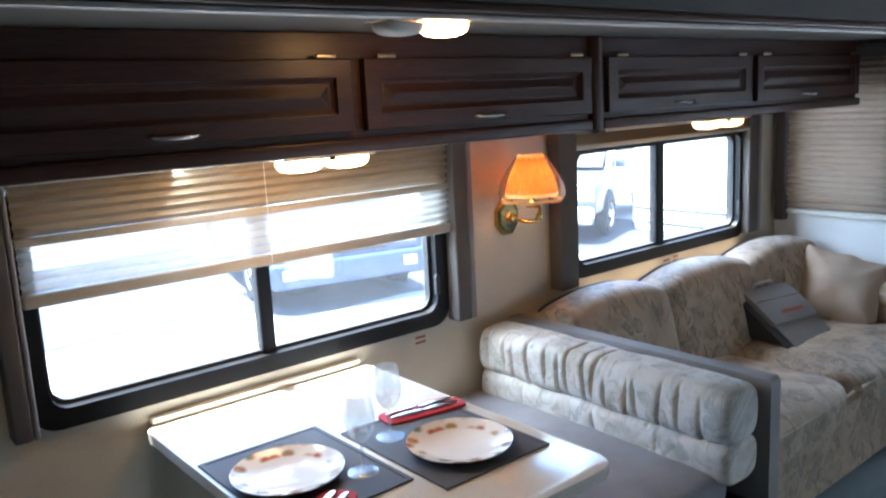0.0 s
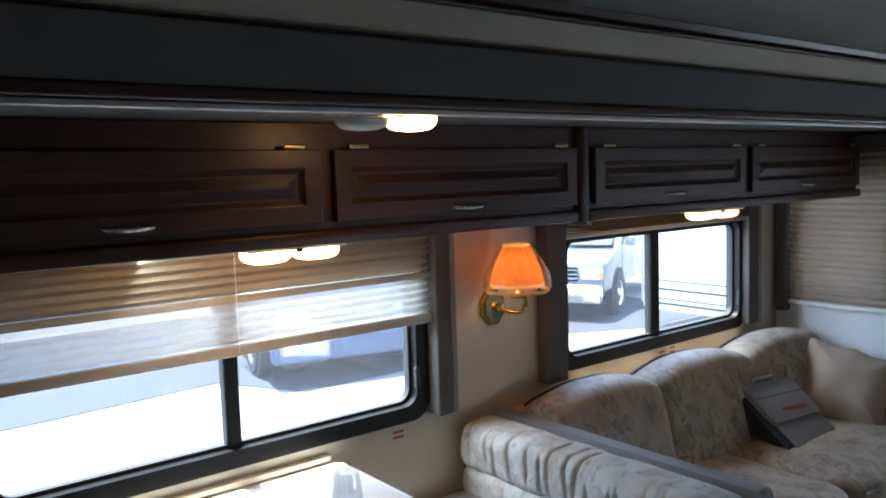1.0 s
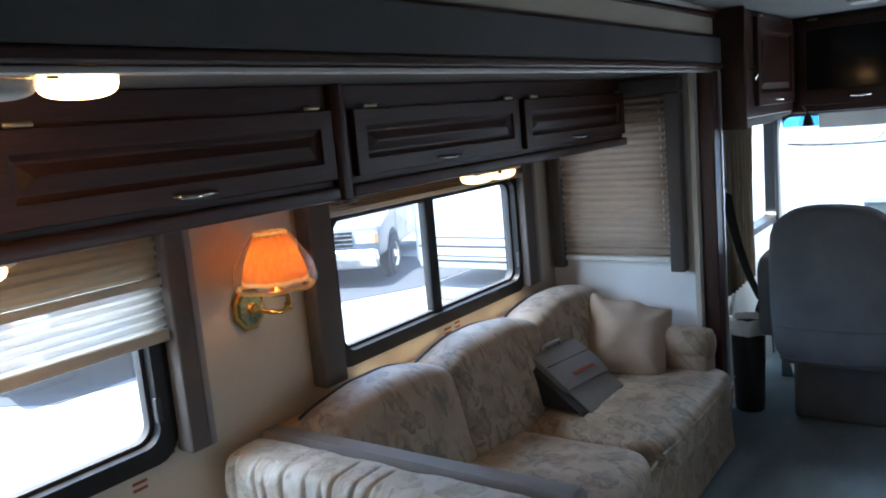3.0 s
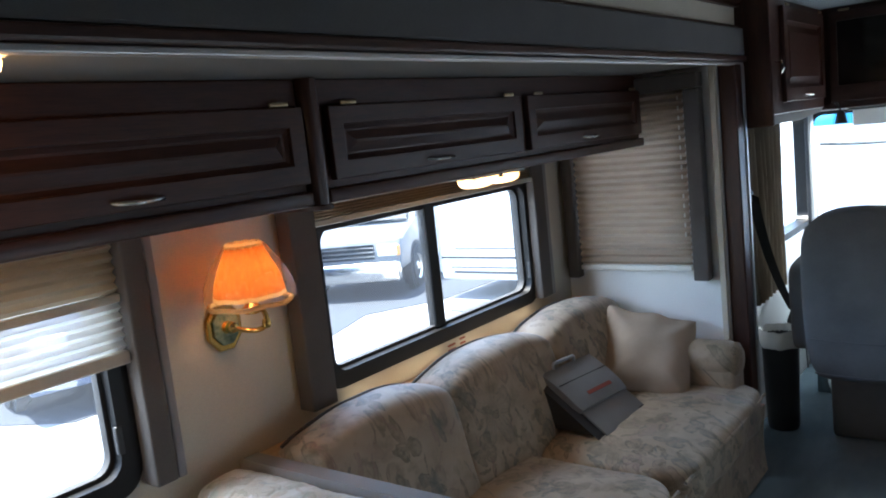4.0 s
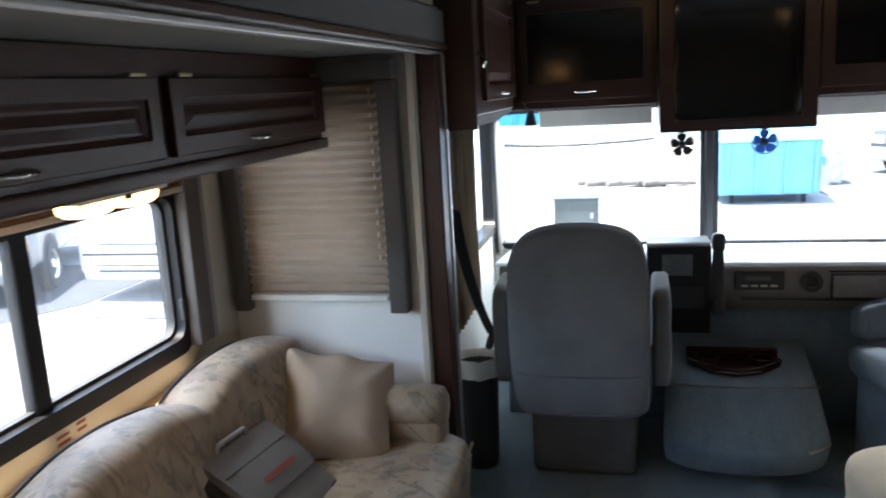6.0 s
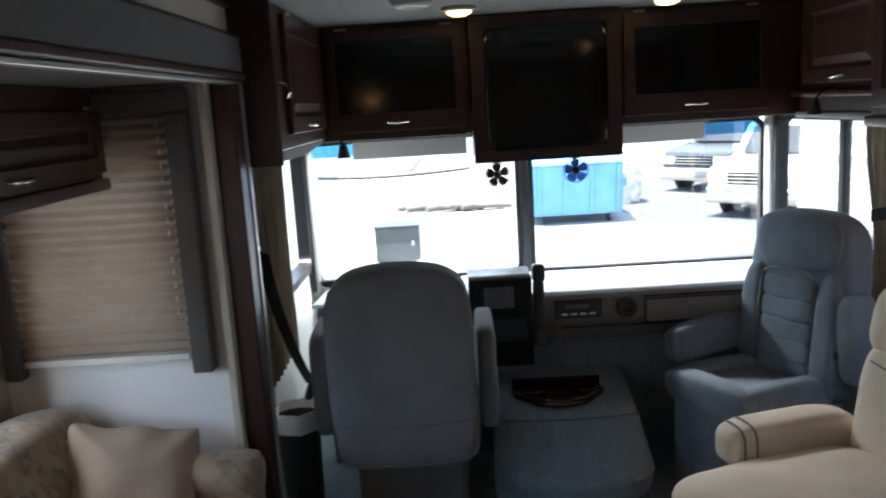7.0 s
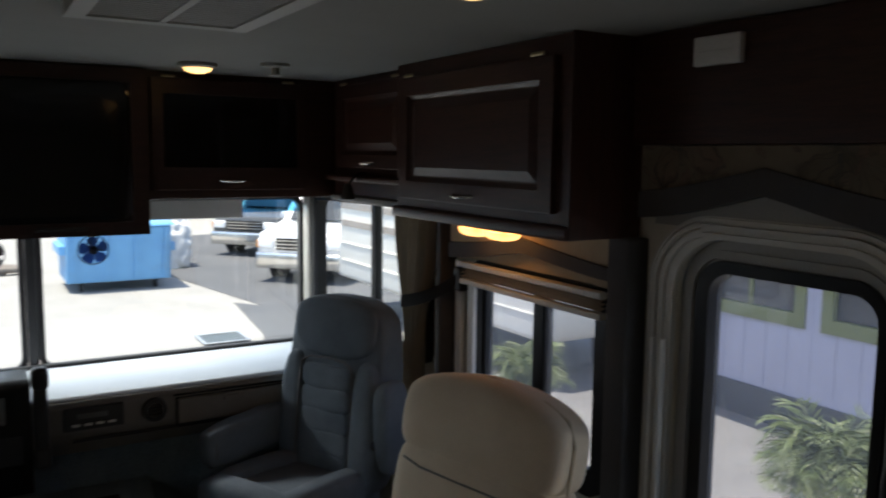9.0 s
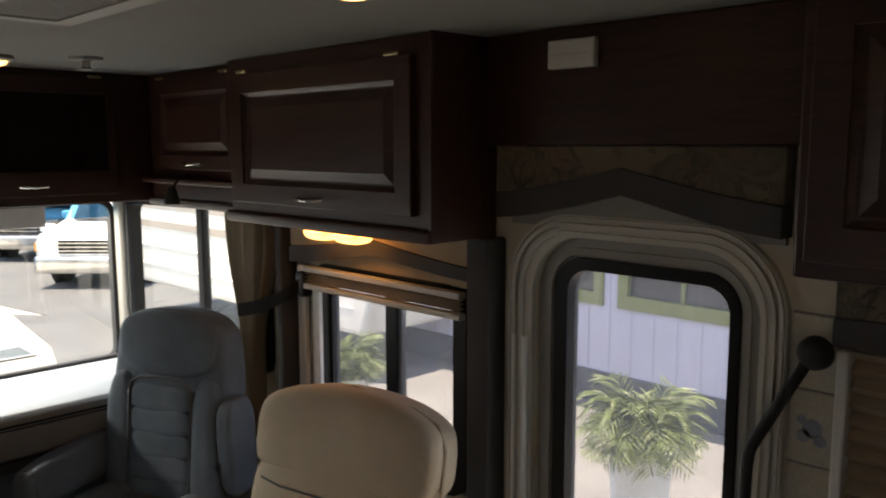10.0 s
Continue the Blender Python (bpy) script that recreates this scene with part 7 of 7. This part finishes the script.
# long white trailer beside the pickup
ut = thing("parked_trailer", (11.2, 5.6, GROUND), "long white box trailer with thin dark stripes", "trailer", "parked cars")
part("body", prism([(10.33, GROUND + 0.30), (10.30, GROUND + 0.40), (10.30, GROUND + 2.2), (10.45, GROUND + 2.35), (12.3, GROUND + 2.35), (12.3, GROUND + 0.30)], "y", 1.9, 7.45, 0.03, 2), "paint_white", ut, smooth=45)
for k, (z, y) in enumerate(((-0.17, 7.15), (-0.31, 7.42), (-0.45, 7.25), (-0.53, 7.20))):
    part("stripe", box(10.290, 10.299, 2.0, y, z - 0.014, z + (0.020 if k % 2 else 0.006)), "plastic_dark", ut, "thin dark stripe")
part("corner_trim", box(10.286, 10.330, 7.41, 7.458, GROUND + 0.42, GROUND + 2.15, 0.006), "alu", ut)
for y in (4.0, 4.8):
    part("wheel", lathe([(0.20, -0.09), (0.33, -0.09), (0.34, 0), (0.33, 0.09), (0.20, 0.09), (0.0005, 0.05)], (10.40, y, GROUND + 0.341), 20, axis="x"), "rubber", ut, smooth=40)

# shadow strip before the trailer, laid as a thin dark sheet
gm = thing("shadow_sheet", (9.85, 5.6, GROUND), "flat dark grey sheet drawn as a shadow on the pale yard", "ground sheet")
part("sheet", prism([(9.58, 3.2), (9.58, 6.80), (10.20, 7.15), (10.20, 3.2)], "z", GROUND + 0.003, GROUND + 0.018, 0.004), "dark_grey", gm)

# dumpster
du = thing("dumpster", (18.2, -2.05, GROUND), "blue steel dumpster on wheels", "dumpster")
part("bin", prism([(17.55, GROUND + 0.18), (17.35, GROUND + 1.20), (19.1, GROUND + 1.35), (18.9, GROUND + 0.18)], "y", -2.95, -1.15, 0.02), "dumpster", du)
part("lid", prism([(17.30, GROUND + 1.21), (17.32, GROUND + 1.25), (19.15, GROUND + 1.42), (19.15, GROUND + 1.37)], "y", -3.0, -1.10), "dumpster", du)
for k in range(4):
    y = -2.85 + 0.52 * k
    part("rib", prism([(17.50, GROUND + 0.22), (17.30, GROUND + 1.18), (17.36, GROUND + 1.18), (17.56, GROUND + 0.22)], "y", y - 0.03, y + 0.03), "dumpster", du)
part("fork_pocket", box(17.6, 18.7, -3.06, -2.955, GROUND + 0.70, GROUND + 0.86, 0.01), "dumpster", du)
part("fork_pocket", box(17.6, 18.7, -1.145, -1.04, GROUND + 0.70, GROUND + 0.86, 0.01), "dumpster", du)
for y in (-2.7, -1.4):
    for x in (17.75, 18.75):
        part("caster", lathe([(0.0005, -0.03), (0.085, -0.03), (0.09, 0), (0.085, 0.03), (0.0005, 0.03)], (x, y, GROUND + 0.09), 14, axis="y"), "rubber", du, smooth=40)
        part("fork", box(x - 0.05, x + 0.05, y - 0.05, y + 0.05, GROUND + 0.13, GROUND + 0.19), "black", du)

# roadside cabinet on a narrower base
uc = thing("utility_cabinet", (11.2, 1.10, GROUND), "grey-green steel utility cabinet standing in the yard", "utility cabinet")
part("base", box(11.02, 11.40, 0.900, 1.345, GROUND, -0.245, 0.01), "cabinet_steel", uc)
hd2 = part("hood", box(11.0, 11.44, 0.835, 1.362, -0.2445, 0.165, 0.012), "cabinet_steel", uc)
part("lid", box(10.985, 11.455, 0.822, 1.375, 0.1655, 0.185, 0.005), "cabinet_steel", hd2)
part("door_seam", box(10.9965, 10.9995, 1.300, 1.308, -0.225, 0.150), "rubber", hd2)
part("latch", box(10.988, 10.9995, 0.90, 0.925, -0.06, 0.0, 0.003), "alu", hd2)
# flat square plate with a rim on the yard
cv = thing("square_plate", (12.8, -2.65, GROUND), "square grey plate with a metal rim on the yard", "service cover")
part("plate", box(12.56, 13.08, -2.93, -2.37, GROUND + 0.003, GROUND + 0.020, 0.004), "cabinet_steel", cv)
part("rim", ring([(12.52, -2.97), (13.12, -2.97), (13.12, -2.33), (12.52, -2.33)], [(12.565, -2.925), (13.075, -2.925), (13.075, -2.375), (12.565, -2.375)], "z", GROUND + 0.021, GROUND + 0.030), "alu", cv)

# heap of cut branches
for i in range(9):
    x, y = 20.5 + 0.5 * random.random(), 1.3 - 0.22 * i
    a = random.uniform(-0.6, 0.6)
    lg_ = thing("cut_branch", (x, y, GROUND), "cut brown branch lying in the yard", "branch", "cut branches", turn=math.degrees(a) + 90)
    part("wood", tube([(-0.5, 0, 0.09), (0, 0.05 * random.uniform(-1, 1), 0.10 + 0.05 * random.random()), (0.5, 0.08, 0.12)], 0.06 + 0.03 * random.random(), 8), "bark", lg_, smooth=60)

# low tarpaulined heap beyond the dumpster
tp = thing("covered_heap", (20.4, -3.5, GROUND), "grey tarpaulin over a low heap", "heap")
part("tarpaulin", cushion(1.0, 0.9, 1.5, 3, 16, wrinkle=0.10, m=Matrix.Translation((20.4, -3.5, GROUND + 0.5))), "far_wall", tp, smooth=60)

# caravan on the right, with ribs and stripes
rv = thing("parked_caravan", (11.2, -6.0, GROUND), "cream parked caravan with brown stripes", "caravan", "parked cars")
part("body", prism([(8.6, GROUND + 0.55), (8.4, GROUND + 1.2), (8.6, GROUND + 3.0), (14.0, GROUND + 3.0), (14.2, GROUND + 0.55)], "y", -7.2, -4.95, 0.08, 3), "rv_skin", rv, smooth=45)
for k in range(7):
    z = GROUND + 0.85 + 0.28 * k
    part("stripe" if k in (2, 3) else "rib", box(8.75, 14.0, -4.95, -4.932, z, z + (0.10 if k in (2, 3) else 0.014)), "rv_stripe" if k in (2, 3) else "rv_skin", rv)
part("window", box(10.2, 11.6, -4.95, -4.930, GROUND + 1.75, GROUND + 2.35, 0.004), "car_glass", rv, "dark window")
for x in (10.9, 11.8):
    tyre_and_rim(rv, x, -5.06, 0.34, 0.2, 1)

# board-clad house beside the entry door
hs = thing("house", (6.2, -7.5, GROUND), "pale board-clad house with green-framed windows", "house", "")
part("wall", wall_with_holes("y", -6.50, -6.33, -2.0, 9.4, GROUND, 3.2, [(5.05, 6.27, 0.14, 1.35), (6.56, 7.70, 0.14, 1.35), (2.6, 3.8, 0.14, 1.35)]), "siding", hs)
part("back_wall", box(-2.0, 9.4, -9.6, -9.5, GROUND, 3.2), "siding", hs)
part("end_wall", box(9.3, 9.4, -9.5, -6.50, GROUND, 3.2), "siding", hs)
part("end_wall", box(-2.0, -1.9, -9.5, -6.50, GROUND, 3.2), "siding", hs)
part("roof", prism([(-9.9, 3.205), (-5.15, 3.205), (-5.15, 3.30), (-8.0, 3.9), (-9.9, 3.30)], "x", -2.3, 9.7), "rv_stripe", hs)
part("plinth", box(-2.0, 9.4, -6.329, -6.300, GROUND, GROUND + 0.34, 0.004), "dark_grey", hs, "dark plinth")
for x in (5.05, 6.56, 2.6):
    w_ = 1.22 if x == 5.05 else (1.14 if x == 6.56 else 1.2)
    wn_ = part("window_frame", ring([(x - 0.06, 0.06), (x + w_ + 0.06, 0.06), (x + w_ + 0.06, 1.43), (x - 0.06, 1.43)], [(x + 0.05, 0.19), (x + w_ - 0.05, 0.19), (x + w_ - 0.05, 1.30), (x + 0.05, 1.30)], "y", -6.40, -6.300), "green_trim", hs, "yellow-green frame")
    part("pane", box(x + 0.04, x + w_ - 0.04, -6.372, -6.366, 0.18, 1.31), "car_glass", wn_)
    part("glazing_bar", box(x + w_ / 2 - 0.02, x + w_ / 2 + 0.02, -6.365, -6.345, 0.19, 1.30), "green_trim", wn_)
for k in range(46):
    x = -1.9 + 0.245 * k
    if not any(a - 0.08 < x < c + 0.08 for a, c in ((5.05, 6.27), (6.56, 7.70), (2.6, 3.8))):
        part("batten", box(x - 0.006, x + 0.006, -6.330, -6.322, GROUND + 0.345, 3.19), "siding", hs)
    else:
        part("batten", box(x - 0.006, x + 0.006, -6.330, -6.322, GROUND + 0.345, 0.055), "siding", hs)


def potted_palm(x, y, r, h, spread, count, label, seed):
    rnd = random.Random(seed)
    t_ = thing("potted_palm", (x, y, GROUND), label, "potted plant", "potted plants")
    part("pot", lathe([(0.0005, 0.0), (r * 0.72, 0.0), (r * 0.78, 0.03), (r, h * 0.9), (r * 1.08, h * 0.91), (r * 1.08, h), (r * 0.94, h), (r * 0.92, h * 0.9), (0.0005, h * 0.88)], (x, y, GROUND), 26), "pot", t_, "white planter", 40)
    part("soil", lathe([(0.0005, h * 0.895), (r * 0.93, h * 0.90)], (x, y, GROUND), 20), "soil", t_)
    for i in range(count):
        a = rnd.uniform(0, 2 * math.pi)
        out, up = spread * rnd.uniform(0.45, 1.0), rnd.uniform(0.15, 0.75) * spread * 1.4
        p0 = Vector((x + 0.05 * math.cos(a), y + 0.05 * math.sin(a), GROUND + h * 0.9))
        p2 = p0 + Vector((out * math.cos(a), out * math.sin(a), up * rnd.uniform(0.1, 1.0)))
        p1 = p0 + Vector((out * 0.35 * math.cos(a), out * 0.35 * math.sin(a), up * 1.25))
        spine = arc(p0, p1, p2, 16)
        b = bmesh.new()
        for k in range(2, 16):
            q, d = spine[k], (spine[k] - spine[k - 1]).normalized()
            side = d.cross(Vector((0, 0, 1))).normalized()
            ln_ = 0.16 * spread / 0.4 * math.sin(math.pi * (k / 17)) + 0.03
            for s in (-1, 1):
                tip = q + side * s * ln_ * 0.8 + d * ln_ * 0.7 + Vector((0, 0, -0.35 * ln_ * rnd.uniform(0.3, 1.2)))
                mid = (q + tip) / 2 + Vector((0, 0, 0.012))
                wv = d * 0.0065
                v0, v1, v2, v3 = b.verts.new(q), b.verts.new(mid + wv), b.verts.new(tip), b.verts.new(mid - wv)
                b.faces.new((v0, v1, v2, v3))
        tube(spine, 0.004, 4, b)
        part("frond", b, "frond", t_)


potted_palm(4.50, -3.72, 0.185, 0.86, 0.40, 80, "leafy green palm in a white planter by the door", 5)
potted_palm(7.9, -4.2, 0.20, 0.45, 0.42, 60, "leafy green palm in a white planter by the house", 9)

# far sheds that close the yard
for nm, q, lab in (("far_shed", (34.0, 46.0, -20.0, 22.0, 4.5), "long pale shed across the yard"), ("far_shed", (-20.0, 34.0, 24.0, 34.0, 5.0), "long pale shed behind the parked cars")):
    f_ = thing(nm, ((q[0] + q[1]) / 2, (q[2] + q[3]) / 2, GROUND), lab, "shed", "far sheds")
    part("wall", box(q[0], q[1], q[2], q[3], GROUND, q[4]), "far_wall", f_)
    part("roof", box(q[0] - 0.4, q[1] + 0.4, q[2] - 0.4, q[3] + 0.4, q[4] + 0.001, q[4] + 0.25), "rv_stripe", f_)
    for k in range(6):
        if q[1] - q[0] < 20:
            y = q[2] + 4 + 6.5 * k
            part("door", box(q[0] - 0.06, q[0] - 0.001, y, y + 3.2, GROUND, 2.4), "paint_silver", f_)
        else:
            x = q[0] + 4 + 8.5 * k
            part("door", box(x, x + 3.4, q[2] - 0.06, q[2] - 0.001, GROUND, 2.6), "paint_silver", f_)
